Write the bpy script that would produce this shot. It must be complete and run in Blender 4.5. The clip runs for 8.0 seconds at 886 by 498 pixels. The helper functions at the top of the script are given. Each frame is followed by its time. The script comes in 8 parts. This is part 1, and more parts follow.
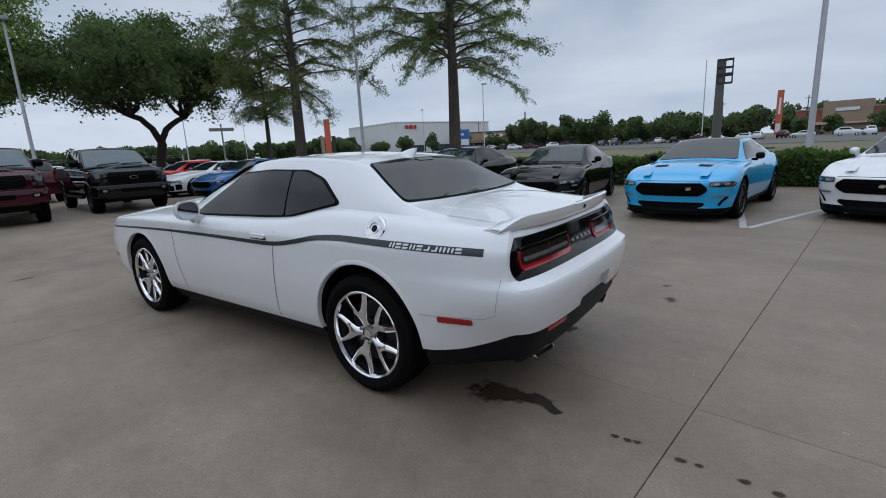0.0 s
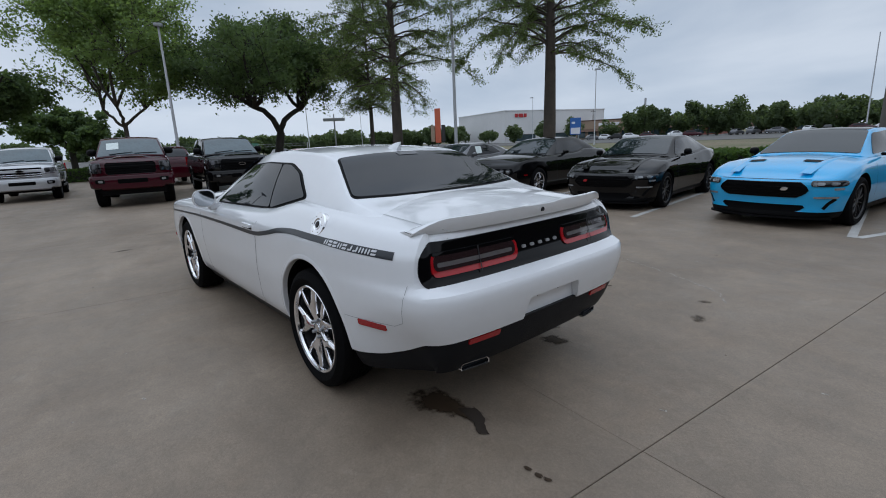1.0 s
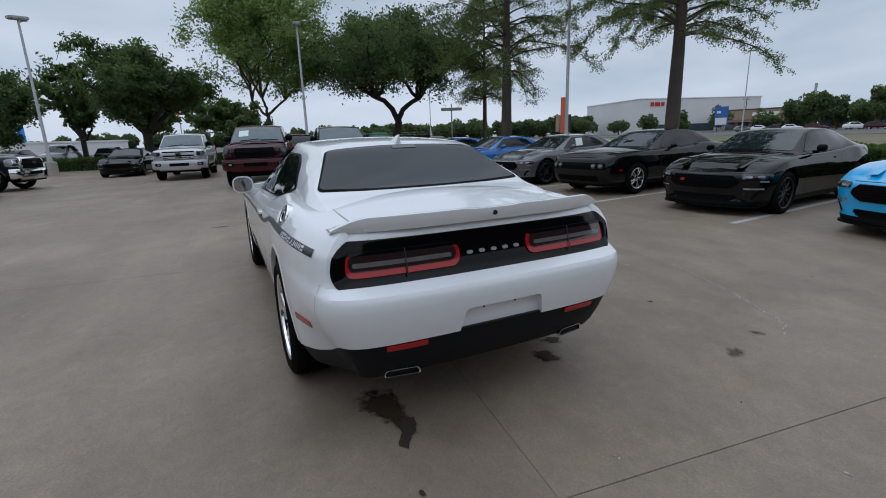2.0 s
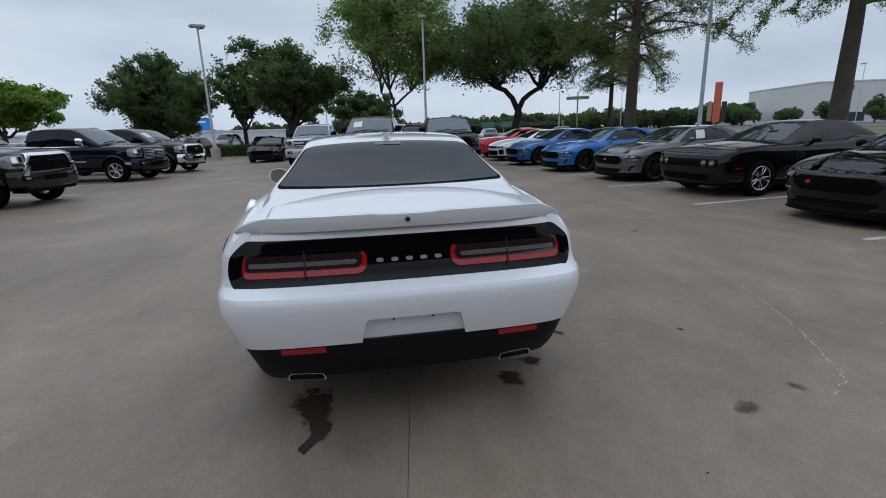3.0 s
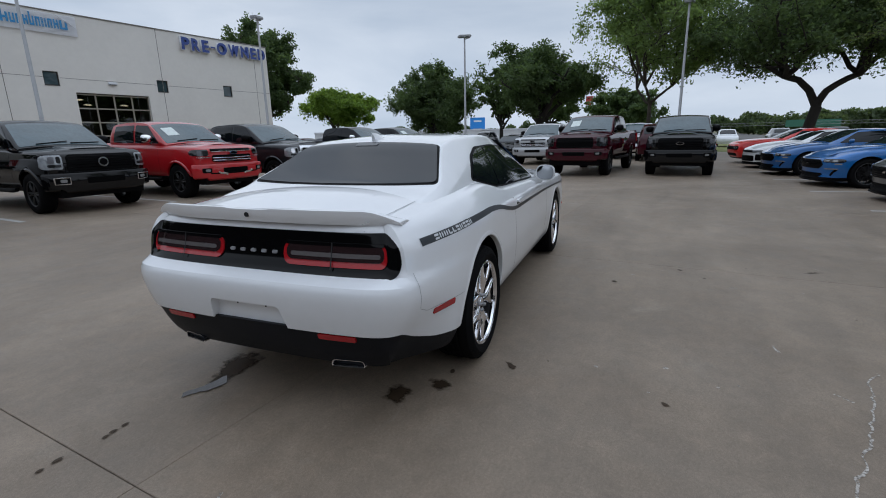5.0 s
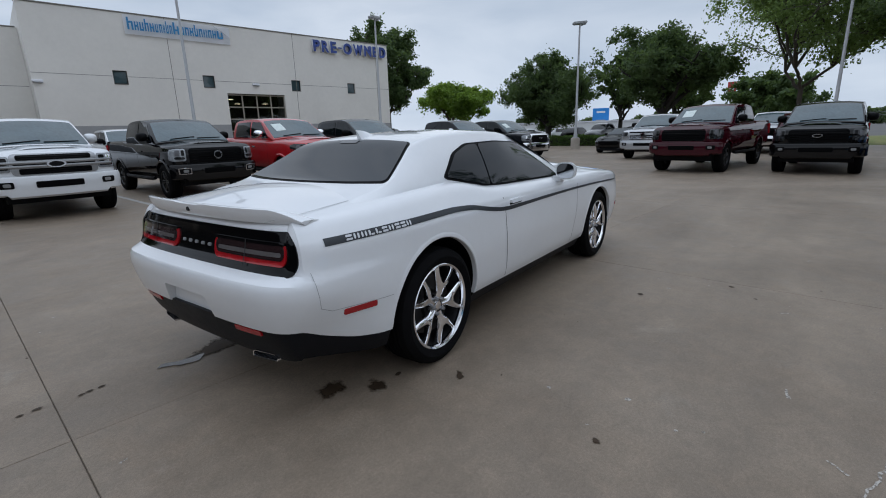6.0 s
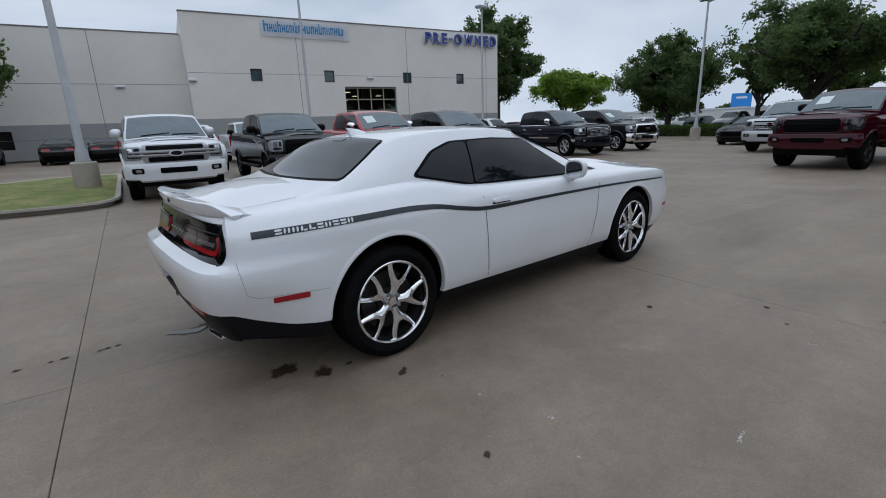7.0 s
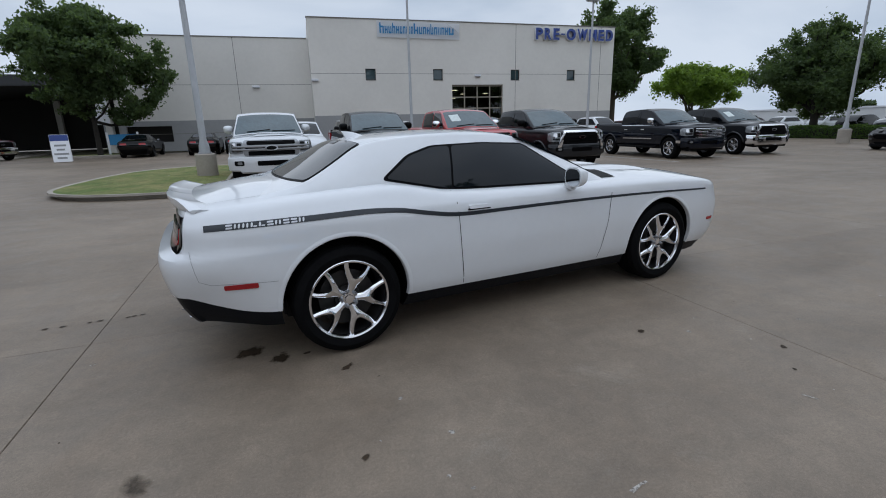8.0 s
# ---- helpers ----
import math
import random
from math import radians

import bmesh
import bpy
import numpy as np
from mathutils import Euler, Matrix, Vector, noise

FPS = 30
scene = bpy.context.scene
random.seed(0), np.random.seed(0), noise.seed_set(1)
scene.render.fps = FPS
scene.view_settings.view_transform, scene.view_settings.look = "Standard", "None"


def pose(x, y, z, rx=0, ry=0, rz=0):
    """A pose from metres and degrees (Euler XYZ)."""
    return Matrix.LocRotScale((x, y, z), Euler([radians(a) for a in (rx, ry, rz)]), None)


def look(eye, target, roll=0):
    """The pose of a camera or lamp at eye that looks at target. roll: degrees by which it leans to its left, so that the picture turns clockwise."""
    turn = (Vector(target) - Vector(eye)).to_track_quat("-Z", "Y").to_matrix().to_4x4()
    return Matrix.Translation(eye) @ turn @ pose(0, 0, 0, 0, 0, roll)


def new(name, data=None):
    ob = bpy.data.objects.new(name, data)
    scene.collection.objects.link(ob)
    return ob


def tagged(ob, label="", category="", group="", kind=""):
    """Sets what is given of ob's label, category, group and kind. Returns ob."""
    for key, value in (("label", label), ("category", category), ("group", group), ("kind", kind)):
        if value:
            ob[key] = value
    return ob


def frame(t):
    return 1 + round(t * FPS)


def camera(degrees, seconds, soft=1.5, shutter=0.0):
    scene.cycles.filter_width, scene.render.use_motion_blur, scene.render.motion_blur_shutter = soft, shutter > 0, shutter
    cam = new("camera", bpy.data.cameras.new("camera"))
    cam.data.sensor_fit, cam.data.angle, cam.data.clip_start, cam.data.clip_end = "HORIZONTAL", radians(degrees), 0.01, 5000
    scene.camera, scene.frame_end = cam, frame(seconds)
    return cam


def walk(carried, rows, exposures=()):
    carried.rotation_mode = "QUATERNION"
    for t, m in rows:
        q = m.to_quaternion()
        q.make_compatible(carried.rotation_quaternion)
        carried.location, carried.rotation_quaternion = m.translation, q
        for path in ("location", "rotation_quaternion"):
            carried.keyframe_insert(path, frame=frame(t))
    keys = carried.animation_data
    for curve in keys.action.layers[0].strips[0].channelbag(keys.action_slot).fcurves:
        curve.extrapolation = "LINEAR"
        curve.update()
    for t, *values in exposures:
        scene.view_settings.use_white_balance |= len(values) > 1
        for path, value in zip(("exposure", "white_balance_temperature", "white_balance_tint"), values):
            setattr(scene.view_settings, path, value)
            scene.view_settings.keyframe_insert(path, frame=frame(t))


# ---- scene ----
cam = camera(87.2, 8.0, soft=1.0)
PATH = [
    (0, (0.059, 0.406, 1.424), (-1.287, 1.823, 1.001), -2.8),
    (0.5, (0.363, 0.745, 1.441), (-1.123, 2.011, 1.003), -2.9),
    (1, (0.546, 1.179, 1.42), (-1.084, 2.248, 0.973), -2.6),
    (1.5, (0.71, 1.569, 1.409), (-1.038, 2.422, 0.94), -2.4),
    (1.7, (0.769, 1.748, 1.412), (-1.019, 2.51, 0.942), -2.2),
    (2.8, (0.824, 2.822, 1.412), (-1.106, 3.022, 0.93), -1.7),
    (3, (0.82, 3.024, 1.426), (-1.116, 3.121, 0.933), -1.8),
    (3.5, (0.734, 3.472, 1.409), (-1.198, 3.337, 0.91), -2.1),
    (4, (0.66, 3.981, 1.41), (-1.234, 3.543, 0.94), -1.6),
    (4.5, (0.551, 4.421, 1.414), (-1.27, 3.734, 0.952), -1.7),
    (4.7, (0.456, 4.608, 1.405), (-1.325, 3.825, 0.94), -1.5),
    (5.8, (-0.172, 5.498, 1.396), (-1.649, 4.239, 0.913), -1.5),
    (6, (-0.332, 5.623, 1.405), (-1.752, 4.302, 0.918), -1.7),
    (6.5, (-0.668, 5.948, 1.407), (-1.936, 4.483, 0.91), -1.9),
    (7, (-1.047, 6.247, 1.434), (-2.106, 4.631, 0.92), -2.0),
    (7.5, (-1.46, 6.416, 1.441), (-2.329, 4.695, 0.906), -1.6),
    (8, (-1.9, 6.687, 1.458), (-2.554, 4.868, 0.946), -1.5),
]
walk(cam, [(t, look(eye, target, roll)) for t, eye, target, roll in PATH])

# ---- sky, sun and exposure ----
world = bpy.data.worlds.new("overcast_sky")
scene.world = world
world.use_nodes = True
wn, wl = world.node_tree.nodes, world.node_tree.links
wn.clear()
w_out = wn.new("ShaderNodeOutputWorld")
w_bg = wn.new("ShaderNodeBackground")
w_sky = wn.new("ShaderNodeTexSky")
w_sky.sky_type = "NISHITA"
w_sky.sun_disc = False
w_sky.sun_elevation, w_sky.sun_rotation = radians(58), radians(200)
w_sky.air_density, w_sky.dust_density = 1.0, 0.3
w_co = wn.new("ShaderNodeTexCoord")
w_map = wn.new("ShaderNodeMapping")
w_map.inputs["Scale"].default_value = (1.6, 1.6, 5.5)
w_noise = wn.new("ShaderNodeTexNoise")
w_noise.inputs["Scale"].default_value = 1.3
w_noise.inputs["Detail"].default_value = 6
w_noise.inputs["Distortion"].default_value = 0.35
w_ramp = wn.new("ShaderNodeValToRGB")
w_ramp.color_ramp.elements[0].position, w_ramp.color_ramp.elements[1].position = 0.36, 0.66
w_ramp.color_ramp.elements[0].color = (4.9, 5.95, 7.5, 1)
w_ramp.color_ramp.elements[1].color = (7.1, 8.0, 9.35, 1)
w_sep = wn.new("ShaderNodeSeparateXYZ")
w_band = wn.new("ShaderNodeMapRange")
w_band.inputs["From Min"].default_value, w_band.inputs["From Max"].default_value = 0.0, 0.5
w_band.inputs["To Min"].default_value, w_band.inputs["To Max"].default_value = 1.12, 0.86
w_top = wn.new("ShaderNodeMapRange")
w_top.inputs["From Min"].default_value, w_top.inputs["From Max"].default_value = 0.5, 0.95
w_top.inputs["To Min"].default_value, w_top.inputs["To Max"].default_value = 1.0, 2.35
w_mul = wn.new("ShaderNodeMath")
w_mul.operation = "MULTIPLY"
w_bright = wn.new("ShaderNodeVectorMath")
w_bright.operation = "SCALE"
w_mix = wn.new("ShaderNodeMix")
w_mix.data_type = "RGBA"
w_mix.inputs["Factor"].default_value = 0.97
wl.new(w_co.outputs["Generated"], w_map.inputs["Vector"])
wl.new(w_map.outputs["Vector"], w_noise.inputs["Vector"])
wl.new(w_noise.outputs["Fac"], w_ramp.inputs["Fac"])
wl.new(w_co.outputs["Generated"], w_sep.inputs["Vector"])
w_side = wn.new("ShaderNodeMapRange")  # the cloud is a little thicker to the north
w_side.inputs["From Min"].default_value, w_side.inputs["From Max"].default_value = -1.0, 1.0
w_side.inputs["To Min"].default_value, w_side.inputs["To Max"].default_value = 0.93, 0.85
w_mul_side = wn.new("ShaderNodeMath")
w_mul_side.operation = "MULTIPLY"
wl.new(w_sep.outputs["Y"], w_side.inputs["Value"])
wl.new(w_side.outputs["Result"], w_mul_side.inputs[0])
wl.new(w_mul.outputs["Value"], w_mul_side.inputs[1])
wl.new(w_sep.outputs["Z"], w_band.inputs["Value"])
wl.new(w_sep.outputs["Z"], w_top.inputs["Value"])
wl.new(w_band.outputs["Result"], w_mul.inputs[0])
wl.new(w_top.outputs["Result"], w_mul.inputs[1])
wl.new(w_ramp.outputs["Color"], w_bright.inputs[0])
wl.new(w_mul_side.outputs["Value"], w_bright.inputs["Scale"])
wl.new(w_sky.outputs["Color"], w_mix.inputs["A"])
wl.new(w_bright.outputs["Vector"], w_mix.inputs["B"])
wl.new(w_mix.outputs["Result"], w_bg.inputs["Color"])
w_bg.inputs["Strength"].default_value = 0.084
wl.new(w_bg.outputs["Background"], w_out.inputs["Surface"])

sun = new("sun", bpy.data.lights.new("sun", "SUN"))
sun.data.energy, sun.data.angle, sun.data.color = 0.5, radians(172), (1.0, 0.985, 0.965)
sun.matrix_world = look((0.3, 1.0, 30), (0, 0, 0))
scene.view_settings.exposure = 0.16


# ---- materials ----
def principled(name):
    m = bpy.data.materials.new(name)
    m.use_nodes = True
    return m, m.node_tree.nodes, m.node_tree.links, m.node_tree.nodes["Principled BSDF"]


def mat(name, col, rough=0.5, metal=0.0, coat=0.0, var=0.12, scale=4.0, bump=0.0, bscale=60.0, spec=0.5, island=0.0, flake=0.0):
    """A surface with two scales of colour and roughness change and, if asked, a fine relief."""
    m, n, l, b = principled(name)
    co = n.new("ShaderNodeTexCoord")
    big, fine = n.new("ShaderNodeTexNoise"), n.new("ShaderNodeTexNoise")
    big.inputs["Scale"].default_value, fine.inputs["Scale"].default_value = scale, scale * 14
    big.inputs["Detail"].default_value, fine.inputs["Detail"].default_value = 4, 3
    add = n.new("ShaderNodeMath")
    add.operation = "MULTIPLY_ADD"
    add.inputs[1].default_value = 0.4
    l.new(co.outputs["Object"], big.inputs["Vector"])
    l.new(co.outputs["Object"], fine.inputs["Vector"])
    l.new(fine.outputs["Fac"], add.inputs[0])
    l.new(big.outputs["Fac"], add.inputs[2])
    mr = n.new("ShaderNodeMapRange")
    mr.inputs["From Min"].default_value, mr.inputs["From Max"].default_value = 0.4, 1.0
    mr.inputs["To Min"].default_value, mr.inputs["To Max"].default_value = 1 - var, 1 + var
    l.new(add.outputs["Value"], mr.inputs["Value"])
    last = mr.outputs["Result"]
    if island:
        geo = n.new("ShaderNodeNewGeometry")
        ir = n.new("ShaderNodeMapRange")
        ir.inputs["To Min"].default_value, ir.inputs["To Max"].default_value = 1 - island, 1 + island
        l.new(geo.outputs["Random Per Island"], ir.inputs["Value"])
        mm = n.new("ShaderNodeMath")
        mm.operation = "MULTIPLY"
        l.new(last, mm.inputs[0])
        l.new(ir.outputs["Result"], mm.inputs[1])
        last = mm.outputs["Value"]
    sc = n.new("ShaderNodeVectorMath")
    sc.operation = "SCALE"
    sc.inputs[0].default_value = col
    l.new(last, sc.inputs["Scale"])
    l.new(sc.outputs["Vector"], b.inputs["Base Color"])
    rr = n.new("ShaderNodeMapRange")
    rr.inputs["To Min"].default_value, rr.inputs["To Max"].default_value = max(0.02, rough * 0.85), min(1, rough * 1.15)
    l.new(big.outputs["Fac"], rr.inputs["Value"])
    l.new(rr.outputs["Result"], b.inputs["Roughness"])
    b.inputs["Metallic"].default_value = metal
    b.inputs["Coat Weight"].default_value = coat
    b.inputs["Coat Roughness"].default_value = 0.02
    b.inputs["Specular IOR Level"].default_value = spec
    if bump:
        bn, bp = n.new("ShaderNodeTexNoise"), n.new("ShaderNodeBump")
        bn.inputs["Scale"].default_value, bn.inputs["Detail"].default_value = bscale, 4
        bp.inputs["Strength"].default_value, bp.inputs["Distance"].default_value = bump, 0.01
        l.new(co.outputs["Object"], bn.inputs["Vector"])
        l.new(bn.outputs["Fac"], bp.inputs["Height"])
        l.new(bp.outputs["Normal"], b.inputs["Normal"])
    return m


def paint(name, col, metal=0.0, rough=0.35):
    dark = max(col) < 0.08
    return mat(name, col, rough, metal, 0.75 if dark else 1.0, 0.03, 1.5, 0.0, 60, 0.0 if dark else 0.3)


def leaf_mat(name, col, var=0.35):
    m = mat(name, col, 0.6, 0, 0, 0.15, 0.6, 0, 60, 0.25, var)
    b = m.node_tree.nodes["Principled BSDF"]
    n, l = m.node_tree.nodes, m.node_tree.links
    tr, mx = n.new("ShaderNodeBsdfTranslucent"), n.new("ShaderNodeMixShader")
    mx.inputs["Fac"].default_value = 0.45
    tr.inputs["Color"].default_value = (col[0] * 2.2, col[1] * 2.1, col[2] * 1.2, 1)
    l.new(b.outputs["BSDF"], mx.inputs[1])
    l.new(tr.outputs["BSDF"], mx.inputs[2])
    l.new(mx.outputs["Shader"], n["Material Output"].inputs["Surface"])
    return m


M_WHITE = paint("white_car_paint", (0.735, 0.745, 0.765))
M_TRUCKWHITE = paint("white_truck_paint", (0.64, 0.655, 0.675))
M_BLACKPAINT = paint("black_car_paint", (0.003, 0.003, 0.0036))
M_NAVY = paint("dark_navy_paint", (0.004, 0.006, 0.012))
M_GREYPAINT = paint("dark_grey_metallic_paint", (0.100, 0.103, 0.112), 0.5)
M_CHARCOAL = paint("charcoal_metallic_paint", (0.018, 0.019, 0.022), 0.4)
M_SKYBLUE = paint("bright_sky_blue_paint", (0.002, 0.37, 0.72))
M_BLUE = paint("royal_blue_paint", (0.004, 0.096, 0.30), 0.15)
M_DEEPBLUE = paint("metallic_blue_paint", (0.004, 0.125, 0.39), 0.25)
M_RED = paint("red_truck_paint", (0.40, 0.005, 0.010))
M_ORANGERED = paint("orange_red_paint", (0.56, 0.012, 0.010))
M_MAROON = paint("maroon_metallic_paint", (0.040, 0.002, 0.007), 0.0)
M_SILVER = paint("silver_metallic_paint", (0.45, 0.46, 0.48), 0.5)
M_GLASS = mat("dark_tinted_glass", (0.004, 0.006, 0.009), 0.012, 0, 0, 0.05, 2, 0, 60, 0.36)
M_GLASS_LIGHT = mat("clear_car_glass", (0.045, 0.074, 0.086), 0.02, 0, 0, 0.4, 1.2, 0, 60, 0.6)
M_GLASS_COUPE = mat("coupe_windscreen_glass", (0.010, 0.018, 0.022), 0.012, 0, 0, 0.35, 1.2, 0, 60, 0.48)
M_TRIM = mat("black_plastic_trim", (0.005, 0.005, 0.0056), 0.45, 0, 0, 0.15, 8, 0.15, 200, 0.05)
M_VALANCE = mat("grained_black_bumper_plastic", (0.007, 0.008, 0.011), 0.5, 0, 0, 0.15, 8, 0.15, 200, 0.16)
M_GLOSSBLACK = mat("gloss_black_panel", (0.002, 0.002, 0.0025), 0.08, 0, 0.0, 0.05, 8, 0, 60, 0.22)
M_MESH = mat("black_grille_mesh", (0.0035, 0.0035, 0.004), 0.6, 0, 0, 0.1, 30, 0.6, 90, 0.04)
M_RUBBER = mat("tyre_rubber", (0.007, 0.007, 0.0075), 0.75, 0, 0, 0.25, 12, 0.3, 150, 0.03)
M_CHROME = mat("polished_chrome", (0.80, 0.80, 0.82), 0.10, 1.0, 0, 0.04, 5)
M_ALLOY = mat("silver_alloy", (0.62, 0.62, 0.64), 0.22, 1.0, 0, 0.06, 8)
M_POCKET = mat("dark_wheel_barrel", (0.022, 0.022, 0.024), 0.5, 0.4, 0, 0.2, 8)
M_GREYALLOY = mat("dark_grey_alloy_pocket", (0.13, 0.13, 0.14), 0.4, 0.7, 0, 0.1, 8)
M_POLISHED = mat("polished_bright_alloy", (0.86, 0.86, 0.88), 0.15, 1.0, 0, 0.04, 8)
M_SATIN = mat("satin_grey_metal", (0.30, 0.305, 0.315), 0.34, 0.85, 0, 0.1, 6)
M_BLACKALLOY = mat("black_alloy", (0.006, 0.006, 0.007), 0.35, 0.0, 0.15, 0.1, 8)
M_BRAKE = mat("cast_iron_brake", (0.035, 0.033, 0.032), 0.5, 0.6, 0, 0.2, 20)
M_REDLENS = mat("red_tail_lens", (0.36, 0.007, 0.012), 0.14, 0, 0.3, 0.06, 20)
M_DARKLENS = mat("smoked_lens", (0.020, 0.010, 0.011), 0.08, 0, 0.5, 0.1, 20)
M_DARKHEAD = mat("smoked_headlamp_lens", (0.016, 0.017, 0.019), 0.06, 0.0, 0.5, 0.5, 9)
M_HEADLENS = mat("headlamp_lens", (0.26, 0.275, 0.29), 0.08, 0.3, 0.8, 0.5, 9)
M_SEAM = mat("panel_gap", (0.008, 0.008, 0.009), 0.8, 0, 0, 0.1, 8)
M_STRIPE = mat("charcoal_vinyl_stripe", (0.018, 0.022, 0.028), 0.35, 0, 0, 0.1, 8)
M_STRIPELETTER = mat("silver_vinyl_marks", (0.62, 0.63, 0.65), 0.35, 0.1, 0, 0.1, 8)
M_PAPER = mat("window_sticker_paper", (0.62, 0.68, 0.66), 0.7, 0, 0, 0.12, 12)
M_STEEL = mat("galvanised_pole", (0.34, 0.35, 0.36), 0.5, 0.35, 0, 0.12, 3)
M_POLEPAINT = mat("pale_grey_painted_pole", (0.42, 0.43, 0.45), 0.5, 0.1, 0, 0.1, 3)
M_DARKMETAL = mat("dark_bronze_metal", (0.03, 0.028, 0.027), 0.5, 0.3, 0, 0.1, 6)


# ---- building helpers ----
def part(name, bm, material, parent=None, label="", smooth=True, angle=35):
    """Links a bmesh (or a ready mesh) as one object under a thing or a part."""
    if isinstance(bm, bpy.types.Mesh):
        me = bm
    else:
        me = bpy.data.meshes.new(name)
        bm.normal_update()
        bm.to_mesh(me)
        bm.free()
    if material is not None and not me.materials:
        me.materials.append(material)
    if smooth and me.polygons:
        me.polygons.foreach_set("use_smooth", [True] * len(me.polygons))
        me.set_sharp_from_angle(angle=radians(angle))
    ob = new(name, me)
    if parent is not None:
        ob.parent = parent
    if label:
        tagged(ob, label)
    return ob


def thing(name, m, label, category, group=""):
    ob = new(name)
    ob.matrix_basis = m
    return tagged(ob, label, category, group)


def bm_box(x0, x1, y0, y1, z0, z1, bev=0.0, bm=None, seg=2):
    bm = bm or bmesh.new()
    r = bmesh.ops.create_cube(bm, size=1.0)
    for v in r["verts"]:
        v.co = Vector((x0 + (v.co.x + 0.5) * (x1 - x0), y0 + (v.co.y + 0.5) * (y1 - y0), z0 + (v.co.z + 0.5) * (z1 - z0)))
    if bev:
        es = {e for v in r["verts"] for e in v.link_edges}
        bmesh.ops.bevel(bm, geom=list(es), offset=bev, segments=seg, affect="EDGES", clamp_overlap=True)
    return bm


def bm_lathe(profile, seg=48, axis="y", bm=None, at=(0, 0, 0), closed=False):
    """Turns a profile of (radius, place along the axis) round the axis."""
    bm = bm or bmesh.new()
    rings = []
    for r, h in profile:
        ring = []
        for i in range(seg):
            a = 2 * math.pi * i / seg
            c, s = r * math.cos(a), r * math.sin(a)
            p = (c, h, s) if axis == "y" else ((c, s, h) if axis == "z" else (h, c, s))
            ring.append(bm.verts.new(Vector(p) + Vector(at)))
        rings.append(ring)
    pairs = list(zip(rings, rings[1:])) + ([(rings[-1], rings[0])] if closed else [])
    for a, b in pairs:
        for i in range(seg):
            bm.faces.new((a[i], a[(i + 1) % seg], b[(i + 1) % seg], b[i]))
    if not closed:
        for ring in (rings[0], rings[-1]):
            if (ring[0].co - ring[seg // 2].co).length > 1e-4:
                bm.faces.new(ring)
    bmesh.ops.remove_doubles(bm, verts=bm.verts, dist=1e-6)
    bmesh.ops.recalc_face_normals(bm, faces=bm.faces)
    return bm


def bm_tube(pts, radii, seg=8, bm=None, cap=True):
    """A round tube along points with a radius at each."""
    bm = bm or bmesh.new()
    pts = [Vector(p) for p in pts]
    rings, side = [], None
    for i, p in enumerate(pts):
        d = (pts[min(i + 1, len(pts) - 1)] - pts[max(i - 1, 0)]).normalized()
        if side is None:
            side = d.orthogonal().normalized()
        side = (side - d * side.dot(d)).normalized()
        up = d.cross(side)
        r = radii[i] if hasattr(radii, "__len__") else radii
        rings.append([bm.verts.new(p + r * (math.cos(2 * math.pi * k / seg) * side + math.sin(2 * math.pi * k / seg) * up)) for k in range(seg)])
    for a, b in zip(rings, rings[1:]):
        for k in range(seg):
            bm.faces.new((a[k], a[(k + 1) % seg], b[(k + 1) % seg], b[k]))
    if cap:
        bm.faces.new(rings[0][::-1])
        bm.faces.new(rings[-1])
    return bm


def bm_grid(rows, bm=None, close=False):
    """A quad sheet through rows of points."""
    bm = bm or bmesh.new()
    vs = [[bm.verts.new(p) for p in r] for r in rows]
    for a, b in zip(vs, vs[1:]):
        n = len(a)
        for i in range(n if close else n - 1):
            bm.faces.new((a[i], a[(i + 1) % n], b[(i + 1) % n], b[i]))
    return bm


def bm_prism(outline, lift, bm=None):
    """A polygon and its copy moved by lift, closed into a solid."""
    bm = bm or bmesh.new()
    a = [bm.verts.new(p) for p in outline]
    b = [bm.verts.new(Vector(p) + Vector(lift)) for p in outline]
    bm.faces.new(a)
    bm.faces.new(b[::-1])
    n = len(a)
    for i in range(n):
        bm.faces.new((a[i], b[i], b[(i + 1) % n], a[(i + 1) % n]))
    bmesh.ops.recalc_face_normals(bm, faces=bm.faces)
    return bm


def rounded(corners, r, k=5):
    out = []
    n = len(corners)
    for i in range(n):
        p, a, b = Vector(corners[i]), Vector(corners[i - 1]), Vector(corners[(i + 1) % n])
        ra = min(r, (a - p).length * 0.45)
        rb = min(r, (b - p).length * 0.45)
        s, e = p + (a - p).normalized() * ra, p + (b - p).normalized() * rb
        for j in range(k + 1):
            u = j / k
            q = s * (1 - u) ** 2 + p * 2 * u * (1 - u) + e * u * u
            out.append((q.x, q.y))
    return out


def bm_to_mesh(bm, name, material):
    me = bpy.data.meshes.new(name)
    bm.normal_update()
    bm.to_mesh(me)
    bm.free()
    me.materials.append(material)
    return me


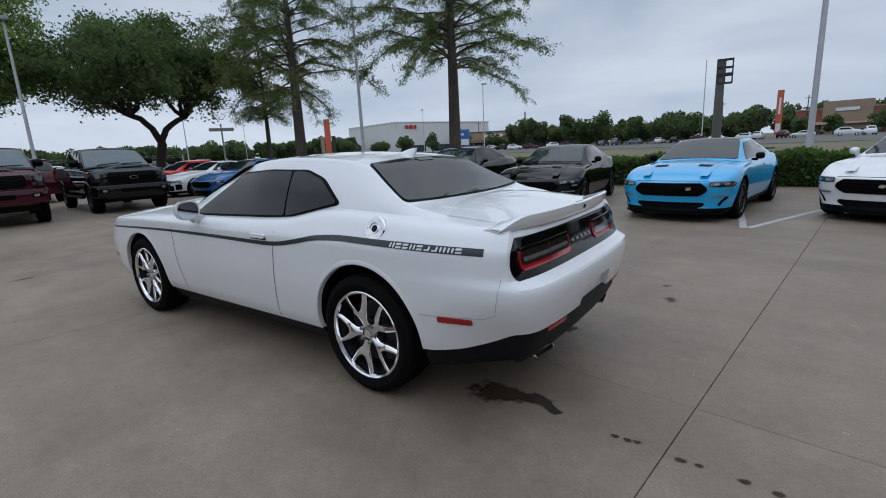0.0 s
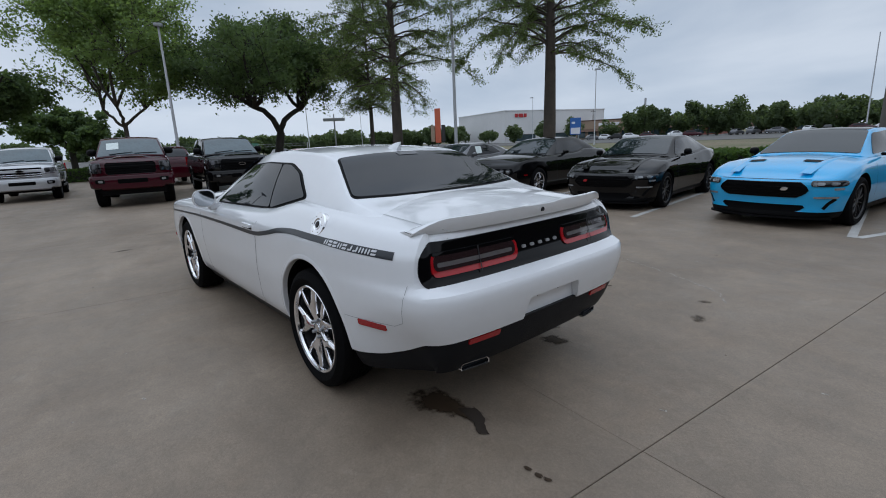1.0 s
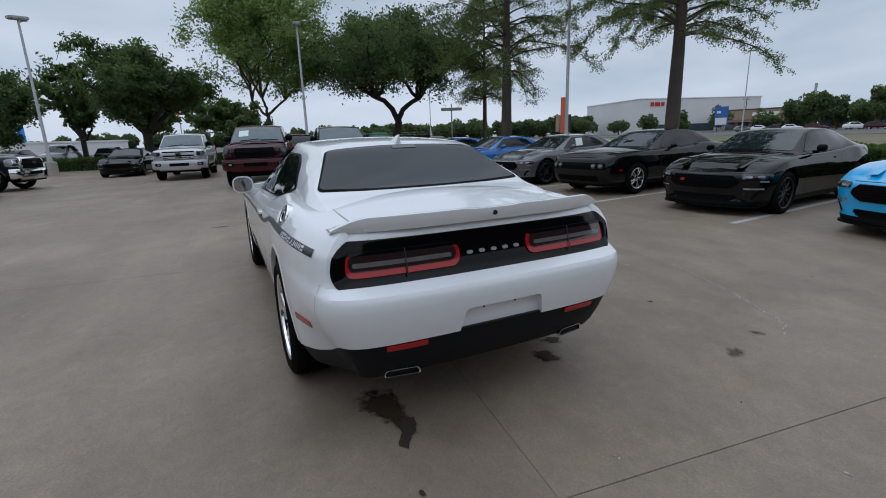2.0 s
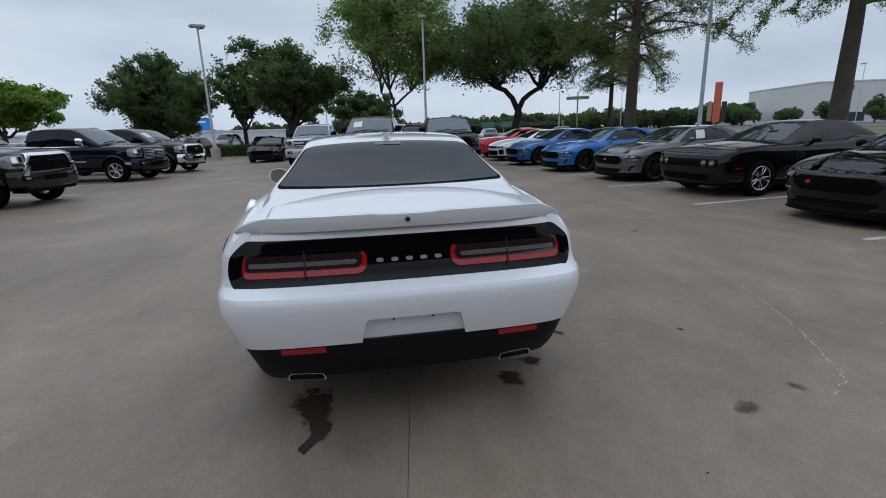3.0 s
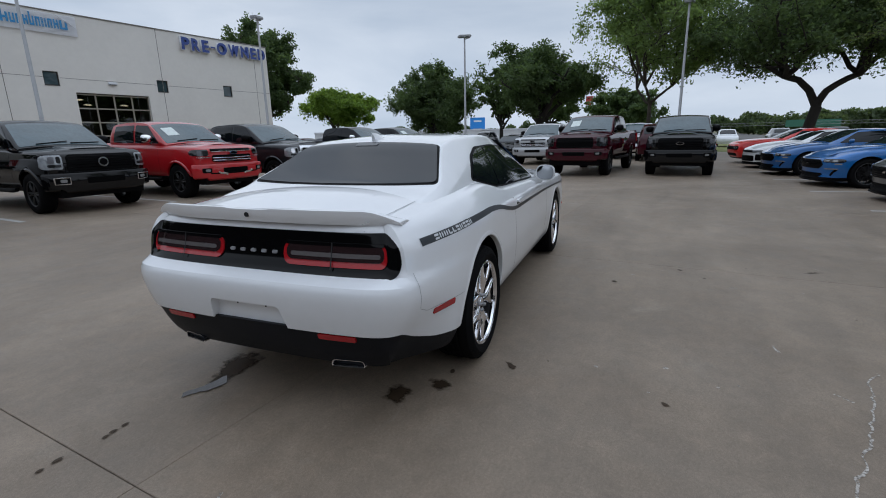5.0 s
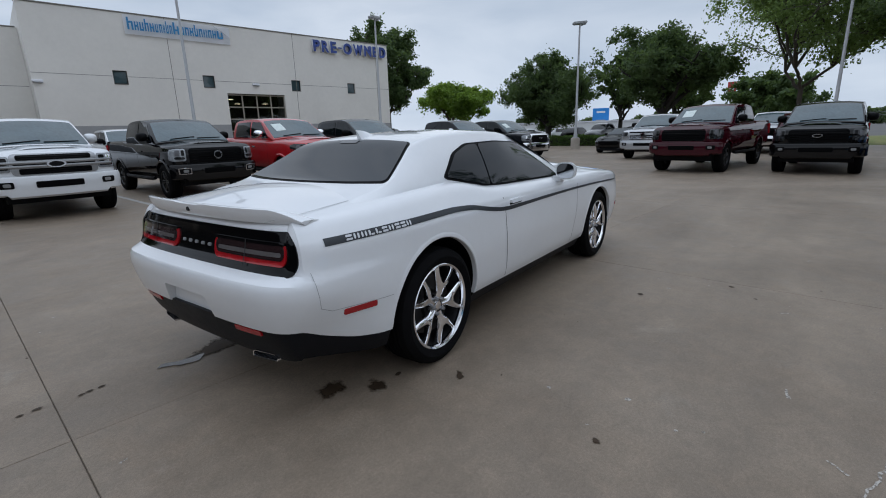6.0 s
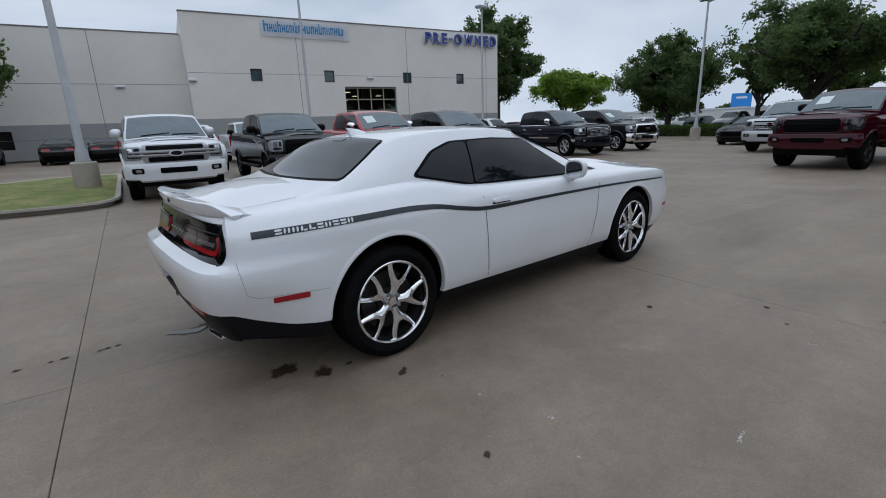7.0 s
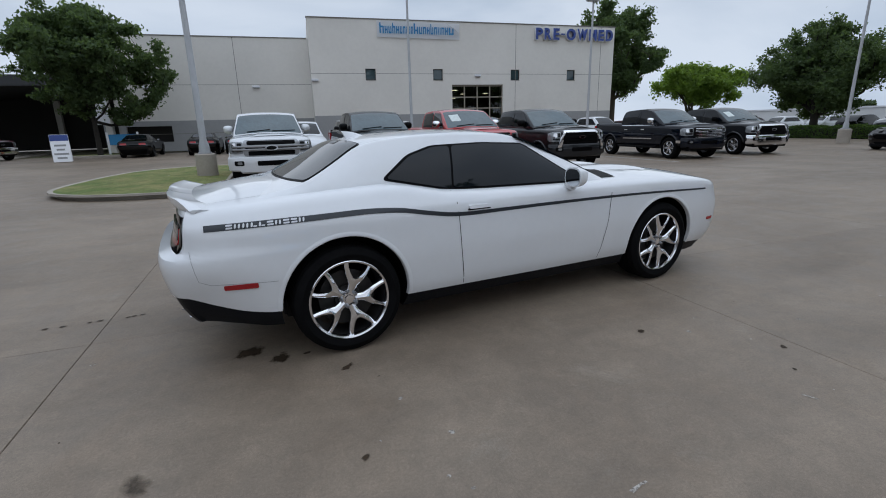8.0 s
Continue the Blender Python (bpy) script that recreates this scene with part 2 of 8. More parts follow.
def table(pairs):
    """A smooth curve through (place, value) pairs, held flat past the ends."""
    xs = [p[0] for p in pairs]
    ys = [p[1] for p in pairs]
    n = len(xs)
    d = [(ys[i + 1] - ys[i]) / (xs[i + 1] - xs[i]) for i in range(n - 1)]
    t = [d[0]] + [0 if d[i - 1] * d[i] <= 0 else 2 * d[i - 1] * d[i] / (d[i - 1] + d[i]) for i in range(1, n - 1)] + [d[-1]] if n > 2 else [d[0], d[0]]

    def f(x):
        if x <= xs[0]:
            return ys[0]
        if x >= xs[-1]:
            return ys[-1]
        i = max(j for j in range(n - 1) if xs[j] <= x)
        h = xs[i + 1] - xs[i]
        u = (x - xs[i]) / h
        return ((1 + 2 * u) * (1 - u) ** 2 * ys[i] + u * (1 - u) ** 2 * h * t[i] + u * u * (3 - 2 * u) * ys[i + 1] + u * u * (u - 1) * h * t[i + 1])
    return f


# ---- the ground ----
def world_mat(name, build):
    """A material over places in the world, so that it runs on across separate slabs."""
    m, n, l, b = principled(name)
    geo = n.new("ShaderNodeNewGeometry")

    def noise_at(scale, detail=4, rough=0.55, dist=0.0, stretch=None):
        t = n.new("ShaderNodeTexNoise")
        t.inputs["Scale"].default_value, t.inputs["Detail"].default_value = scale, detail
        t.inputs["Roughness"].default_value, t.inputs["Distortion"].default_value = rough, dist
        if stretch:
            mp = n.new("ShaderNodeMapping")
            mp.inputs["Scale"].default_value = stretch
            l.new(geo.outputs["Position"], mp.inputs["Vector"])
            l.new(mp.outputs["Vector"], t.inputs["Vector"])
        else:
            l.new(geo.outputs["Position"], t.inputs["Vector"])
        return t.outputs["Fac"]

    def ramp(v, lo, hi, a, c):
        r = n.new("ShaderNodeMapRange")
        r.inputs["From Min"].default_value, r.inputs["From Max"].default_value = lo, hi
        r.inputs["To Min"].default_value, r.inputs["To Max"].default_value = a, c
        l.new(v, r.inputs["Value"])
        return r.outputs["Result"]

    def times(a, c):
        x = n.new("ShaderNodeMath")
        x.operation = "MULTIPLY"
        l.new(a, x.inputs[0])
        l.new(c, x.inputs[1])
        return x.outputs["Value"]

    def mix(f, a, c):
        x = n.new("ShaderNodeMix")
        x.data_type = "RGBA"
        l.new(f, x.inputs["Factor"])
        for k, v in (("A", a), ("B", c)):
            if isinstance(v, tuple):
                x.inputs[k].default_value = (*v, 1)
            else:
                l.new(v, x.inputs[k])
        return x.outputs["Result"]

    def scaled(c, f):
        x = n.new("ShaderNodeVectorMath")
        x.operation = "SCALE"
        l.new(c, x.inputs[0])
        l.new(f, x.inputs["Scale"])
        return x.outputs["Vector"]

    def relief(v, strength, dist=0.01):
        p = n.new("ShaderNodeBump")
        p.inputs["Strength"].default_value, p.inputs["Distance"].default_value = strength, dist
        l.new(v, p.inputs["Height"])
        l.new(p.outputs["Normal"], b.inputs["Normal"])
    build(n, l, b, noise_at, ramp, times, mix, scaled, relief)
    return m


def concrete_nodes(n, l, b, noise_at, ramp, times, mix, scaled, relief):
    info = n.new("ShaderNodeObjectInfo")
    tint = ramp(info.outputs["Random"], 0, 1, 0.95, 1.05)
    big = noise_at(0.35, 5, 0.6, 0.6)
    mid = noise_at(2.6, 6, 0.65, 0.5)
    fine = noise_at(70, 4, 0.7)
    speck = noise_at(260, 2, 0.5)
    blot = noise_at(11, 5, 0.7, 0.8)
    drag = noise_at(1.0, 5, 0.6, 0.3, (0.35, 2.2, 1))
    c = mix(ramp(big, 0.35, 0.68, 0, 1), (0.176, 0.136, 0.100), (0.263, 0.208, 0.157))
    c = mix(ramp(noise_at(0.9, 6, 0.7, 1.2), 0.50, 0.74, 0, 0.55), c, (0.190, 0.138, 0.096))
    c = mix(ramp(noise_at(1.7, 6, 0.72, 0.9), 0.58, 0.72, 0, 0.35), c, (0.288, 0.251, 0.204))
    c = scaled(c, times(ramp(mid, 0.3, 0.7, 0.86, 1.12), ramp(drag, 0.3, 0.7, 0.90, 1.09)))
    c = scaled(c, times(ramp(fine, 0.3, 0.7, 0.82, 1.16), ramp(speck, 0.35, 0.7, 0.82, 1.14)))
    c = scaled(c, times(ramp(blot, 0.32, 0.68, 0.90, 1.09), tint))
    l.new(c, b.inputs["Base Color"])
    l.new(ramp(mid, 0.3, 0.7, 0.46, 0.66), b.inputs["Roughness"])
    b.inputs["Specular IOR Level"].default_value = 0.42
    relief(fine, 0.3, 0.004)


def asphalt_nodes(n, l, b, noise_at, ramp, times, mix, scaled, relief):
    c = mix(ramp(noise_at(0.2, 5), 0.35, 0.65, 0, 1), (0.075, 0.073, 0.070), (0.12, 0.116, 0.108))
    c = scaled(c, ramp(noise_at(40, 4), 0.3, 0.7, 0.8, 1.2))
    l.new(c, b.inputs["Base Color"])
    b.inputs["Roughness"].default_value = 0.85
    relief(noise_at(120, 3), 0.3)


def earth_nodes(n, l, b, noise_at, ramp, times, mix, scaled, relief):
    c = mix(ramp(noise_at(0.06, 5, 0.6, 0.5), 0.4, 0.6, 0, 1), (0.095, 0.105, 0.045), (0.165, 0.135, 0.082))
    c = scaled(c, times(ramp(noise_at(1.3, 5), 0.3, 0.7, 0.75, 1.25), ramp(noise_at(22, 4), 0.3, 0.7, 0.7, 1.3)))
    l.new(c, b.inputs["Base Color"])
    b.inputs["Roughness"].default_value = 0.95
    relief(noise_at(30, 4), 0.6, 0.03)


def turf_nodes(n, l, b, noise_at, ramp, times, mix, scaled, relief):
    c = mix(ramp(noise_at(1.1, 5, 0.6, 0.4), 0.38, 0.66, 0, 1), (0.115, 0.160, 0.036), (0.25, 0.225, 0.085))
    c = scaled(c, times(ramp(noise_at(9, 5), 0.3, 0.7, 0.75, 1.25), ramp(noise_at(90, 3), 0.3, 0.7, 0.65, 1.3)))
    l.new(c, b.inputs["Base Color"])
    b.inputs["Roughness"].default_value = 0.95
    relief(noise_at(80, 4), 0.7, 0.03)


M_CONCRETE = world_mat("driveway_concrete", concrete_nodes)
M_ASPHALT = world_mat("worn_asphalt", asphalt_nodes)
M_EARTH = world_mat("dry_grass_ground", earth_nodes)
M_TURF = world_mat("mown_turf", turf_nodes)
M_JOINT = mat("joint_filler", (0.155, 0.128, 0.105), 0.9, 0, 0, 0.3, 3)
M_KERB = mat("kerb_concrete", (0.37, 0.33, 0.285), 0.85, 0, 0, 0.2, 1.5, 0.4, 60)
M_LINE = mat("worn_white_road_paint", (0.42, 0.41, 0.39), 0.7, 0, 0, 0.22, 5, 0.2, 90)
M_OIL = mat("oil_stain", (0.040, 0.026, 0.016), 0.6, 0, 0, 0.4, 9, spec=0.15)
M_OILDRY = mat("faded_oil_stain", (0.095, 0.074, 0.056), 0.75, 0, 0, 0.3, 14, spec=0.2)
for m_, low_, steep_ in ((M_OIL, 0.62, 2.4), (M_OILDRY, 0.78, 1.3)):  # broken, soaked-in edges
    n_, l_ = m_.node_tree.nodes, m_.node_tree.links
    c_, t_, a_ = n_.new("ShaderNodeTexCoord"), n_.new("ShaderNodeTexNoise"), n_.new("ShaderNodeAttribute")
    add_, r_ = n_.new("ShaderNodeMath"), n_.new("ShaderNodeMapRange")
    t_.inputs["Scale"].default_value, t_.inputs["Detail"].default_value = 22, 7
    a_.attribute_name = "soak"
    add_.operation = "ADD"
    r_.inputs["From Min"].default_value, r_.inputs["From Max"].default_value = low_, low_ + 1 / steep_
    l_.new(c_.outputs["Object"], t_.inputs["Vector"])
    l_.new(t_.outputs["Fac"], add_.inputs[0])
    l_.new(a_.outputs["Fac"], add_.inputs[1])
    l_.new(add_.outputs["Value"], r_.inputs["Value"])
    l_.new(r_.outputs["Result"], n_["Principled BSDF"].inputs["Alpha"])
M_WET = mat("water_puddle", (0.045, 0.036, 0.030), 0.03, 0, 0.0, 0.1, 14)
M_CRACK = mat("pale_crack_sealant", (0.40, 0.37, 0.335), 0.85, 0, 0, 0.25, 12)
n_, l_ = M_CRACK.node_tree.nodes, M_CRACK.node_tree.links  # chipped, not one even line
c_, t_, r_ = n_.new("ShaderNodeTexCoord"), n_.new("ShaderNodeTexNoise"), n_.new("ShaderNodeMapRange")
t_.inputs["Scale"].default_value, t_.inputs["Detail"].default_value = 60, 5
r_.inputs["From Min"].default_value, r_.inputs["From Max"].default_value = 0.36, 0.56
l_.new(c_.outputs["Object"], t_.inputs["Vector"])
l_.new(t_.outputs["Fac"], r_.inputs["Value"])
l_.new(r_.outputs["Result"], n_["Principled BSDF"].inputs["Alpha"])

g = bmesh.new()
N = 48
rings = []
for r in (0.1, 30, 80, 160, 300, 600, 1400):
    rings.append([(r * math.cos(2 * math.pi * k / N), r * math.sin(2 * math.pi * k / N), -0.16 if r < 50 else -0.12) for k in range(N)])
bm_grid(rings, g, close=True)
bmesh.ops.recalc_face_normals(g, faces=g.faces)
if g.faces[:][0].normal.z < 0:
    bmesh.ops.reverse_faces(g, faces=g.faces)
tagged(part("ground", g, M_EARTH, smooth=False), "dry grassy ground reaching to the horizon", "ground", kind="structure")

# the lot: a base in the joints' colour that carries the cast slabs
JX, JY, SX, SY = -0.535, 2.93, 4.5, 9.12
COLS, ROWSY = range(-8, 6), range(-4, 2)
lot_x0, lot_x1 = JX + SX * COLS[0], JX + SX * (COLS[-1] + 1)
lot_y0, lot_y1 = JY + SY * ROWSY[0], JY + SY * (ROWSY[-1] + 1)
lot = tagged(part("pavement", bm_box(lot_x0, lot_x1, lot_y0, lot_y1, -0.14, -0.012), M_JOINT, smooth=False), "grey-brown cast concrete car lot with dark joints", "pavement", kind="structure")


def slab_mesh(gap):
    w, d = SX / 2 - 0.0020, SY / 2 - gap
    bm = bmesh.new()
    e = 0.003
    lay = [(-0.02, 0.0), (-e, 0.0), (0.0, e)]
    rows = [[(sx * (w - i), sy * (d - i * 0.3), z) for sx, sy in ((-1, -1), (1, -1), (1, 1), (-1, 1))] for z, i in lay]
    bm_grid(rows, bm, close=True)
    bm.verts.ensure_lookup_table()
    bm.faces.new([bm.verts[i] for i in range(8, 12)])
    return bm_to_mesh(bm, "slab", M_CONCRETE)


def patch(name, outline, z, material, label="", category="stain", wob=0.0, sub=1, parent=None):
    """A thin flat shape lying on the slabs, with a ragged edge."""
    pts = []
    n = len(outline)
    for i in range(n):
        a, b = Vector(outline[i]), Vector(outline[(i + 1) % n])
        for k in range(sub):
            p = a.lerp(b, k / sub)
            q = noise.noise_vector(Vector((p.x * 23, p.y * 23, 3.1))) * wob + noise.noise_vector(Vector((p.x * 70, p.y * 70, 7.7))) * wob * 0.4
            pts.append((p.x + q.x, p.y + q.y, z))
    bm = bmesh.new()
    soak = bm.verts.layers.float.new("soak")
    c = sum((Vector(p) for p in pts), Vector()) / len(pts)
    rings = []
    for f, v in ((1.28, 0.0), (1.0, 0.14), (0.72, 0.38), (0.42, 0.7)):
        ring = [bm.verts.new(c + (Vector(p) - c) * f) for p in pts]
        for q in ring:
            q[soak] = v
        rings.append(ring)
    mid = bm.verts.new(c)
    mid[soak] = 1.0
    m = len(pts)
    for a, b in zip(rings, rings[1:]):
        for k in range(m):
            bm.faces.new((a[k], a[(k + 1) % m], b[(k + 1) % m], b[k]))
    for k in range(m):
        bm.faces.new((rings[-1][k], rings[-1][(k + 1) % m], mid))
    bm.normal_update()
    for f in bm.faces:
        if f.normal.z < 0:
            f.normal_flip()
    ob = part(name, bm, material, parent, smooth=False)
    return tagged(ob, label, category, kind="structure")


def blob(cx, cy, rx, ry, turn=0.0, n=18):
    c, s = math.cos(radians(turn)), math.sin(radians(turn))
    return [(cx + rx * math.cos(t) * c - ry * math.sin(t) * s, cy + rx * math.cos(t) * s + ry * math.sin(t) * c) for t in [2 * math.pi * k / n for k in range(n)]]


# marks on the concrete
patch("oil_stain", [(-1.66, 2.33), (-1.56, 2.28), (-1.47, 2.27), (-1.40, 2.33), (-1.33, 2.37), (-1.27, 2.42), (-1.18, 2.44), (-1.15, 2.50), (-1.19, 2.55), (-1.27, 2.53), (-1.34, 2.52), (-1.42, 2.52), (-1.52, 2.51), (-1.61, 2.49)], 0.004, M_OIL, "dark wet drip stain under the exhaust", wob=0.02, sub=6)
patch("oil_stain", blob(-1.63, 3.52, 0.10, 0.075, 30), 0.004, M_OIL, "dark round oil stain on the concrete", wob=0.02, sub=3)
patch("oil_stain", blob(-1.82, 3.69, 0.075, 0.055, 60), 0.004, M_OIL, "small dark oil stain on the concrete", wob=0.016, sub=3)
patch("oil_stain", blob(-1.99, 3.68, 0.03, 0.018, 20), 0.004, M_OIL, "small dark oil drip", wob=0.01, sub=2)
patch("oil_stain", blob(-1.20, 4.66, 0.115, 0.065, 110), 0.003, M_OILDRY, "faded brown oil stain", wob=0.022, sub=3)
patch("oil_stain", blob(-1.36, 5.06, 0.07, 0.05, 30), 0.003, M_OILDRY, "faded brown oil stain", wob=0.02, sub=3)
patch("oil_stain", blob(-2.21, 3.98, 0.055, 0.024, 40), 0.003, M_OIL, "small dark stain", wob=0.02, sub=3)
for (x, y, r) in ((-0.76, 2.43, 0.022), (-0.70, 2.435, 0.026), (-0.66, 2.45, 0.024), (-0.46, 2.44, 0.026), (-0.39, 2.45, 0.024), (-0.22, 2.46, 0.03), (-0.10, 2.46, 0.026)):
    patch("oil_drip", blob(x, y, r, r * 0.6, 15, 10), 0.004, M_OIL, "small dark oil drip in a row", wob=0.008, sub=2)
patch("puddle", [(-1.30, 2.47), (-1.18, 2.45), (-1.10, 2.42), (-1.08, 2.45), (-1.16, 2.50), (-1.26, 2.53)], 0.006, M_WET, "thin shiny water puddle beside the stain", "puddle", 0.012, 5)
random.seed(5)
for k in range(170):
    x, y = random.uniform(-8, 1.5), random.uniform(-3, 9.5)
    if -5.4 < x < -1 and 1.7 < y < 4:
        continue
    r = random.choice((0.004, 0.005, 0.006, 0.007, 0.009, 0.013))
    patch("oil_drip", blob(x, y, r, r * random.uniform(0.5, 1), random.uniform(0, 180), 9), 0.003, random.choice((M_OILDRY, M_OIL, M_CRACK, M_CRACK, M_CRACK)), "small speck on the concrete", wob=0.006, sub=2)
random.seed(8)
for k in range(40):
    x, y = random.uniform(-7, 0.5), random.uniform(-2, 8.5)
    if -5.6 < x < -0.9 and 1.5 < y < 4.2:
        continue
    L, a = random.uniform(0.02, 0.08), random.uniform(0, 3.14)
    patch("scuff", [(x, y), (x + L * math.cos(a), y + L * math.sin(a)), (x + L * math.cos(a) - 0.012 * math.sin(a), y + L * math.sin(a) + 0.012 * math.cos(a)), (x - 0.008 * math.sin(a), y + 0.008 * math.cos(a))], 0.0025, M_CRACK, "pale scuff on the concrete", wob=0.008, sub=6)


def ribbon(name, path, width, z, material, label, category, wob=0.0, step=0.05):
    pts = []
    for (a, b), (c, d) in zip(path, path[1:]):
        n = max(1, int(math.hypot(c - a, d - b) / step))
        pts += [(a + (c - a) * i / n, b + (d - b) * i / n) for i in range(n)]
    pts.append(path[-1])
    rows = []
    for i, (x, y) in enumerate(pts):
        x0, y0 = pts[max(i - 1, 0)]
        x1, y1 = pts[min(i + 1, len(pts) - 1)]
        L = math.hypot(x1 - x0, y1 - y0)
        nx, ny = -(y1 - y0) / L, (x1 - x0) / L
        q = noise.noise(Vector((x * 5, y * 5, 1))) * wob + noise.noise(Vector((x * 19, y * 19, 5))) * wob * 0.5
        w = width / 2 * (1 + (0.7 * noise.noise(Vector((x * 9, y * 9, 9))) if wob else 0))
        rows.append([(x + nx * (q - w), y + ny * (q - w), z), (x + nx * (q + w), y + ny * (q + w), z)])
    bm = bm_grid(rows)
    bm.normal_update()
    for f in bm.faces:
        if f.normal.z < 0:
            f.normal_flip()
    return tagged(part(name, bm, material, smooth=False), label, category, kind="structure")


ribbon("crack", [(-3.05, 5.90), (-2.38, 5.75), (-1.76, 5.55), (-1.40, 5.38), (-1.25, 5.15)], 0.010, 0.003, M_CRACK, "crooked crack filled with pale sealant", "crack", 0.045, 0.025)
patch("oil_stain", blob(-2.16, 4.85, 0.028, 0.018, 20), 0.003, M_OIL, "small dark oil drip", wob=0.01, sub=2)
patch("oil_stain", blob(-4.92, 4.83, 0.03, 0.02, 60), 0.003, M_OIL, "small dark oil drip", wob=0.012, sub=2)
patch("oil_stain", blob(-4.25, 4.28, 0.035, 0.02, 40), 0.003, M_OIL, "small dark oil drip", wob=0.012, sub=2)
patch("oil_stain", blob(-5.32, 6.0, 0.13, 0.03, 120), 0.003, M_OILDRY, "thin faded drip line", wob=0.03, sub=4)
patch("oil_stain", blob(-8.07, 0.9, 0.20, 0.06, 100), 0.003, M_OILDRY, "faded flat stain on the concrete", wob=0.03, sub=4)

# white stall lines of the row along the hedge
for k in range(9):
    x, y = -1.42 - 2.9 * k, 8.72 - 0.375 * k
    ribbon("parking_line", [(x, y), (x - 0.95, y + 4.4)], 0.10, 0.003, M_LINE, "worn white parking stall line", "road marking", step=0.5)
ribbon("parking_line", [(-1.36, 8.74), (-0.36, 12.4)], 0.10, 0.0035, M_LINE, "worn white parking stall line", "road marking", step=0.5)
for k in range(7):
    x = -3.55 - 3.0 * k
    ribbon("parking_line", [(x, -6.2), (x, -11.2)], 0.10, 0.003, M_LINE, "worn white parking stall line", "road marking", step=0.5)

# kerbed turf island beside the row of trucks
isl = [(-0.62, -5.72), (0.6, -5.62), (1.9, -5.9), (2.75, -6.5), (3.2, -7.3), (3.3, -8.4), (3.1, -11.0), (2.6, -13.2), (1.2, -14.4), (-0.62, -14.4)]


def grow(loop, d):
    out = []
    n = len(loop)
    for i in range(n):
        a, p, b = Vector(loop[i - 1]), Vector(loop[i]), Vector(loop[(i + 1) % n])
        t = ((p - a).normalized() + (b - p).normalized()).normalized()
        out.append((p.x + t.y * d, p.y - t.x * d))
    return out


isl = rounded(isl, 0.9, 4)
kb = bmesh.new()
bm_grid([[(x, y, -0.01) for x, y in grow(isl, 0.0)], [(x, y, 0.12) for x, y in grow(isl, -0.02)], [(x, y, 0.145) for x, y in grow(isl, -0.045)], [(x, y, 0.15) for x, y in grow(isl, -0.15)], [(x, y, 0.10) for x, y in grow(isl, -0.16)]], kb, close=True)
bmesh.ops.recalc_face_normals(kb, faces=kb.faces)
tagged(part("kerb", kb, M_KERB), "rounded cast concrete kerb round the turf island", "kerb", kind="structure")
tb = bmesh.new()
ins = grow(isl, -0.155)
cx, cy = 1.1, -9.8
bm_grid([[(cx + (x - cx) * f, cy + (y - cy) * f, 0.135 + 0.05 * (1 - f * f)) for x, y in ins] for f in (1.0, 0.8, 0.5, 0.2, 0.02)], tb, close=True)
bmesh.ops.recalc_face_normals(tb, faces=tb.faces)
tagged(part("lawn", tb, M_TURF), "mown green and yellowed turf island", "lawn", kind="structure")

# ground past the lot: verge, frontage road, far car park
for nm, x0, x1, y0, y1, z, mt, lb in (
        ("verge", -90, 60, 16.3, 27, -0.05, M_TURF, "green mown verge behind the hedge"),
        ("road", -200, 120, 27, 35, -0.06, M_KERB, "pale concrete frontage road"),
        ("road", -320, 220, 78, 230, -0.06, M_ASPHALT, "far asphalt car park by the shops"),
        ("road", -300, -60, -160, 20, -0.07, M_ASPHALT, "grey asphalt road beyond the lot"),
        ("verge", -60, -36.9, -60, 16.2, -0.05, M_TURF, "green mown verge past the lot's end"),
        ("road", 16, 120, -90, 16, -0.08, M_KERB, "pale concrete drive behind the walk")):
    tagged(part(nm, bm_box(x0, x1, y0, y1, z - 0.1, z), mt, smooth=False), lb, nm, kind="structure")


# ---- the dealership building ----
M_STUCCO = mat("beige_tilt_up_wall", (0.71, 0.685, 0.645), 0.85, 0, 0, 0.07, 0.25, 0.15, 40)
M_STUCCOGREY = mat("grey_painted_wall_base", (0.31, 0.312, 0.318), 0.85, 0, 0, 0.08, 0.3, 0.15, 40)
M_REVEAL = mat("wall_reveal", (0.20, 0.19, 0.175), 0.9, 0, 0, 0.1, 2)
M_SIGNBLUE = mat("blue_sign_letters", (0.012, 0.045, 0.24), 0.35, 0, 0.2, 0.08, 3)
M_SIGNEDGE = mat("white_sign_edges", (0.62, 0.63, 0.66), 0.5, 0, 0, 0.08, 3)
M_BANNER = mat("white_banner_vinyl", (0.86, 0.87, 0.90), 0.6, 0, 0, 0.04, 1)
M_BANNERBLUE = mat("blue_banner_print", (0.03, 0.24, 0.50), 0.6, 0, 0, 0.08, 1)
# near-black albedo: room shade put into the wall colour, also used on wall_behind
M_WALLSHADE = mat("dim_workshop_inside", (0.03, 0.028, 0.026), 0.9, 0, 0, 0.2, 0.8)
M_DOORBAR = mat("bronze_door_bars", (0.33, 0.30, 0.25), 0.5, 0.3, 0, 0.1, 3)
M_PANE = principled("clear_door_glass")[0]
M_PANE.node_tree.nodes["Principled BSDF"].inputs["Base Color"].default_value = (0.62, 0.64, 0.62, 1)
M_PANE.node_tree.nodes["Principled BSDF"].inputs["Transmission Weight"].default_value = 1.0
M_PANE.node_tree.nodes["Principled BSDF"].inputs["Roughness"].default_value = 0.0
M_LIT = principled("lit_lamp_face")[0]
M_LIT.node_tree.nodes["Principled BSDF"].inputs["Emission Color"].default_value = (1.0, 0.86, 0.62, 1)
M_LIT.node_tree.nodes["Principled BSDF"].inputs["Emission Strength"].default_value = 2.2
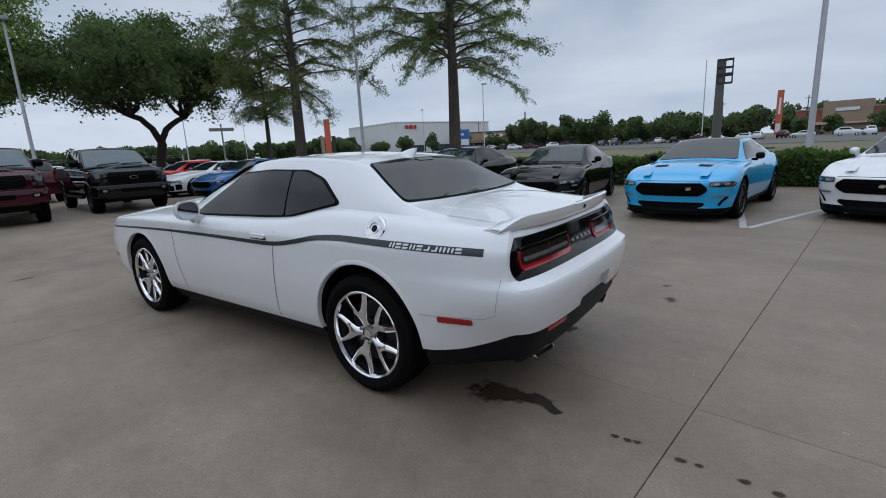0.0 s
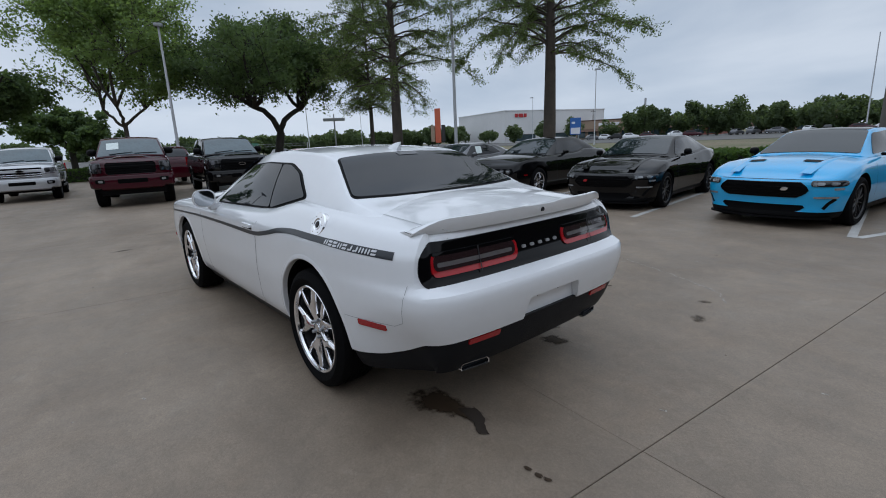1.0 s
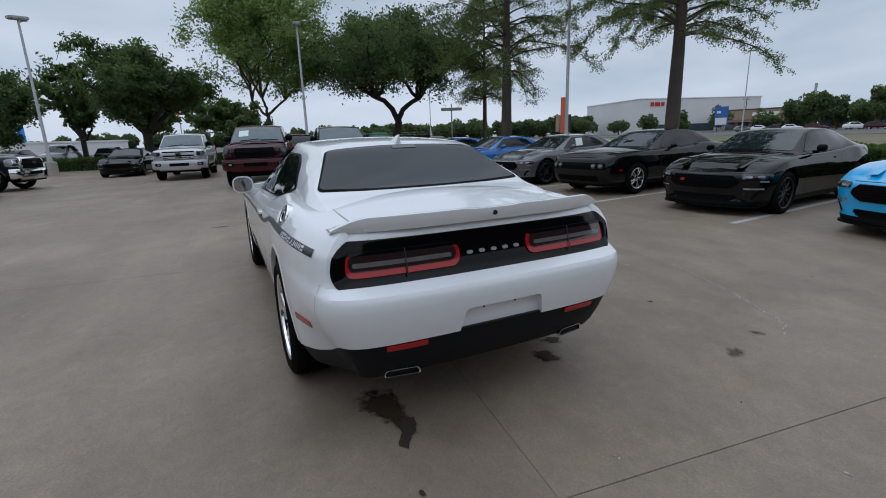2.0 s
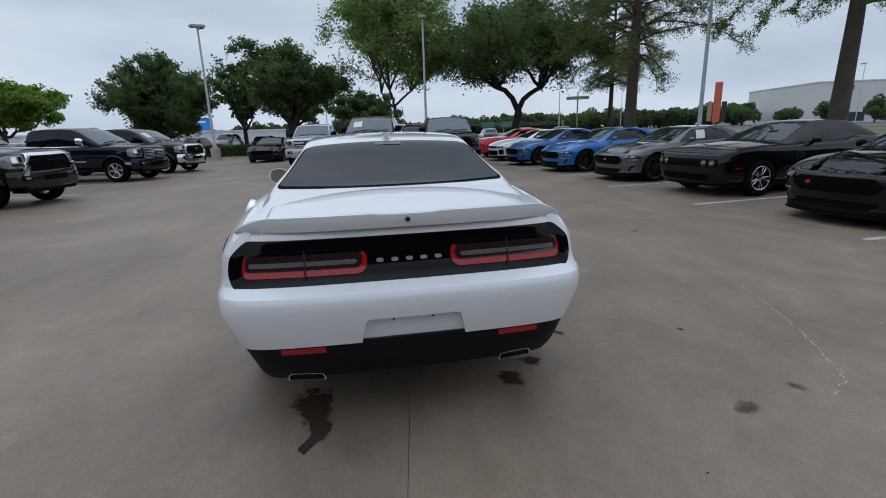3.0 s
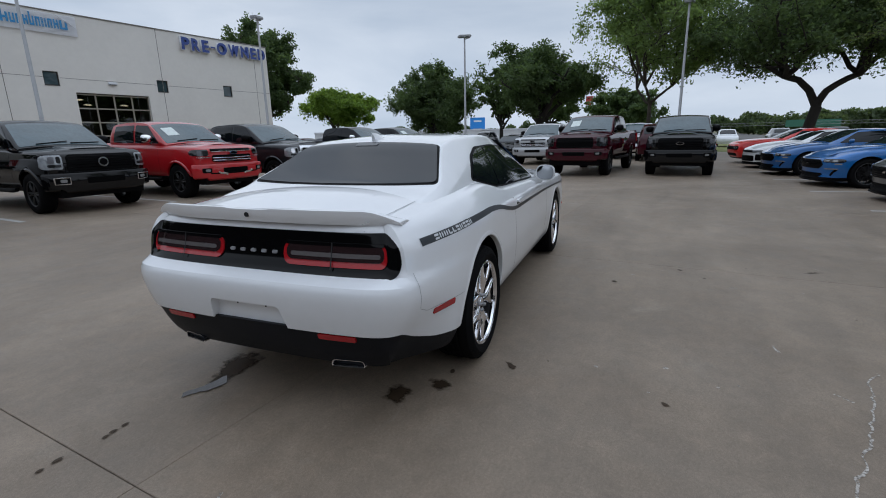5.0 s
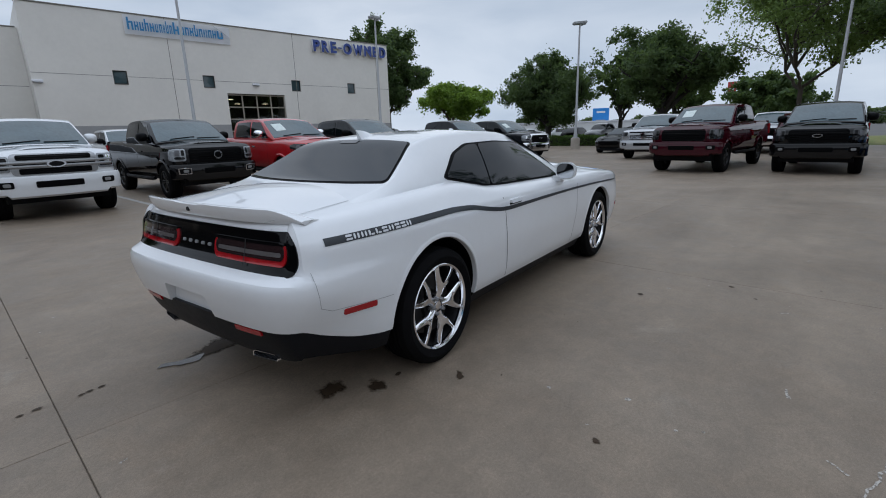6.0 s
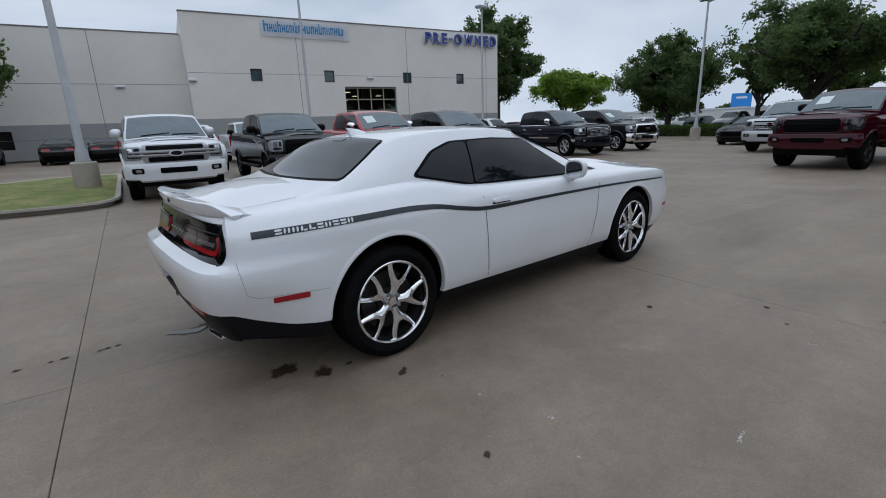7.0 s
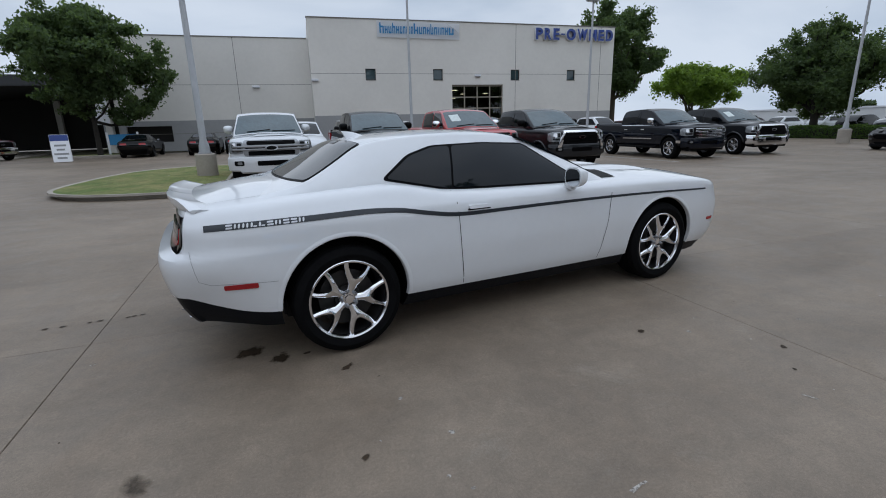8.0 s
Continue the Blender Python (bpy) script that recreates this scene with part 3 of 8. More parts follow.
M_BOLLARD = mat("orange_red_plastic", (0.45, 0.06, 0.025), 0.5, 0, 0, 0.1, 3)
WY = -32.39
before_building = set(bpy.data.objects)


def wall_with_holes(name, x0, x1, y, z0, z1, t, holes, material, label):
    """A thick wall along x, its face at y, with openings that go through it."""
    xs = sorted({x0, x1, *[h[0] for h in holes], *[h[1] for h in holes]})
    zs = sorted({z0, z1, *[h[2] for h in holes], *[h[3] for h in holes]})
    bm = bmesh.new()

    def solid(i, j):
        if not (0 <= i < len(xs) - 1 and 0 <= j < len(zs) - 1):
            return False
        cx, cz = (xs[i] + xs[i + 1]) / 2, (zs[j] + zs[j + 1]) / 2
        return not any(h[0] < cx < h[1] and h[2] < cz < h[3] for h in holes)
    for i in range(len(xs) - 1):
        for j in range(len(zs) - 1):
            if not solid(i, j):
                continue
            a, b, c, d = xs[i], xs[i + 1], zs[j], zs[j + 1]
            quads = [[(a, y, c), (b, y, c), (b, y, d), (a, y, d)], [(a, y - t, c), (a, y - t, d), (b, y - t, d), (b, y - t, c)]]
            for di, dj, q in ((-1, 0, [(a, y, c), (a, y, d), (a, y - t, d), (a, y - t, c)]), (1, 0, [(b, y, c), (b, y - t, c), (b, y - t, d), (b, y, d)]),
                              (0, -1, [(a, y, c), (a, y - t, c), (b, y - t, c), (b, y, c)]), (0, 1, [(a, y, d), (b, y, d), (b, y - t, d), (a, y - t, d)])):
                if not solid(i + di, j + dj):
                    quads.append(q)
            for q in quads:
                bm.faces.new([bm.verts.new(p) for p in q])
    bmesh.ops.remove_doubles(bm, verts=bm.verts, dist=1e-4)
    bmesh.ops.recalc_face_normals(bm, faces=bm.faces)
    return tagged(part(name, bm, material, smooth=False), label, "wall", kind="structure")


BX0, BX1, BH = -33.72, -5.69, 9.96
wins = [(-10.92, -10.06), (-16.75, -15.88), (-24.0, -23.14), (-29.68, -28.82)]
bay = (-22.4, -17.57, 0.0, 4.93)
holes = [(a, b, 5.3, 6.2) for a, b in wins] + [bay]
wall_with_holes("wall_north", BX0, BX1, WY, 2.5, BH, 0.35, [h for h in holes if h[2] > 2] + [(bay[0], bay[1], 2.5, 4.93)], M_STUCCO, "tall beige tilt-up concrete wall with small square windows")
wall_with_holes("wall_north_base", BX0, BX1, WY + 0.004, 0.0, 2.5, 0.35, [(bay[0], bay[1], 0.0, 2.5)], M_STUCCOGREY, "grey painted base of the beige wall")
for nm, x in (("wall_west", BX0), ("wall_east", BX1 - 0.35)):
    tagged(part(nm, bm_box(x, x + 0.35, WY - 30, WY - 0.36, 0, BH, 0.01), M_STUCCO, smooth=False), "beige concrete side wall of the building", "wall", kind="structure")
tagged(part("ceiling", bm_box(BX0 + 0.36, BX1 - 0.36, WY - 30, WY - 0.36, BH - 0.9, BH - 0.7), M_STUCCOGREY, smooth=False), "flat roof deck", "roof", kind="structure")
tagged(part("wall_south", bm_box(BX0, BX1, WY - 30.4, WY - 30.05, 0, BH), M_STUCCO, smooth=False), "beige rear wall", "wall", kind="structure")
cap = part("parapet_cap", bm_box(BX0 - 0.05, BX1 + 0.05, WY - 0.42, WY + 0.06, BH, BH + 0.08, 0.015), M_REVEAL)
tagged(cap, "metal coping along the wall top", "coping", kind="structure")
# lower wing, set back
WGY, WGH = -34.9, 8.80
wall_with_holes("wall_wing", -5.68, 9.4, WGY, 2.4, WGH, 0.35, [], M_STUCCO, "lower beige concrete wing wall")
wall_with_holes("wall_wing_base", -5.68, 9.4, WGY + 0.004, 0.0, 2.4, 0.35, [(5.6, 8.9, 0.75, 2.0)], M_STUCCOGREY, "grey painted wall base of the wing")
tagged(part("ceiling_wing", bm_box(-5.6, 9.3, WGY - 26, WGY - 0.36, WGH - 0.6, WGH - 0.4), M_STUCCOGREY, smooth=False), "flat roof deck of the wing", "roof", kind="structure")
tagged(part("parapet_cap", bm_box(-5.6, 9.45, WGY - 0.40, WGY + 0.05, WGH, WGH + 0.08, 0.015), M_REVEAL), "metal coping along the wing", "coping", kind="structure")
tagged(part("wall_inner", bm_box(5.0, 9.2, WGY - 1.2, WGY - 1.0, 0, 2.3), M_WALLSHADE, smooth=False), "back of the service opening, its shade put into a near-black colour", "wall", kind="structure")
for x in (-13.81, -23.60, -32.3):
    tagged(part("reveal", bm_box(x - 0.02, x + 0.02, WY + 0.001, WY + 0.005, 0.0, BH), M_REVEAL, smooth=False), "vertical panel joint in the wall", "joint", kind="structure")
for x in (0.2,):
    tagged(part("reveal", bm_box(x - 0.02, x + 0.02, WGY + 0.001, WGY + 0.008, 0.0, WGH), M_REVEAL, smooth=False), "vertical panel joint in the wall", "joint", kind="structure")
for a, b in ((BX0, -29.72), (-28.78, -24.04), (-23.10, -16.79), (-15.84, -10.96), (-10.02, BX1)):
    tagged(part("reveal", bm_box(a, b, WY + 0.001, WY + 0.005, 5.80, 5.83), M_REVEAL, smooth=False), "horizontal joint line in the wall", "joint", kind="structure")
for z in (5.15, 1.35):
    tagged(part("reveal", bm_box(-5.65, 9.4, WGY + 0.001, WGY + 0.008, z, z + 0.03), M_REVEAL, smooth=False), "horizontal joint line in the wing wall", "joint", kind="structure")


def window_unit(name, x0, x1, z0, z1):
    w = thing(name, Matrix.Translation((0, 0, 0)), "small square dark window in a bronze frame", "window", "square windows in the wall")
    tagged(w, kind="structure")
    fb = bmesh.new()
    for a, b, c, d in ((x0, x0 + 0.06, z0, z1), (x1 - 0.06, x1, z0, z1), (x0 + 0.06, x1 - 0.06, z0, z0 + 0.06), (x0 + 0.06, x1 - 0.06, z1 - 0.06, z1)):
        bm_box(a, b, WY - 0.20, WY - 0.10, c, d, 0, fb)
    part("window_frame", fb, M_DARKMETAL, w, smooth=False)
    part("pane", bm_box(x0 + 0.06, x1 - 0.06, WY - 0.17, WY - 0.15, z0 + 0.06, z1 - 0.06), M_GLASS_LIGHT, w, smooth=False)
    part("window_sill", bm_box(x0, x1, WY - 0.34, WY + 0.03, z0 - 0.03, z0 - 0.002, 0.005), M_REVEAL, w)


for k, (a, b) in enumerate(wins):
    window_unit("window_%d" % (k + 1), a, b, 5.3, 6.2)
# glazed workshop door
door = thing("door_1", Matrix.Translation((0, 0, 0)), "closed glazed sectional workshop door with bronze bars", "garage door")
tagged(door, kind="structure")
for k in range(5):
    x = bay[0] + (bay[1] - bay[0]) * k / 4
    part("door_bar", bm_box(max(x - 0.05, bay[0]), min(x + 0.05, bay[1]), WY - 0.28, WY - 0.20, 0, 4.93, 0.008), M_DOORBAR, door)
for k in range(6):
    z = 0.05 + 4.78 * k / 5
    for j in range(4):
        a = bay[0] + (bay[1] - bay[0]) * j / 4 + 0.05
        b = bay[0] + (bay[1] - bay[0]) * (j + 1) / 4 - 0.05
        part("door_bar", bm_box(a, b, WY - 0.27, WY - 0.21, z - 0.04, z + 0.05, 0.006), M_DOORBAR, door)
        if k < 5:
            part("pane", bm_box(a, b, WY - 0.245, WY - 0.235, z + 0.05, z + 4.78 / 5 - 0.04), M_PANE, door, smooth=False).visible_shadow = False
tagged(part("wall_workshop", bm_box(bay[0] - 3, bay[1] + 3, WY - 8.2, WY - 8.0, 0, 6), M_WALLSHADE, smooth=False), "back wall of the workshop, its dimness put into the colour", "wall", kind="structure")


for dx, dy, z in ((0.55, -3.0, 4.35), (3.9, -2.2, 4.6), (4.35, -3.4, 4.2), (2.9, -6.0, 4.1), (1.7, -6.5, 4.55)):
    wl_ = thing("workshop_lamp", Matrix.Translation((bay[0] + dx, WY + dy, z)), "lit pale lamp hanging inside the workshop", "lamp", "workshop lamps")
    part("housing", bm_lathe([(0.05, 0.14), (0.12, 0.12), (0.30, 0.02), (0.31, 0.0), (0.28, 0.01)], 16, "z"), M_STEEL, wl_)
    part("bulb", bm_lathe([(0.001, -0.01), (0.24, -0.005), (0.27, 0.015), (0.001, 0.02)], 16, "z"), M_LIT, wl_)
    part("cable", bm_tube([(0, 0, 0.13), (0, 0, 9.075 - z)], 0.012, 5), M_TRIM, wl_)


def wall_light(x, z, y):
    t = thing("wall_light", Matrix.Translation((x, y, z)), "small white wall-pack light over the door", "light fixture", "wall lights")
    part("housing", bm_prism([(-0.28, 0, 0.10), (-0.28, 0.14, 0.05), (-0.28, 0.16, -0.06), (-0.28, 0, -0.10)], (0.56, 0, 0)), M_SIGNEDGE, t)
    part("lens", bm_box(-0.24, 0.24, 0.02, 0.15, -0.115, -0.09, 0.005), M_HEADLENS, t)


wall_light(-19.95, 5.68, WY)
wall_light(-5.95, 5.3, WY)
wall_light(-1.2, 5.0, WGY)
wall_light(6.9, 5.0, WGY)


def letters(text, x0, x1, z0, z1, y, depth, material, name, label, parent, edge=None):
    """Block letters facing +y, set out leftwards from x1 to x0."""
    cu = bpy.data.curves.new(name, "FONT")
    cu.body, cu.extrude, cu.size = text, depth / 2, 1.0
    cu.offset = 0.034
    tmp = new("letter_tmp", cu)
    me = bpy.data.meshes.new_from_object(tmp.evaluated_get(bpy.context.evaluated_depsgraph_get()))
    bpy.data.objects.remove(tmp)
    xs = [v.co.x for v in me.vertices]
    ys = [v.co.y for v in me.vertices]
    a, b, c, d = min(xs), max(xs), min(ys), max(ys)
    for v in me.vertices:
        u, w = (v.co.x - a) / (b - a), (v.co.y - c) / (d - c)
        v.co = Vector((x1 - u * (x1 - x0), y + v.co.z, z0 + w * (z1 - z0)))
    me.materials.append(material)
    ob = part(name, me, None, parent, label, smooth=False)
    return ob


sign = thing("wall_sign", Matrix.Translation((0, 0, 0)), "raised blue block letter sign reading PRE-OWNED on the beige wall", "sign")
spans = []
WORD = "PRE-OWNED"
wide = {"P": 0.92, "R": 0.98, "E": 0.86, "-": 0.62, "O": 1.2, "W": 1.35, "N": 1.08, "D": 1.05}
total = sum(wide[c] for c in WORD)
xx = -25.38
for c in WORD:
    w = wide[c] / total * 8.10
    z0, z1 = (8.70, 9.72) if c != "-" else (9.12, 9.30)
    letters(c, xx - w + 0.10, xx - 0.02, z0 + (0.0), z1, WY + 0.16, 0.26, M_SIGNEDGE, "letter_edge", "", sign)
    letters(c, xx - w + 0.12, xx - 0.04, z0 + 0.03, z1 - 0.03, WY + 0.165, 0.28, M_SIGNBLUE, "letter", "blue sign letter", sign)
    xx -= w
ban = thing("banner", Matrix.Translation((0, 0, 0)), "long white vinyl banner with blue printed bars hung on the wall", "banner")
bb, rows = bmesh.new(), []
for i in range(31):
    x = -11.2 - 7.07 * i / 30
    rows.append([(x, WY + 0.13 + 0.02 * math.sin(i * 0.9) + 0.015 * math.sin(k * 1.7 + i), 8.63 + 1.25 * k / 6 - 0.012 * i * 0.2) for k in range(7)])
bm_grid(rows, bb)
bmesh.ops.solidify(bb, geom=bb.faces, thickness=0.006)
part("sheet", bb, M_BANNER, ban)
fl = bmesh.new()
bm_prism([(-17.0, WY + 0.185, 9.84), (-18.2, WY + 0.185, 9.05), (-17.75, WY + 0.185, 9.42)], (0, 0.03, 0), fl)
part("folded_corner", fl, M_SIGNEDGE, ban, "limp folded corner")
x = -11.4
for k, w in enumerate((0.40, 0.28, 0.28, 0.28, 0.30, 0.22, 0.22, 0.14, 0.2, 0.2, 0.42, 0.30, 0.30, 0.28, 0.28, 0.28, 0.14, 0.12, 0.28, 0.30, 0.46)):
    tall = k in (0, 3, 8, 10, 14)
    top, b = (9.72 if tall else 9.48), 0.29 * w
    for xa, xb, za, zb in ((x - b, x, 8.92, top), (x - w + 0.04, x - w + 0.04 + b * 0.9, 8.92, 9.48), (x - w + 0.04 + b * 0.9, x - b, (9.36, 9.14, 8.92)[k % 3], (9.48, 9.26, 9.04)[k % 3])):
        part("print_bar", bm_box(xa, xb, WY + 0.172, WY + 0.18, za, zb), M_BANNERBLUE, ban, smooth=False)
    x -= w + 0.035

# covered service drive and small things beside the wing
M_CANOPY = mat("dark_canopy_metal", (0.035, 0.037, 0.04), 0.6, 0.2, 0, 0.1, 1)
can = thing("canopy", Matrix.Translation((0, 0, 0)), "dark flat canopy over the service drive", "canopy")
part("roof_slab", bm_box(9.6, 36, -52, -34.6, 5.1, 5.9, 0.03), M_CANOPY, can)
for x in (10.1, 20.0, 33):
    for y in (-35.2, -51.4):
        part("post", bm_box(x - 0.25, x + 0.25, y - 0.25, y + 0.25, 0, 5.0, 0.02), M_STUCCO, can)

# the shade under the canopy is painted into these two walls' colour
tagged(part("wall_drive", bm_box(9.6, 36, -52.5, -52.1, 0, 5.9), M_WALLSHADE, smooth=False), "back wall of the covered drive, coloured near-black for its shade", "wall", kind="structure")
tagged(part("wall_drive_side", bm_box(35.7, 36, -52, -34.6, 0, 5.1), M_WALLSHADE, smooth=False), "side wall of the covered drive, coloured near-black for its shade", "wall", kind="structure")
for a, b, z in ((9.55, 9.62, 2.6),):
    pn = thing("wall_panel", Matrix.Translation((10.2, -34.45, 0)), "tall white sign panel beside the covered drive", "sign")
    part("panel", bm_box(-0.45, 0.45, -0.05, 0.05, 2.2, 5.0, 0.02), M_BANNER, pn)
    part("post", bm_box(-0.05, 0.05, -0.04, 0.04, 0.0, 2.2), M_STEEL, pn)
# the whole building stands a few degrees askew to the lot
askew = Matrix.Translation((-33.71, -32.39, 0)) @ Matrix.Rotation(radians(-4.11), 4, "Z") @ Matrix.Translation((33.71, 32.39, 0))
for ob in set(bpy.data.objects) - before_building:
    if ob.parent is None:
        ob.matrix_basis = askew @ ob.matrix_basis
# plain unseen wall, added to close the place behind the walk
tagged(part("wall_behind", bm_box(17.0, 17.4, -30, 46, 0, 6.5), M_WALLSHADE, smooth=False), "plain dark wall added out of view to close the lot behind the walk", "wall", kind="structure")


def sandwich_board(x, y, turn):
    t = thing("sandwich_board", pose(x, y, 0, 0, 0, turn), "white and blue folding sign board with dark printed bars", "sign")
    for sg in (1, -1):
        f = bm_box(-0.42, 0.42, -0.02, 0.02, 0.04, 1.55, 0.015)
        ob = part("board", f, M_BANNER, t)
        ob.matrix_basis = pose(0, sg * 0.32, 0, sg * 11, 0, 0)
        part("header", bm_box(-0.41, 0.41, sg * 0.021 - 0.003, sg * 0.021 + 0.003, 1.2, 1.53, 0.0), M_SIGNBLUE, ob, smooth=False)
        for z, w in ((0.95, 0.26), (0.72, 0.18), (0.48, 0.32), (0.26, 0.22)):
            part("print_bar", bm_box(-w, w, sg * 0.021 - 0.003, sg * 0.021 + 0.003, z - 0.05, z + 0.05), M_STUCCOGREY, ob, smooth=False)
    return t


sandwich_board(9.0, -25.6, 14)
bs = thing("directional_sign", pose(7.4, -31.6, 0, 0, 0, 8), "low blue sign panel between two white posts", "sign")
part("panel", bm_box(-0.8, 0.8, -0.04, 0.04, 0.75, 1.45, 0.02), M_BANNERBLUE, bs)
for x in (-0.88, 0.88):
    part("post", bm_box(x - 0.06, x + 0.06, -0.05, 0.05, 0, 1.6, 0.01), M_BANNER, bs)
bo = thing("bollard", pose(10.6, -31.0, 0), "slim orange-red marker post by the drive", "bollard")
part("post", bm_lathe([(0.09, 0), (0.09, 1.15), (0.06, 1.22), (0.001, 1.23)], 16, "z"), M_BOLLARD, bo)
part("base", bm_lathe([(0.2, 0), (0.2, 0.05), (0.1, 0.08), (0.001, 0.08)], 16, "z"), M_TRIM, bo)
bed = [(7.2, -30.1), (10.2, -30.5), (10.9, -32.0), (9.6, -33.2), (6.6, -32.6), (5.8, -31.0)]
bed = rounded(bed, 0.8, 4)
kb = bmesh.new()
bm_grid([[(x, y, -0.01) for x, y in bed], [(x, y, 0.13) for x, y in bed], [(8.3 + (x - 8.3) * 0.93, -31.6 + (y + 31.6) * 0.93, 0.15) for x, y in bed]], kb, close=True)
bmesh.ops.recalc_face_normals(kb, faces=kb.faces)
tagged(part("kerb", kb, M_KERB), "small kerbed tree bed by the drive", "kerb", kind="structure")
tb = bmesh.new()
bm_grid([[(8.3 + (x - 8.3) * f, -31.6 + (y + 31.6) * f, 0.14) for x, y in bed] for f in (0.95, 0.5, 0.02)], tb, close=True)
bmesh.ops.recalc_face_normals(tb, faces=tb.faces)
tagged(part("lawn", tb, M_TURF), "turf of the small tree bed", "lawn", kind="structure")


# ---- vehicles: a body is one outline seen from above, drawn in by profiles over the height ----
class Shell:
    def __init__(self, outline, side, rear, front, bottom, top, crown, edge=0.05, corner=None):
        pts = [Vector((x, y)) for x, y in outline]
        ext = [Vector((pts[0].x, -pts[1].y))] + pts + [Vector((pts[-1].x, -pts[-2].y))]
        dense = []
        for i in range(1, len(ext) - 2):
            p0, p1, p2, p3 = ext[i - 1:i + 3]
            for k in range(24):
                u = k / 24
                dense.append(0.5 * ((2 * p1) + (p2 - p0) * u + (2 * p0 - 5 * p1 + 4 * p2 - p3) * u * u + (3 * p1 - p0 - 3 * p2 + p3) * u ** 3))
        dense.append(pts[-1])
        for v in dense:
            v.y = max(v.y, 0.0)
        self.dense = dense
        run = [0.0]
        for a, b in zip(dense, dense[1:]):
            run.append(run[-1] + (b - a).length)
        self.run = [r / run[-1] for r in run]
        self.length = run[-1]
        self.side, self.rear, self.front = table(side), table(rear), table(front)
        self.bottom, self.top, self.crown = table(bottom), table(top), table(crown)
        self.edge = edge
        self.corner = table(corner) if corner else None  # how far the tail is drawn in at the sides, low down
        self.widest = max(range(len(dense)), key=lambda i: dense[i].y)

    def at(self, s):
        s = min(max(s, 0.0), 1.0)
        lo, hi = 0, len(self.run) - 1
        while hi - lo > 1:
            mid = (lo + hi) // 2
            if self.run[mid] <= s:
                lo = mid
            else:
                hi = mid
        u = (s - self.run[lo]) / max(self.run[hi] - self.run[lo], 1e-9)
        return self.dense[lo].lerp(self.dense[hi], u)

    def normal(self, s):
        a, b = self.at(s - 0.004), self.at(s + 0.004)
        if s < 0.004:
            return Vector((-1, 0))
        if s > 0.996:
            return Vector((1, 0))
        d = b - a
        return Vector((-d.y, d.x)).normalized()

    def by_x(self, x):
        lo, hi = 0.0, 1.0
        for _ in range(40):
            mid = (lo + hi) / 2
            if self.at(mid).x < x:
                lo = mid
            else:
                hi = mid
        return lo

    def by_y(self, y, end):
        y = abs(y)
        sw = self.run[self.widest]
        lo, hi = (0.0, sw) if end == "rear" else (sw, 1.0)
        for _ in range(40):
            mid = (lo + hi) / 2
            inside = self.at(mid).y < y
            if inside == (end == "rear"):
                lo = mid
            else:
                hi = mid
        return lo

    def inset(self, s, z):
        n = self.normal(s)
        p = self.at(s)
        d = self.side(z) * abs(n.y) + self.rear(z) * max(0, -n.x) + self.front(z) * max(0, n.x)
        if self.corner and p.x < -0.5:
            d += self.corner(z) * n.y ** 2 * min(1.0, (-0.5 - p.x) / 0.35)
        over = (z - (self.top(p.x) - self.edge)) / self.edge
        if over > 0:
            d += self.edge * (1 - math.sqrt(max(0.0, 1 - min(over, 1) ** 2))) * 0.8
        return d, n, p

    def point(self, s, z, flip=1, off=0.0):
        d, n, p = self.inset(s, z)
        q = p - n * (d - off)
        return Vector((q.x, max(q.y, 0.0) * flip, z))

    def hull(self, bottom=None, top=None, ns=110, nz=22, off=0.0, lid=True):
        """The closed body: the wall round it, a crowned lid and a floor."""
        bottom, top = bottom or self.bottom, top or self.top
        ss = [i / ns for i in range(ns + 1)]
        bm = bmesh.new()

        def ring_pts(s, flip):
            p = self.at(s)
            zb, zt = bottom(p.x), top(p.x)
            return [self.point(s, zb + (zt - zb) * (1 - (1 - k / nz) ** 1.25), flip, off) for k in range(nz + 1)]
        L = [ring_pts(s, 1) for s in ss]
        R = [[Vector((p.x, -p.y, p.z)) for p in r] for r in L]
        bm_grid(L, bm)
        bm_grid([r[::-1] for r in R], bm)
        ts = [-1 + 2 * k / 24 for k in range(25)]
        for which, k in (("lid", nz), ("floor", 0)):
            rows = []
            for i, s in enumerate(ss):
                a = L[i][k]
                zc = self.crown(self.at(s).x) if which == "lid" and lid else a.z
                row = []
                for t in ts:
                    row.append(Vector((a.x, a.y * t, a.z + (zc - a.z) * (1 - abs(t) ** 2.2))))
                rows.append(row if which == "floor" else row[::-1])
            bm_grid(rows, bm)
        bmesh.ops.remove_doubles(bm, verts=bm.verts, dist=2e-4)
        bmesh.ops.dissolve_degenerate(bm, dist=1e-5, edges=bm.edges)
        bmesh.ops.recalc_face_normals(bm, faces=bm.faces)
        return bm

    def inlay(self, where, a0, a1, z0, z1, r=0.02, off=0.004, flip=1, na=16, nz=8, slant=0.0, bm=None, thick=0.012, bow=0.0):
        """A round-cornered panel that lies on the wall; along x on the sides, along y on the ends, by running length round the tail with "arc". slant: metres that its upper edge is pushed along."""
        bm = bm or bmesh.new()
        rows = []
        for k in range(nz + 1):
            v = k / nz
            v = 0.5 - 0.5 * math.cos(math.pi * v)
            z = z0 + (z1 - z0) * v
            e = min(z - z0, z1 - z)
            cut = r - math.sqrt(max(0.0, r * r - max(0.0, r - e) ** 2)) if e < r else 0.0
            row = []
            for i in range(na + 1):
                u = i / na
                a = a0 + cut + (a1 - a0 - 2 * cut) * u + slant * v
                zz = z + bow * (1 - (2 * u - 1) ** 2)
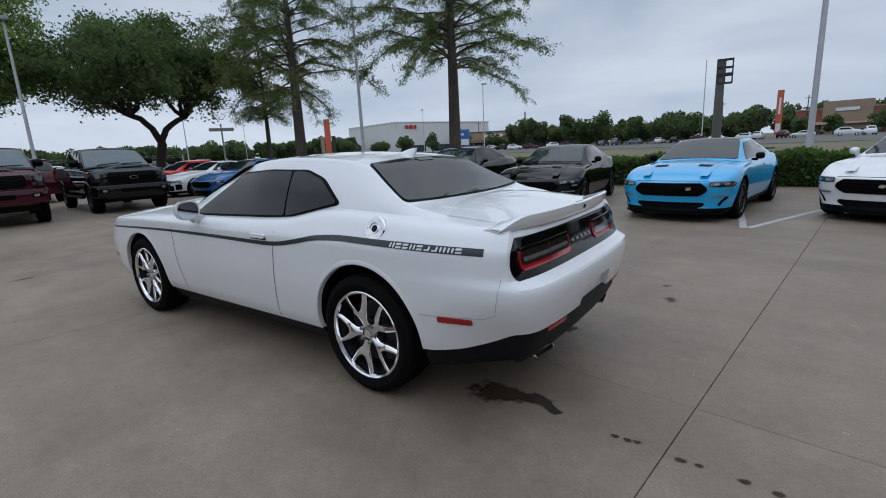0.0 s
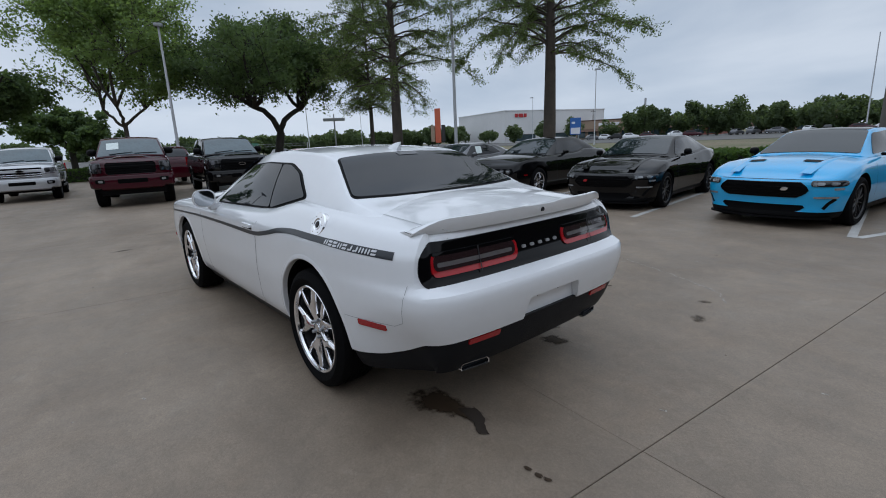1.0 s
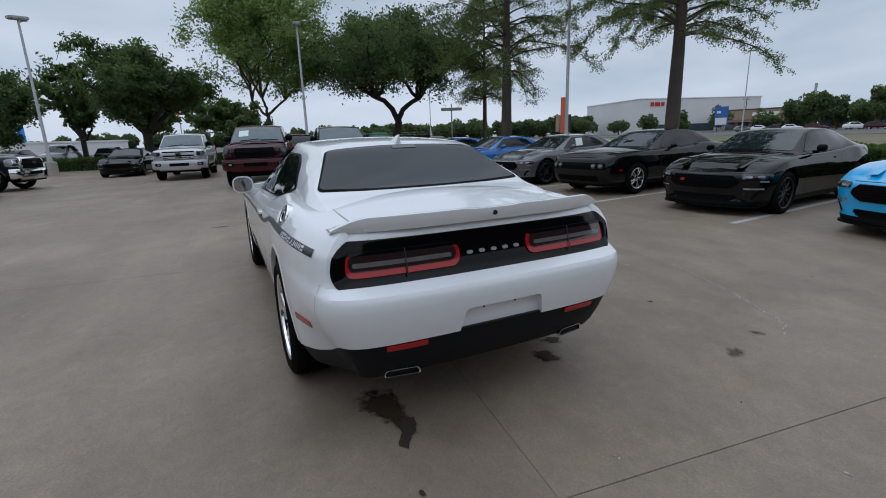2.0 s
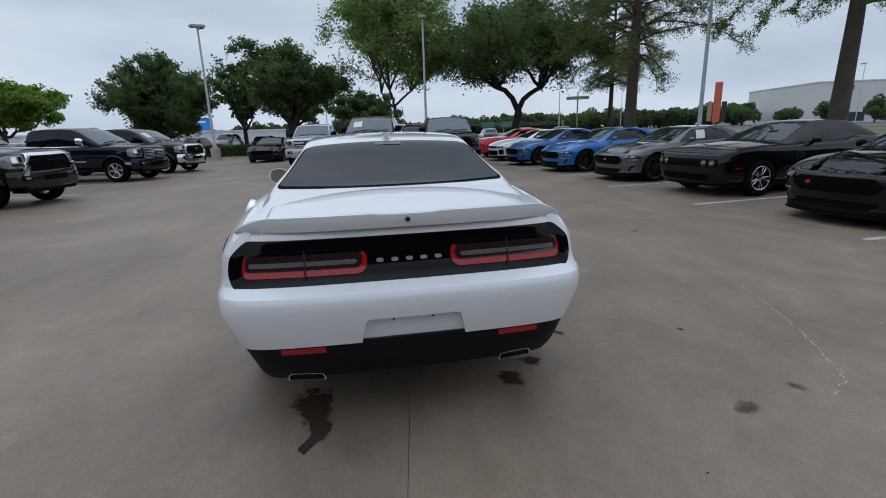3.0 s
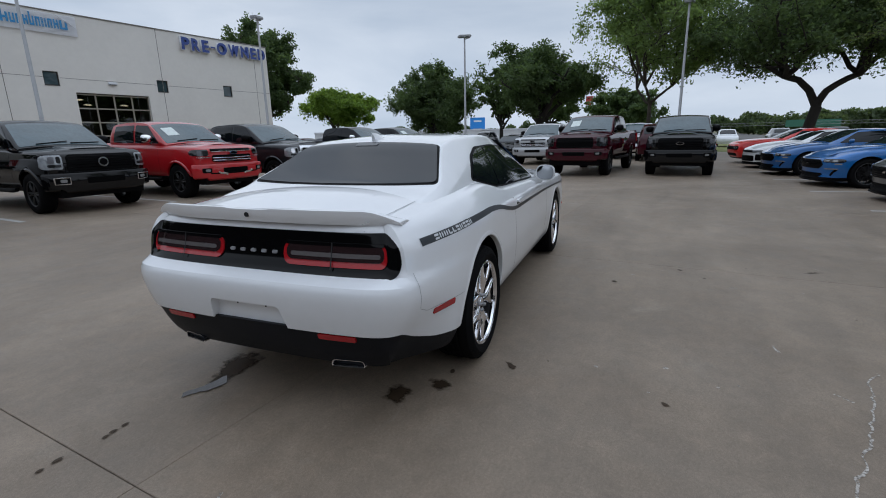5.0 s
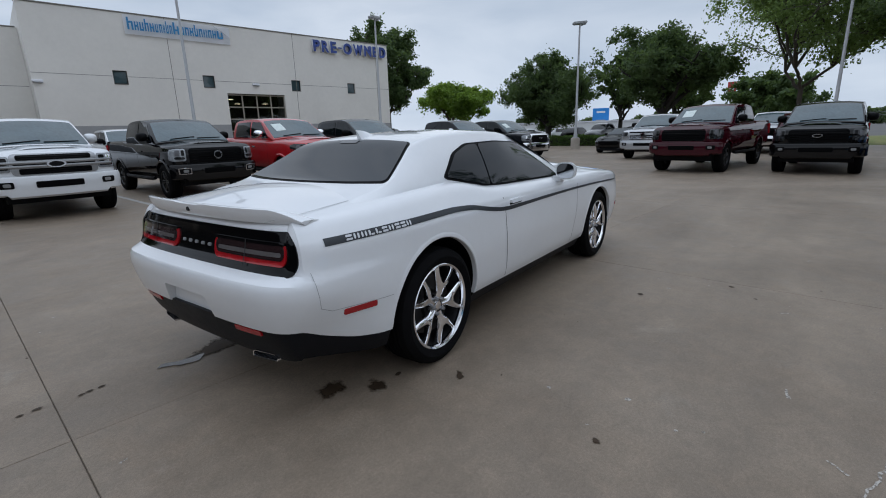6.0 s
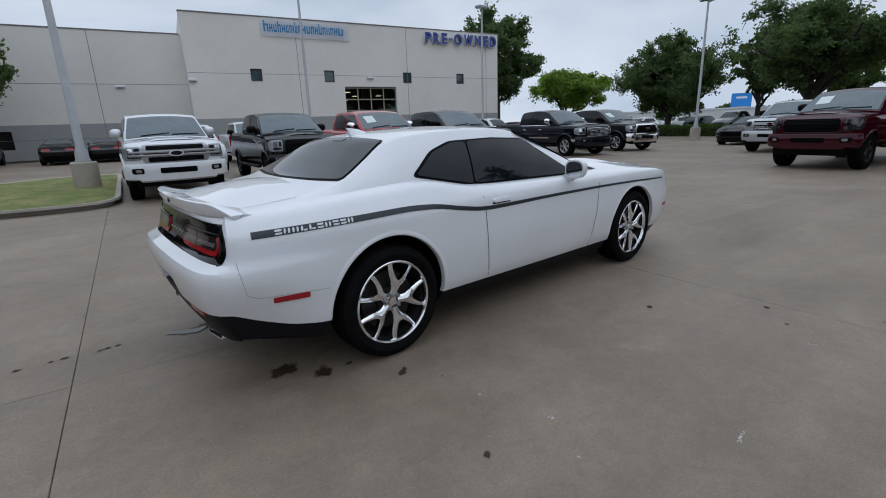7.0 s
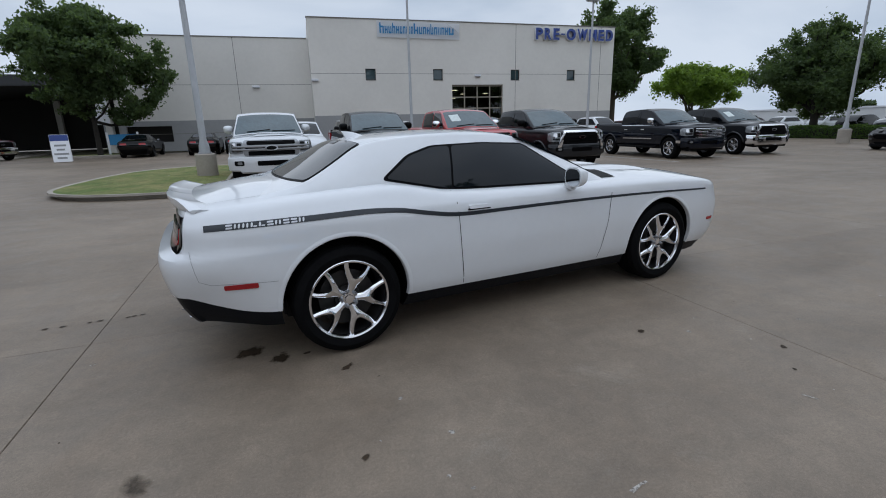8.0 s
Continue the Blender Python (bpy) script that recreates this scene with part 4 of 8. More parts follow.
                if where == "side":
                    row.append(self.point(self.by_x(a), zz, flip, off))
                elif where == "arc":
                    row.append(self.point(abs(a) / self.length, zz, 1 if a >= 0 else -1, off))
                else:
                    row.append(self.point(self.by_y(a, where), zz, 1 if a >= 0 else -1, off))
            rows.append(row)
        loop = rows[0] + [q[-1] for q in rows[1:-1]] + rows[-1][::-1] + [q[0] for q in rows[1:-1]][::-1]
        bm_grid(rows, bm)
        c = sum((p for row in rows for p in row), Vector()) / (len(rows) * len(rows[0]))
        out = Vector((0, flip, 0)) if where == "side" else Vector((1 if where == "front" else -1, 0, 0))
        vs = [bm.verts.new(p) for p in loop]
        ws = [bm.verts.new(p - out * thick) for p in loop]
        n = len(vs)
        for i in range(n):
            bm.faces.new((vs[i], ws[i], ws[(i + 1) % n], vs[(i + 1) % n]))
        bmesh.ops.remove_doubles(bm, verts=bm.verts, dist=1e-5)
        bmesh.ops.recalc_face_normals(bm, faces=bm.faces)
        return bm

    def strip(self, path, width, off, flip=1, bm=None, step=0.06, end=None):
        """A thin line laid on the wall along (x, z) places, or (y, z) places on an end."""
        bm = bm or bmesh.new()
        pts = []
        for (a, b), (c, d) in zip(path, path[1:]):
            n = max(1, int(math.hypot(c - a, d - b) / step))
            pts += [(a + (c - a) * i / n, b + (d - b) * i / n) for i in range(n)]
        pts.append(path[-1])
        rows = []
        for i, (a, z) in enumerate(pts):
            a0, z0 = pts[max(i - 1, 0)]
            a1, z1 = pts[min(i + 1, len(pts) - 1)]
            L = math.hypot(a1 - a0, z1 - z0) or 1
            w = (width[0] + (width[1] - width[0]) * i / (len(pts) - 1)) if isinstance(width, tuple) else width
            na, nz = -(z1 - z0) / L * w / 2, (a1 - a0) / L * w / 2
            row = []
            for k in (-1, -0.5, 0, 0.5, 1):
                aa, zz = a + na * k, z + nz * k
                if end:
                    row.append(self.point(self.by_y(aa, end), zz, 1 if aa >= 0 else -1, off))
                else:
                    row.append(self.point(self.by_x(aa), zz, flip, off))
            rows.append(row)
        bm_grid(rows, bm)
        return bm


def frame_bar(sh, path, width, off, thick=0.03, end="front", step=0.05):
    """A solid bar laid on an end of the body along (y, z) places."""
    pts = []
    for (a, b), (c, d) in zip(path, path[1:]):
        n = max(1, int(math.hypot(c - a, d - b) / step))
        pts += [(a + (c - a) * i / n, b + (d - b) * i / n) for i in range(n)]
    pts.append(path[-1])
    rows = []
    for i, (a, z) in enumerate(pts):
        a0, z0 = pts[max(i - 1, 0)]
        a1, z1 = pts[min(i + 1, len(pts) - 1)]
        L = math.hypot(a1 - a0, z1 - z0) or 1
        na, nz = -(z1 - z0) / L * width / 2, (a1 - a0) / L * width / 2
        row = []
        for k, o in ((-1, off - thick), (-0.9, off - 0.004), (-0.6, off), (0.6, off), (0.9, off - 0.004), (1, off - thick)):
            aa = a + na * k
            row.append(sh.point(sh.by_y(aa, end), z + nz * k, 1 if aa >= 0 else -1, o))
        rows.append(row)
    bm = bm_grid(rows, close=True)
    bm.verts.ensure_lookup_table()
    bm.faces.new([bm.verts[i] for i in range(6)])
    bm.faces.new([bm.verts[len(bm.verts) - 6 + i] for i in range(6)][::-1])
    bmesh.ops.recalc_face_normals(bm, faces=bm.faces)
    return bm


def cut_wheels(bm, name, body_mat, wells, depth=0.42, seg=56, plate=False):
    """Cuts the wheel wells out of a closed body; the wells are lined in black."""
    me = bpy.data.meshes.new(name)
    bm.to_mesh(me)
    bm.free()
    me.materials.append(body_mat)
    me.materials.append(M_TRIM)
    tmp = new("cutting_body", me)
    cb = bmesh.new()
    for x, z, r, y in wells:
        for sgn in (1, -1):
            ya, yb = sgn * (y - depth), sgn * (y + 0.4)
            ring = [(x + r * math.cos(2 * math.pi * i / seg), ya, z + r * math.sin(2 * math.pi * i / seg)) for i in range(seg)]
            bm_prism(ring, (0, yb - ya, 0), cb)
    cm = bpy.data.meshes.new("cutter")
    for f in cb.faces:
        f.material_index = 1
    if plate:
        n = len(cb.faces)
        bm_prism([(-1.3, y, z) for y, z in rounded([(-0.240, 0.50), (0.240, 0.50), (0.212, 0.632), (-0.212, 0.632)], 0.02)], (0.280, 0, 0), cb)
        cb.faces.ensure_lookup_table()
        for f in cb.faces[n:]:
            f.material_index = 0
    cb.to_mesh(cm)
    cb.free()
    cm.materials.append(body_mat)
    cm.materials.append(M_TRIM)
    cutter = new("cutter", cm)
    md = tmp.modifiers.new("wells", "BOOLEAN")
    md.operation, md.solver, md.object = "DIFFERENCE", "EXACT", cutter
    out = bpy.data.meshes.new_from_object(tmp.evaluated_get(bpy.context.evaluated_depsgraph_get()))
    bpy.data.objects.remove(tmp)
    bpy.data.objects.remove(cutter)
    out.name = name
    return out


class Cabin:
    """The glasshouse over a Shell: a long profile, the rail at each side and the belt under it."""

    def __init__(self, shell, profile, rail, x0, x1, crown=0.03, bulge=0.02, belt_in=0.03):
        self.shell, self.C, self.W = shell, table(profile), table(rail)
        self.x0, self.x1, self.k, self.bulge, self.belt_in = x0, x1, crown, bulge, belt_in

    def belt(self, x):
        sh = self.shell
        s = sh.by_x(x)
        z = sh.top(x) - 0.012
        p = sh.point(s, z)
        return Vector((x, p.y - self.belt_in, z))

    def railp(self, x):
        return Vector((x, self.W(x), max(self.C(x) - self.k, self.belt(x).z + 0.004)))

    def side(self, x, z, flip=1, off=0.0):
        b, r = self.belt(x), self.railp(x)
        f = (z - b.z) / max(r.z - b.z, 0.02)
        f = min(max(f, 0), 1.1)
        y = b.y + (r.y - b.y) * f + self.bulge * math.sin(math.pi * min(f, 1)) * min(1, (r.z - b.z) / 0.2)
        n = Vector((0, r.z - b.z, b.y - r.y)).normalized()
        return Vector((x, (y + off * n.y) * flip, z + off * n.z))

    def roof(self, x, y, off=0.0):
        w = self.W(x)
        z = self.C(x) - self.k * min(1.3, abs(y / w)) ** 2.2
        d = (self.C(x + 0.01) - self.C(x - 0.01)) / 0.02
        n = Vector((-d, 0, 1)).normalized()
        return Vector((x, y, z)) + n * off

    def hull(self, nx=64):
        rows = []
        for i in range(nx + 1):
            x = self.x0 + (self.x1 - self.x0) * i / nx
            b, r = self.belt(x), self.railp(x)
            half = [b + Vector((0, 0, -0.03))]
            for f in (0.0, 0.15, 0.3, 0.45, 0.6, 0.75, 0.88, 0.95, 1.0):
                half.append(self.side(x, b.z + (r.z - b.z) * f))
            for f in (0.965, 0.9, 0.8, 0.65, 0.5, 0.33, 0.16):
                half.append(self.roof(x, self.W(x) * f))
            rows.append(half + [self.roof(x, 0)] + [Vector((p.x, -p.y, p.z)) for p in half[::-1]])
        bm = bm_grid(rows)
        vs = list(bm.verts)
        n = len(rows[0])
        bm.faces.new(vs[:n])
        bm.faces.new(vs[-n:][::-1])
        bmesh.ops.recalc_face_normals(bm, faces=bm.faces)
        return bm

    def pane(self, corners, flip=1, off=0.006, rnd=0.03):
        """A side window from (x, z) corners, in order, with rounded corners."""
        base = rounded(corners, rnd)
        pts = []
        for i, (ax, az) in enumerate(base):
            ex, ez = base[(i + 1) % len(base)]
            cuts = max(1, int(math.hypot(ex - ax, ez - az) / 0.07))
            pts += [(ax + (ex - ax) * j / cuts, az + (ez - az) * j / cuts) for j in range(cuts)]
        bm = bmesh.new()
        n = len(pts)
        cx, cz = sum(p[0] for p in pts) / n, sum(p[1] for p in pts) / n
        rings = []
        for f in (1.0, 0.97, 0.88, 0.76, 0.62, 0.47, 0.32, 0.16):
            rings.append([bm.verts.new(self.side(cx + (x - cx) * f, cz + (z - cz) * f, flip, off)) for x, z in pts])
        rings.insert(0, [bm.verts.new(self.side(x, z, flip, off - 0.012)) for x, z in pts])
        c = bm.verts.new(self.side(cx, cz, flip, off))
        for a, b in zip(rings, rings[1:]):
            for i in range(n):
                bm.faces.new((a[i], a[(i + 1) % n], b[(i + 1) % n], b[i]))
        for i in range(n):
            bm.faces.new((rings[-1][i], rings[-1][(i + 1) % n], c))
        bmesh.ops.recalc_face_normals(bm, faces=bm.faces)
        return bm

    def screen(self, xa, ya, xb, yb, off=0.006, n=18, rnd=0.05, bow=0.0):
        """A front or rear pane between two places of the profile, half-widths ya and yb."""
        rows = []
        L = abs(xb - xa)
        for i in range(n + 1):
            u = 0.5 - 0.5 * math.cos(math.pi * i / n)
            x = xa + (xb - xa) * u
            w = ya + (yb - ya) * u
            e = min(u, 1 - u) * L
            w -= rnd - math.sqrt(max(0, rnd * rnd - max(0, rnd - e) ** 2)) if e < rnd else 0
            rows.append([self.roof(x - bow * (1 - (-1 + 2 * k / 14) ** 2) * (1 - u), w * (-1 + 2 * k / 14), off) for k in range(15)])
        bm = bm_grid(rows)
        loop = rows[0] + [q[-1] for q in rows[1:-1]] + rows[-1][::-1] + [q[0] for q in rows[1:-1]][::-1]
        vs = [bm.verts.new(p) for p in loop]
        ws = [bm.verts.new(p - Vector((0, 0, 0.015))) for p in loop]
        m = len(vs)
        for i in range(m):
            bm.faces.new((vs[i], ws[i], ws[(i + 1) % m], vs[(i + 1) % m]))
        bmesh.ops.remove_doubles(bm, verts=bm.verts, dist=1e-5)
        bmesh.ops.recalc_face_normals(bm, faces=bm.faces)
        return bm


TYRES = {}


def tyre_mesh(R, rim, w):
    key = (round(R, 3), round(rim, 3), round(w, 3))
    if key not in TYRES:
        h = w / 2
        prof = [(rim - 0.012, -h * 0.80), (rim + 0.012, -h * 0.97), (rim + (R - rim) * 0.5, -h * 1.06), (R - 0.028, -h * 0.98), (R - 0.008, -h * 0.86), (R, -h * 0.62)]
        for g in (-0.42, -0.14, 0.14, 0.42):
            prof += [(R, h * g - 0.009), (R - 0.008, h * g - 0.006), (R - 0.008, h * g + 0.006), (R, h * g + 0.009)]
        prof += [(r, -y) for r, y in prof[5::-1]]
        TYRES[key] = bm_to_mesh(bm_lathe(prof, 56, closed=True), "tyre", M_RUBBER)
    return TYRES[key]


def spoke_star(count, split, rim, out, face, name, material, w0=0.036, w1=0.026, dish=0.03, fork=0.42):
    """Spokes of a wheel in the x-z plane, the face towards +y; split: each forks in two towards the rim."""
    bm = bmesh.new()
    for k in range(count):
        a = 2 * math.pi * k / count + math.pi / 2
        arms = []
        if split:
            base = 0.055
            knee = rim * fork
            arms.append([(base, 0.0, w0, 0.0), (knee * 0.6, 0.0, w0 * 0.86, 0.003), (knee, 0.0, w0 * 0.9, 0.004)])
            for sg in (1, -1):
                arms.append([(knee - 0.025, sg * w0 * 0.20, w1 * 0.9, 0.0035), (knee + 0.030, sg * w0 * 0.46, w1 * 0.95, 0.003), (knee * 0.35 + rim * 0.65, sg * split * rim * 0.72, w1 * 0.9, 0.0), (rim + 0.012, sg * split * rim, w1 * 1.15, -0.006)])
        else:
            arms.append([(0.05, 0.0, w0, 0.0), (rim * 0.6, 0.0, w1, 0.0), (rim + 0.004, 0.0, w1, -0.012)])
        for arm in arms:
            prev = None
            for i, (r, t, w, dy) in enumerate(arm):
                r0, t0 = arm[max(i - 1, 0)][:2]
                r1, t1 = arm[min(i + 1, len(arm) - 1)][:2]
                L = math.hypot(r1 - r0, t1 - t0)
                nr, nt = -(t1 - t0) / L, (r1 - r0) / L
                y = face + dy - dish * max(0, 1 - r / (rim * 0.5)) * 0.6
                sec = []
                for e, yy in ((-1, y - 0.034), (-1, y - 0.006), (-0.55, y), (0.55, y), (1, y - 0.006), (1, y - 0.034)):
                    rr, tt = r + nr * e * w / 2, t + nt * e * w / 2
                    sec.append(bm.verts.new((rr * math.cos(a) - tt * math.sin(a), yy, rr * math.sin(a) + tt * math.cos(a))))
                if prev:
                    for j in range(6):
                        bm.faces.new((prev[j], prev[(j + 1) % 6], sec[(j + 1) % 6], sec[j]))
                else:
                    bm.faces.new(sec)
                prev = sec
            bm.faces.new(prev[::-1])
    bm_lathe([(0.001, face - 0.012), (0.034, face - 0.013), (0.062, face - 0.018), (0.072, face - 0.045), (0.001, face - 0.05)], 24, bm=bm)
    bmesh.ops.recalc_face_normals(bm, faces=bm.faces)
    return bm_to_mesh(bm, name, material)


def forked_spokes(rim, face, name, material):
    """Five broad spokes, each a Y with a raised middle ridge, a rounded crotch and chamfered edges."""
    bm = bmesh.new()
    end = rim + 0.008
    # (radius, half-width) of the outer edge and of the inner edge; the inner edge starts on the middle line
    rows = [(0.040, 0.028, 0.040, 0.0), (0.072, 0.0265, 0.072, 0.0), (0.096, 0.030, 0.098, 0.0), (0.118, 0.043, 0.124, 0.0), (0.138, 0.055, 0.142, 0.0),
            (0.152, 0.063, 0.146, 0.007), (0.168, 0.071, 0.156, 0.019), (0.190, 0.081, 0.178, 0.036), (0.216, 0.092, 0.208, 0.054), (end, 0.106, end, 0.073)]
    for k in range(5):
        a = 2 * math.pi * k / 5 + math.pi / 2
        c, q = math.cos(a), math.sin(a)
        for sg in (1, -1):
            grid = []
            for ro, to, ri, ti in rows:
                d = Vector((ri - ro, ti - to)).normalized() * 0.0045
                pull = d if ti > 0.001 else Vector((0, 0))
                line = []
                stem = ti < 0.001
                for r, t, depth in ((ro, to, -0.036), (ro, to, -0.012), (ro + d.x, to + d.y, -0.006), ((ro + ri) / 2, (to + ti) / 2, 0.0 if stem else 0.002), (ri - pull.x, ti - pull.y, 0.0045 if stem else -0.001), (ri, ti, 0.0045 if stem else -0.006), (ri, ti, -0.036)):
                    y = face + depth - 0.020 * max(0.0, 1 - r / 0.13) + 0.004 * math.sin(math.pi * min(1, r / rim))
                    t *= sg
                    line.append((r * c - t * q, y, r * q + t * c))
                grid.append(line)
            bm_grid(grid, bm)
    bmesh.ops.remove_doubles(bm, verts=bm.verts, dist=1e-5)
    bm_lathe([(0.001, face - 0.006), (0.027, face - 0.008), (0.030, face - 0.016), (0.064, face - 0.020), (0.072, face - 0.045), (0.001, face - 0.05)], 28, bm=bm)
    bmesh.ops.recalc_face_normals(bm, faces=bm.faces)
    return bm_to_mesh(bm, name, material)


WHEELS = {}


def wheel_set(kind, R, rim, w):
    """The meshes of one kind of wheel: barrel, rim ring, spokes, brake disc, nuts."""
    key = (kind, round(R, 3), round(rim, 3), round(w, 3))
    if key in WHEELS:
        return WHEELS[key]
    h = w / 2
    face = h * 0.82
    mats = {"chrome": (M_POLISHED, M_POCKET), "silver": (M_ALLOY, M_POCKET), "black": (M_BLACKALLOY, M_BLACKALLOY)}
    fm, bmat = mats[kind.split("_")[0]]
    barrel = bm_to_mesh(bm_lathe([(rim - 0.004, -h * 0.8), (rim - 0.010, -h * 0.5), (rim - 0.010, h * 0.55), (rim - 0.004, h * 0.86), (rim - 0.008, h * 0.86), (rim - 0.016, h * 0.5), (rim - 0.016, -h * 0.5), (rim - 0.012, -h * 0.8)], 48, closed=True), "barrel", bmat)
    ring = bm_to_mesh(bm_lathe([(rim + 0.008, h * 0.80), (rim + 0.010, h * 0.93), (rim + 0.003, h * 0.97), (rim - 0.008, h * 0.92), (rim - 0.012, h * 0.80)], 56, closed=True), "rim_ring", fm)
    if kind.endswith("y"):
        sp = forked_spokes(rim - 0.01, face, "spokes", fm)
    elif kind.endswith("six"):
        sp = spoke_star(6, 0.14, rim - 0.01, h, face, "spokes", fm, 0.055, 0.03)
    elif kind.endswith("ten"):
        sp = spoke_star(10, 0, rim - 0.01, h, face, "spokes", fm, 0.022, 0.018)
    else:
        sp = spoke_star(5, 0.2, rim - 0.01, h, face, "spokes", fm, 0.05, 0.032)
    disc = bm_to_mesh(bm_lathe([(0.06, 0.0), (rim * 0.72, 0.0), (rim * 0.72, 0.028), (0.09, 0.028), (0.085, 0.05), (0.06, 0.05)], 40, closed=True), "brake_disc", M_BRAKE if kind[0] != "b" else M_POCKET)
    nuts = bm_to_mesh(bm_lathe([(0.0005, face + 0.008), (0.009, face + 0.006), (0.0125, face - 0.002), (0.0125, face - 0.03), (0.0005, face - 0.03)], 6), "lug_nut", M_SATIN if kind.startswith("chrome") else fm)
    WHEELS[key] = (barrel, ring, sp, disc, nuts, tyre_mesh(R, rim, w))
    return WHEELS[key]


def add_wheel(parent, x, y, kind, R, rim, w, turn=0.0, steer=0.0, z=None):
    barrel, ring, sp, disc, nuts, tyre = wheel_set(kind, R, rim, w)
    wh = part("wheel", barrel, None, parent)
    wh.matrix_basis = pose(x, y, R if z is None else z, 0, turn, (0 if y > 0 else 180) + steer)
    part("tyre", tyre, None, wh)
    rm = part("rim", sp, None, wh)
    part("rim_lip", ring, None, wh)
    part("brake_disc", disc, None, wh)
    for k in range(5 if kind.startswith("chrome") else 0):
        a = 2 * math.pi * (k + 0.5) / 5 + math.pi / 2
        part("lug_nut", nuts, None, wh).location = (0.052 * math.cos(a), 0, 0.052 * math.sin(a))
    return wh


def mirror_parts(parent, x, y, z, flip, shell_mat, size=1.0):
    """A door mirror on its stalk, glass towards the rear."""
    s = size
    bm = bmesh.new()
    rows = []
    for i in range(9):
        u = i / 8
        k = math.sin(math.pi * (0.12 + 0.88 * (1 - u)) / 2)
        xx = x - 0.03 * s + 0.13 * s * u
        rad = max(0.02, math.sqrt(max(0.0, 1 - u ** 2.4)))
        rows.append([Vector((xx, y + flip * (0.085 * s + 0.092 * s * rad * math.copysign(abs(math.cos(t)) ** 0.75, math.cos(t))), z + 0.078 * s * rad * math.copysign(abs(math.sin(t)) ** 0.75, math.sin(t)))) for t in [2 * math.pi * j / 20 for j in range(20)]])
    bm_grid(rows, bm, close=True)
    bm.verts.ensure_lookup_table()
    bm.faces.new([bm.verts[j] for j in range(20)])
    bm.faces.new([bm.verts[len(bm.verts) - 20 + j] for j in range(20)][::-1])
    bm_box(x - 0.0 * s, x + 0.05 * s, min(y - flip * 0.06, y + flip * 0.05), max(y - flip * 0.06, y + flip * 0.05), z - 0.11 * s, z - 0.05 * s, 0.012, bm)
    bmesh.ops.recalc_face_normals(bm, faces=bm.faces)
    mo = part("mirror", bm, shell_mat, parent)
    gb = bmesh.new()
    ring = [Vector((x - 0.034 * s, y + flip * (0.085 * s + 0.080 * s * math.copysign(abs(math.cos(t)) ** 0.75, math.cos(t))), z + 0.066 * s * math.copysign(abs(math.sin(t)) ** 0.75, math.sin(t)))) for t in [2 * math.pi * j / 24 for j in range(24)]]
    bm_prism(ring, (0.003, 0, 0), gb)
    part("mirror_glass", gb, M_MIRRORGLASS, mo, smooth=False)
    return mo


M_MIRRORGLASS = mat("mirror_glass", (0.48, 0.50, 0.52), 0.03, 1.0, 0, 0.02, 3)


M_SILVERMARK = mat("satin_silver_badge", (0.30, 0.30, 0.31), 0.3, 0.4, 0, 0.1, 20)
M_DIMLENS = mat("dim_lamp_bar", (0.11, 0.10, 0.10), 0.15, 0, 0.5, 0.1, 20)
M_BRAKELIGHT = mat("frosted_brake_light", (0.10, 0.10, 0.105), 0.3, 0, 0, 0.1, 20)
M_LINEGREY = mat("pale_seam", (0.35, 0.36, 0.37), 0.6, 0, 0, 0.1, 8)

# ---- the white coupe that the walk goes round ----
HERO = Shell(
    [(-1.085, 0), (-1.080, 0.35), (-1.064, 0.60), (-1.034, 0.742), (-0.972, 0.828), (-0.86, 0.872), (-0.55, 0.917), (-0.2, 0.935), (0.1, 0.938), (0.5, 0.93),
     (1.0, 0.925), (2.0, 0.925), (2.5, 0.93), (2.95, 0.938), (3.35, 0.935), (3.6, 0.915), (3.78, 0.865), (3.88, 0.74), (3.925, 0.45), (3.94, 0)],
    side=[(0.2, 0.11), (0.30, 0.05), (0.38, 0.022), (0.5, 0.008), (0.62, 0.0), (0.75, 0.005), (0.86, 0.011), (0.915, 0.019), (0.945, 0.036), (1.0, 0.074), (1.08, 0.132)],
    rear=[(0.25, 0.20), (0.33, 0.115), (0.42, 0.068), (0.50, 0.040), (0.55, 0.026), (0.62, 0.010), (0.70, 0.0), (0.735, 0.004), (0.76, 0.022), (0.782, 0.085), (0.85, 0.122), (0.95, 0.142), (1.06, 0.155)],
    front=[(0.2, 0.13), (0.35, 0.05), (0.5, 0.0), (0.66, 0.0), (0.74, 0.025), (0.82, 0.06), (0.9, 0.12)],
    bottom=[(-1.08, 0.516), (-0.97, 0.510), (-0.80, 0.445), (-0.62, 0.390), (-0.42, 0.368), (0.4, 0.318), (2.4, 0.30), (3.3, 0.30), (3.88, 0.26)],
    top=[(-1.085, 1.018), (-0.9, 1.022), (-0.5, 1.042), (0, 1.072), (0.36, 1.082), (0.8, 1.012), (1.2, 0.992), (2.0, 0.975), (2.3, 0.968), (2.9, 0.955), (3.4, 0.922), (3.7, 0.882), (3.94, 0.835)],
    crown=[(-1.085, 1.02), (-0.9, 1.045), (-0.4, 1.115), (0, 1.12), (1, 1.05), (2.2, 1.03), (2.6, 1.035), (3.2, 1.005), (3.6, 0.955), (3.8, 0.905), (3.94, 0.835)], edge=0.05,
    corner=[(0.28, 0.115), (0.40, 0.085), (0.50, 0.055), (0.60, 0.022), (0.70, 0.0), (1.0, 0.0)])
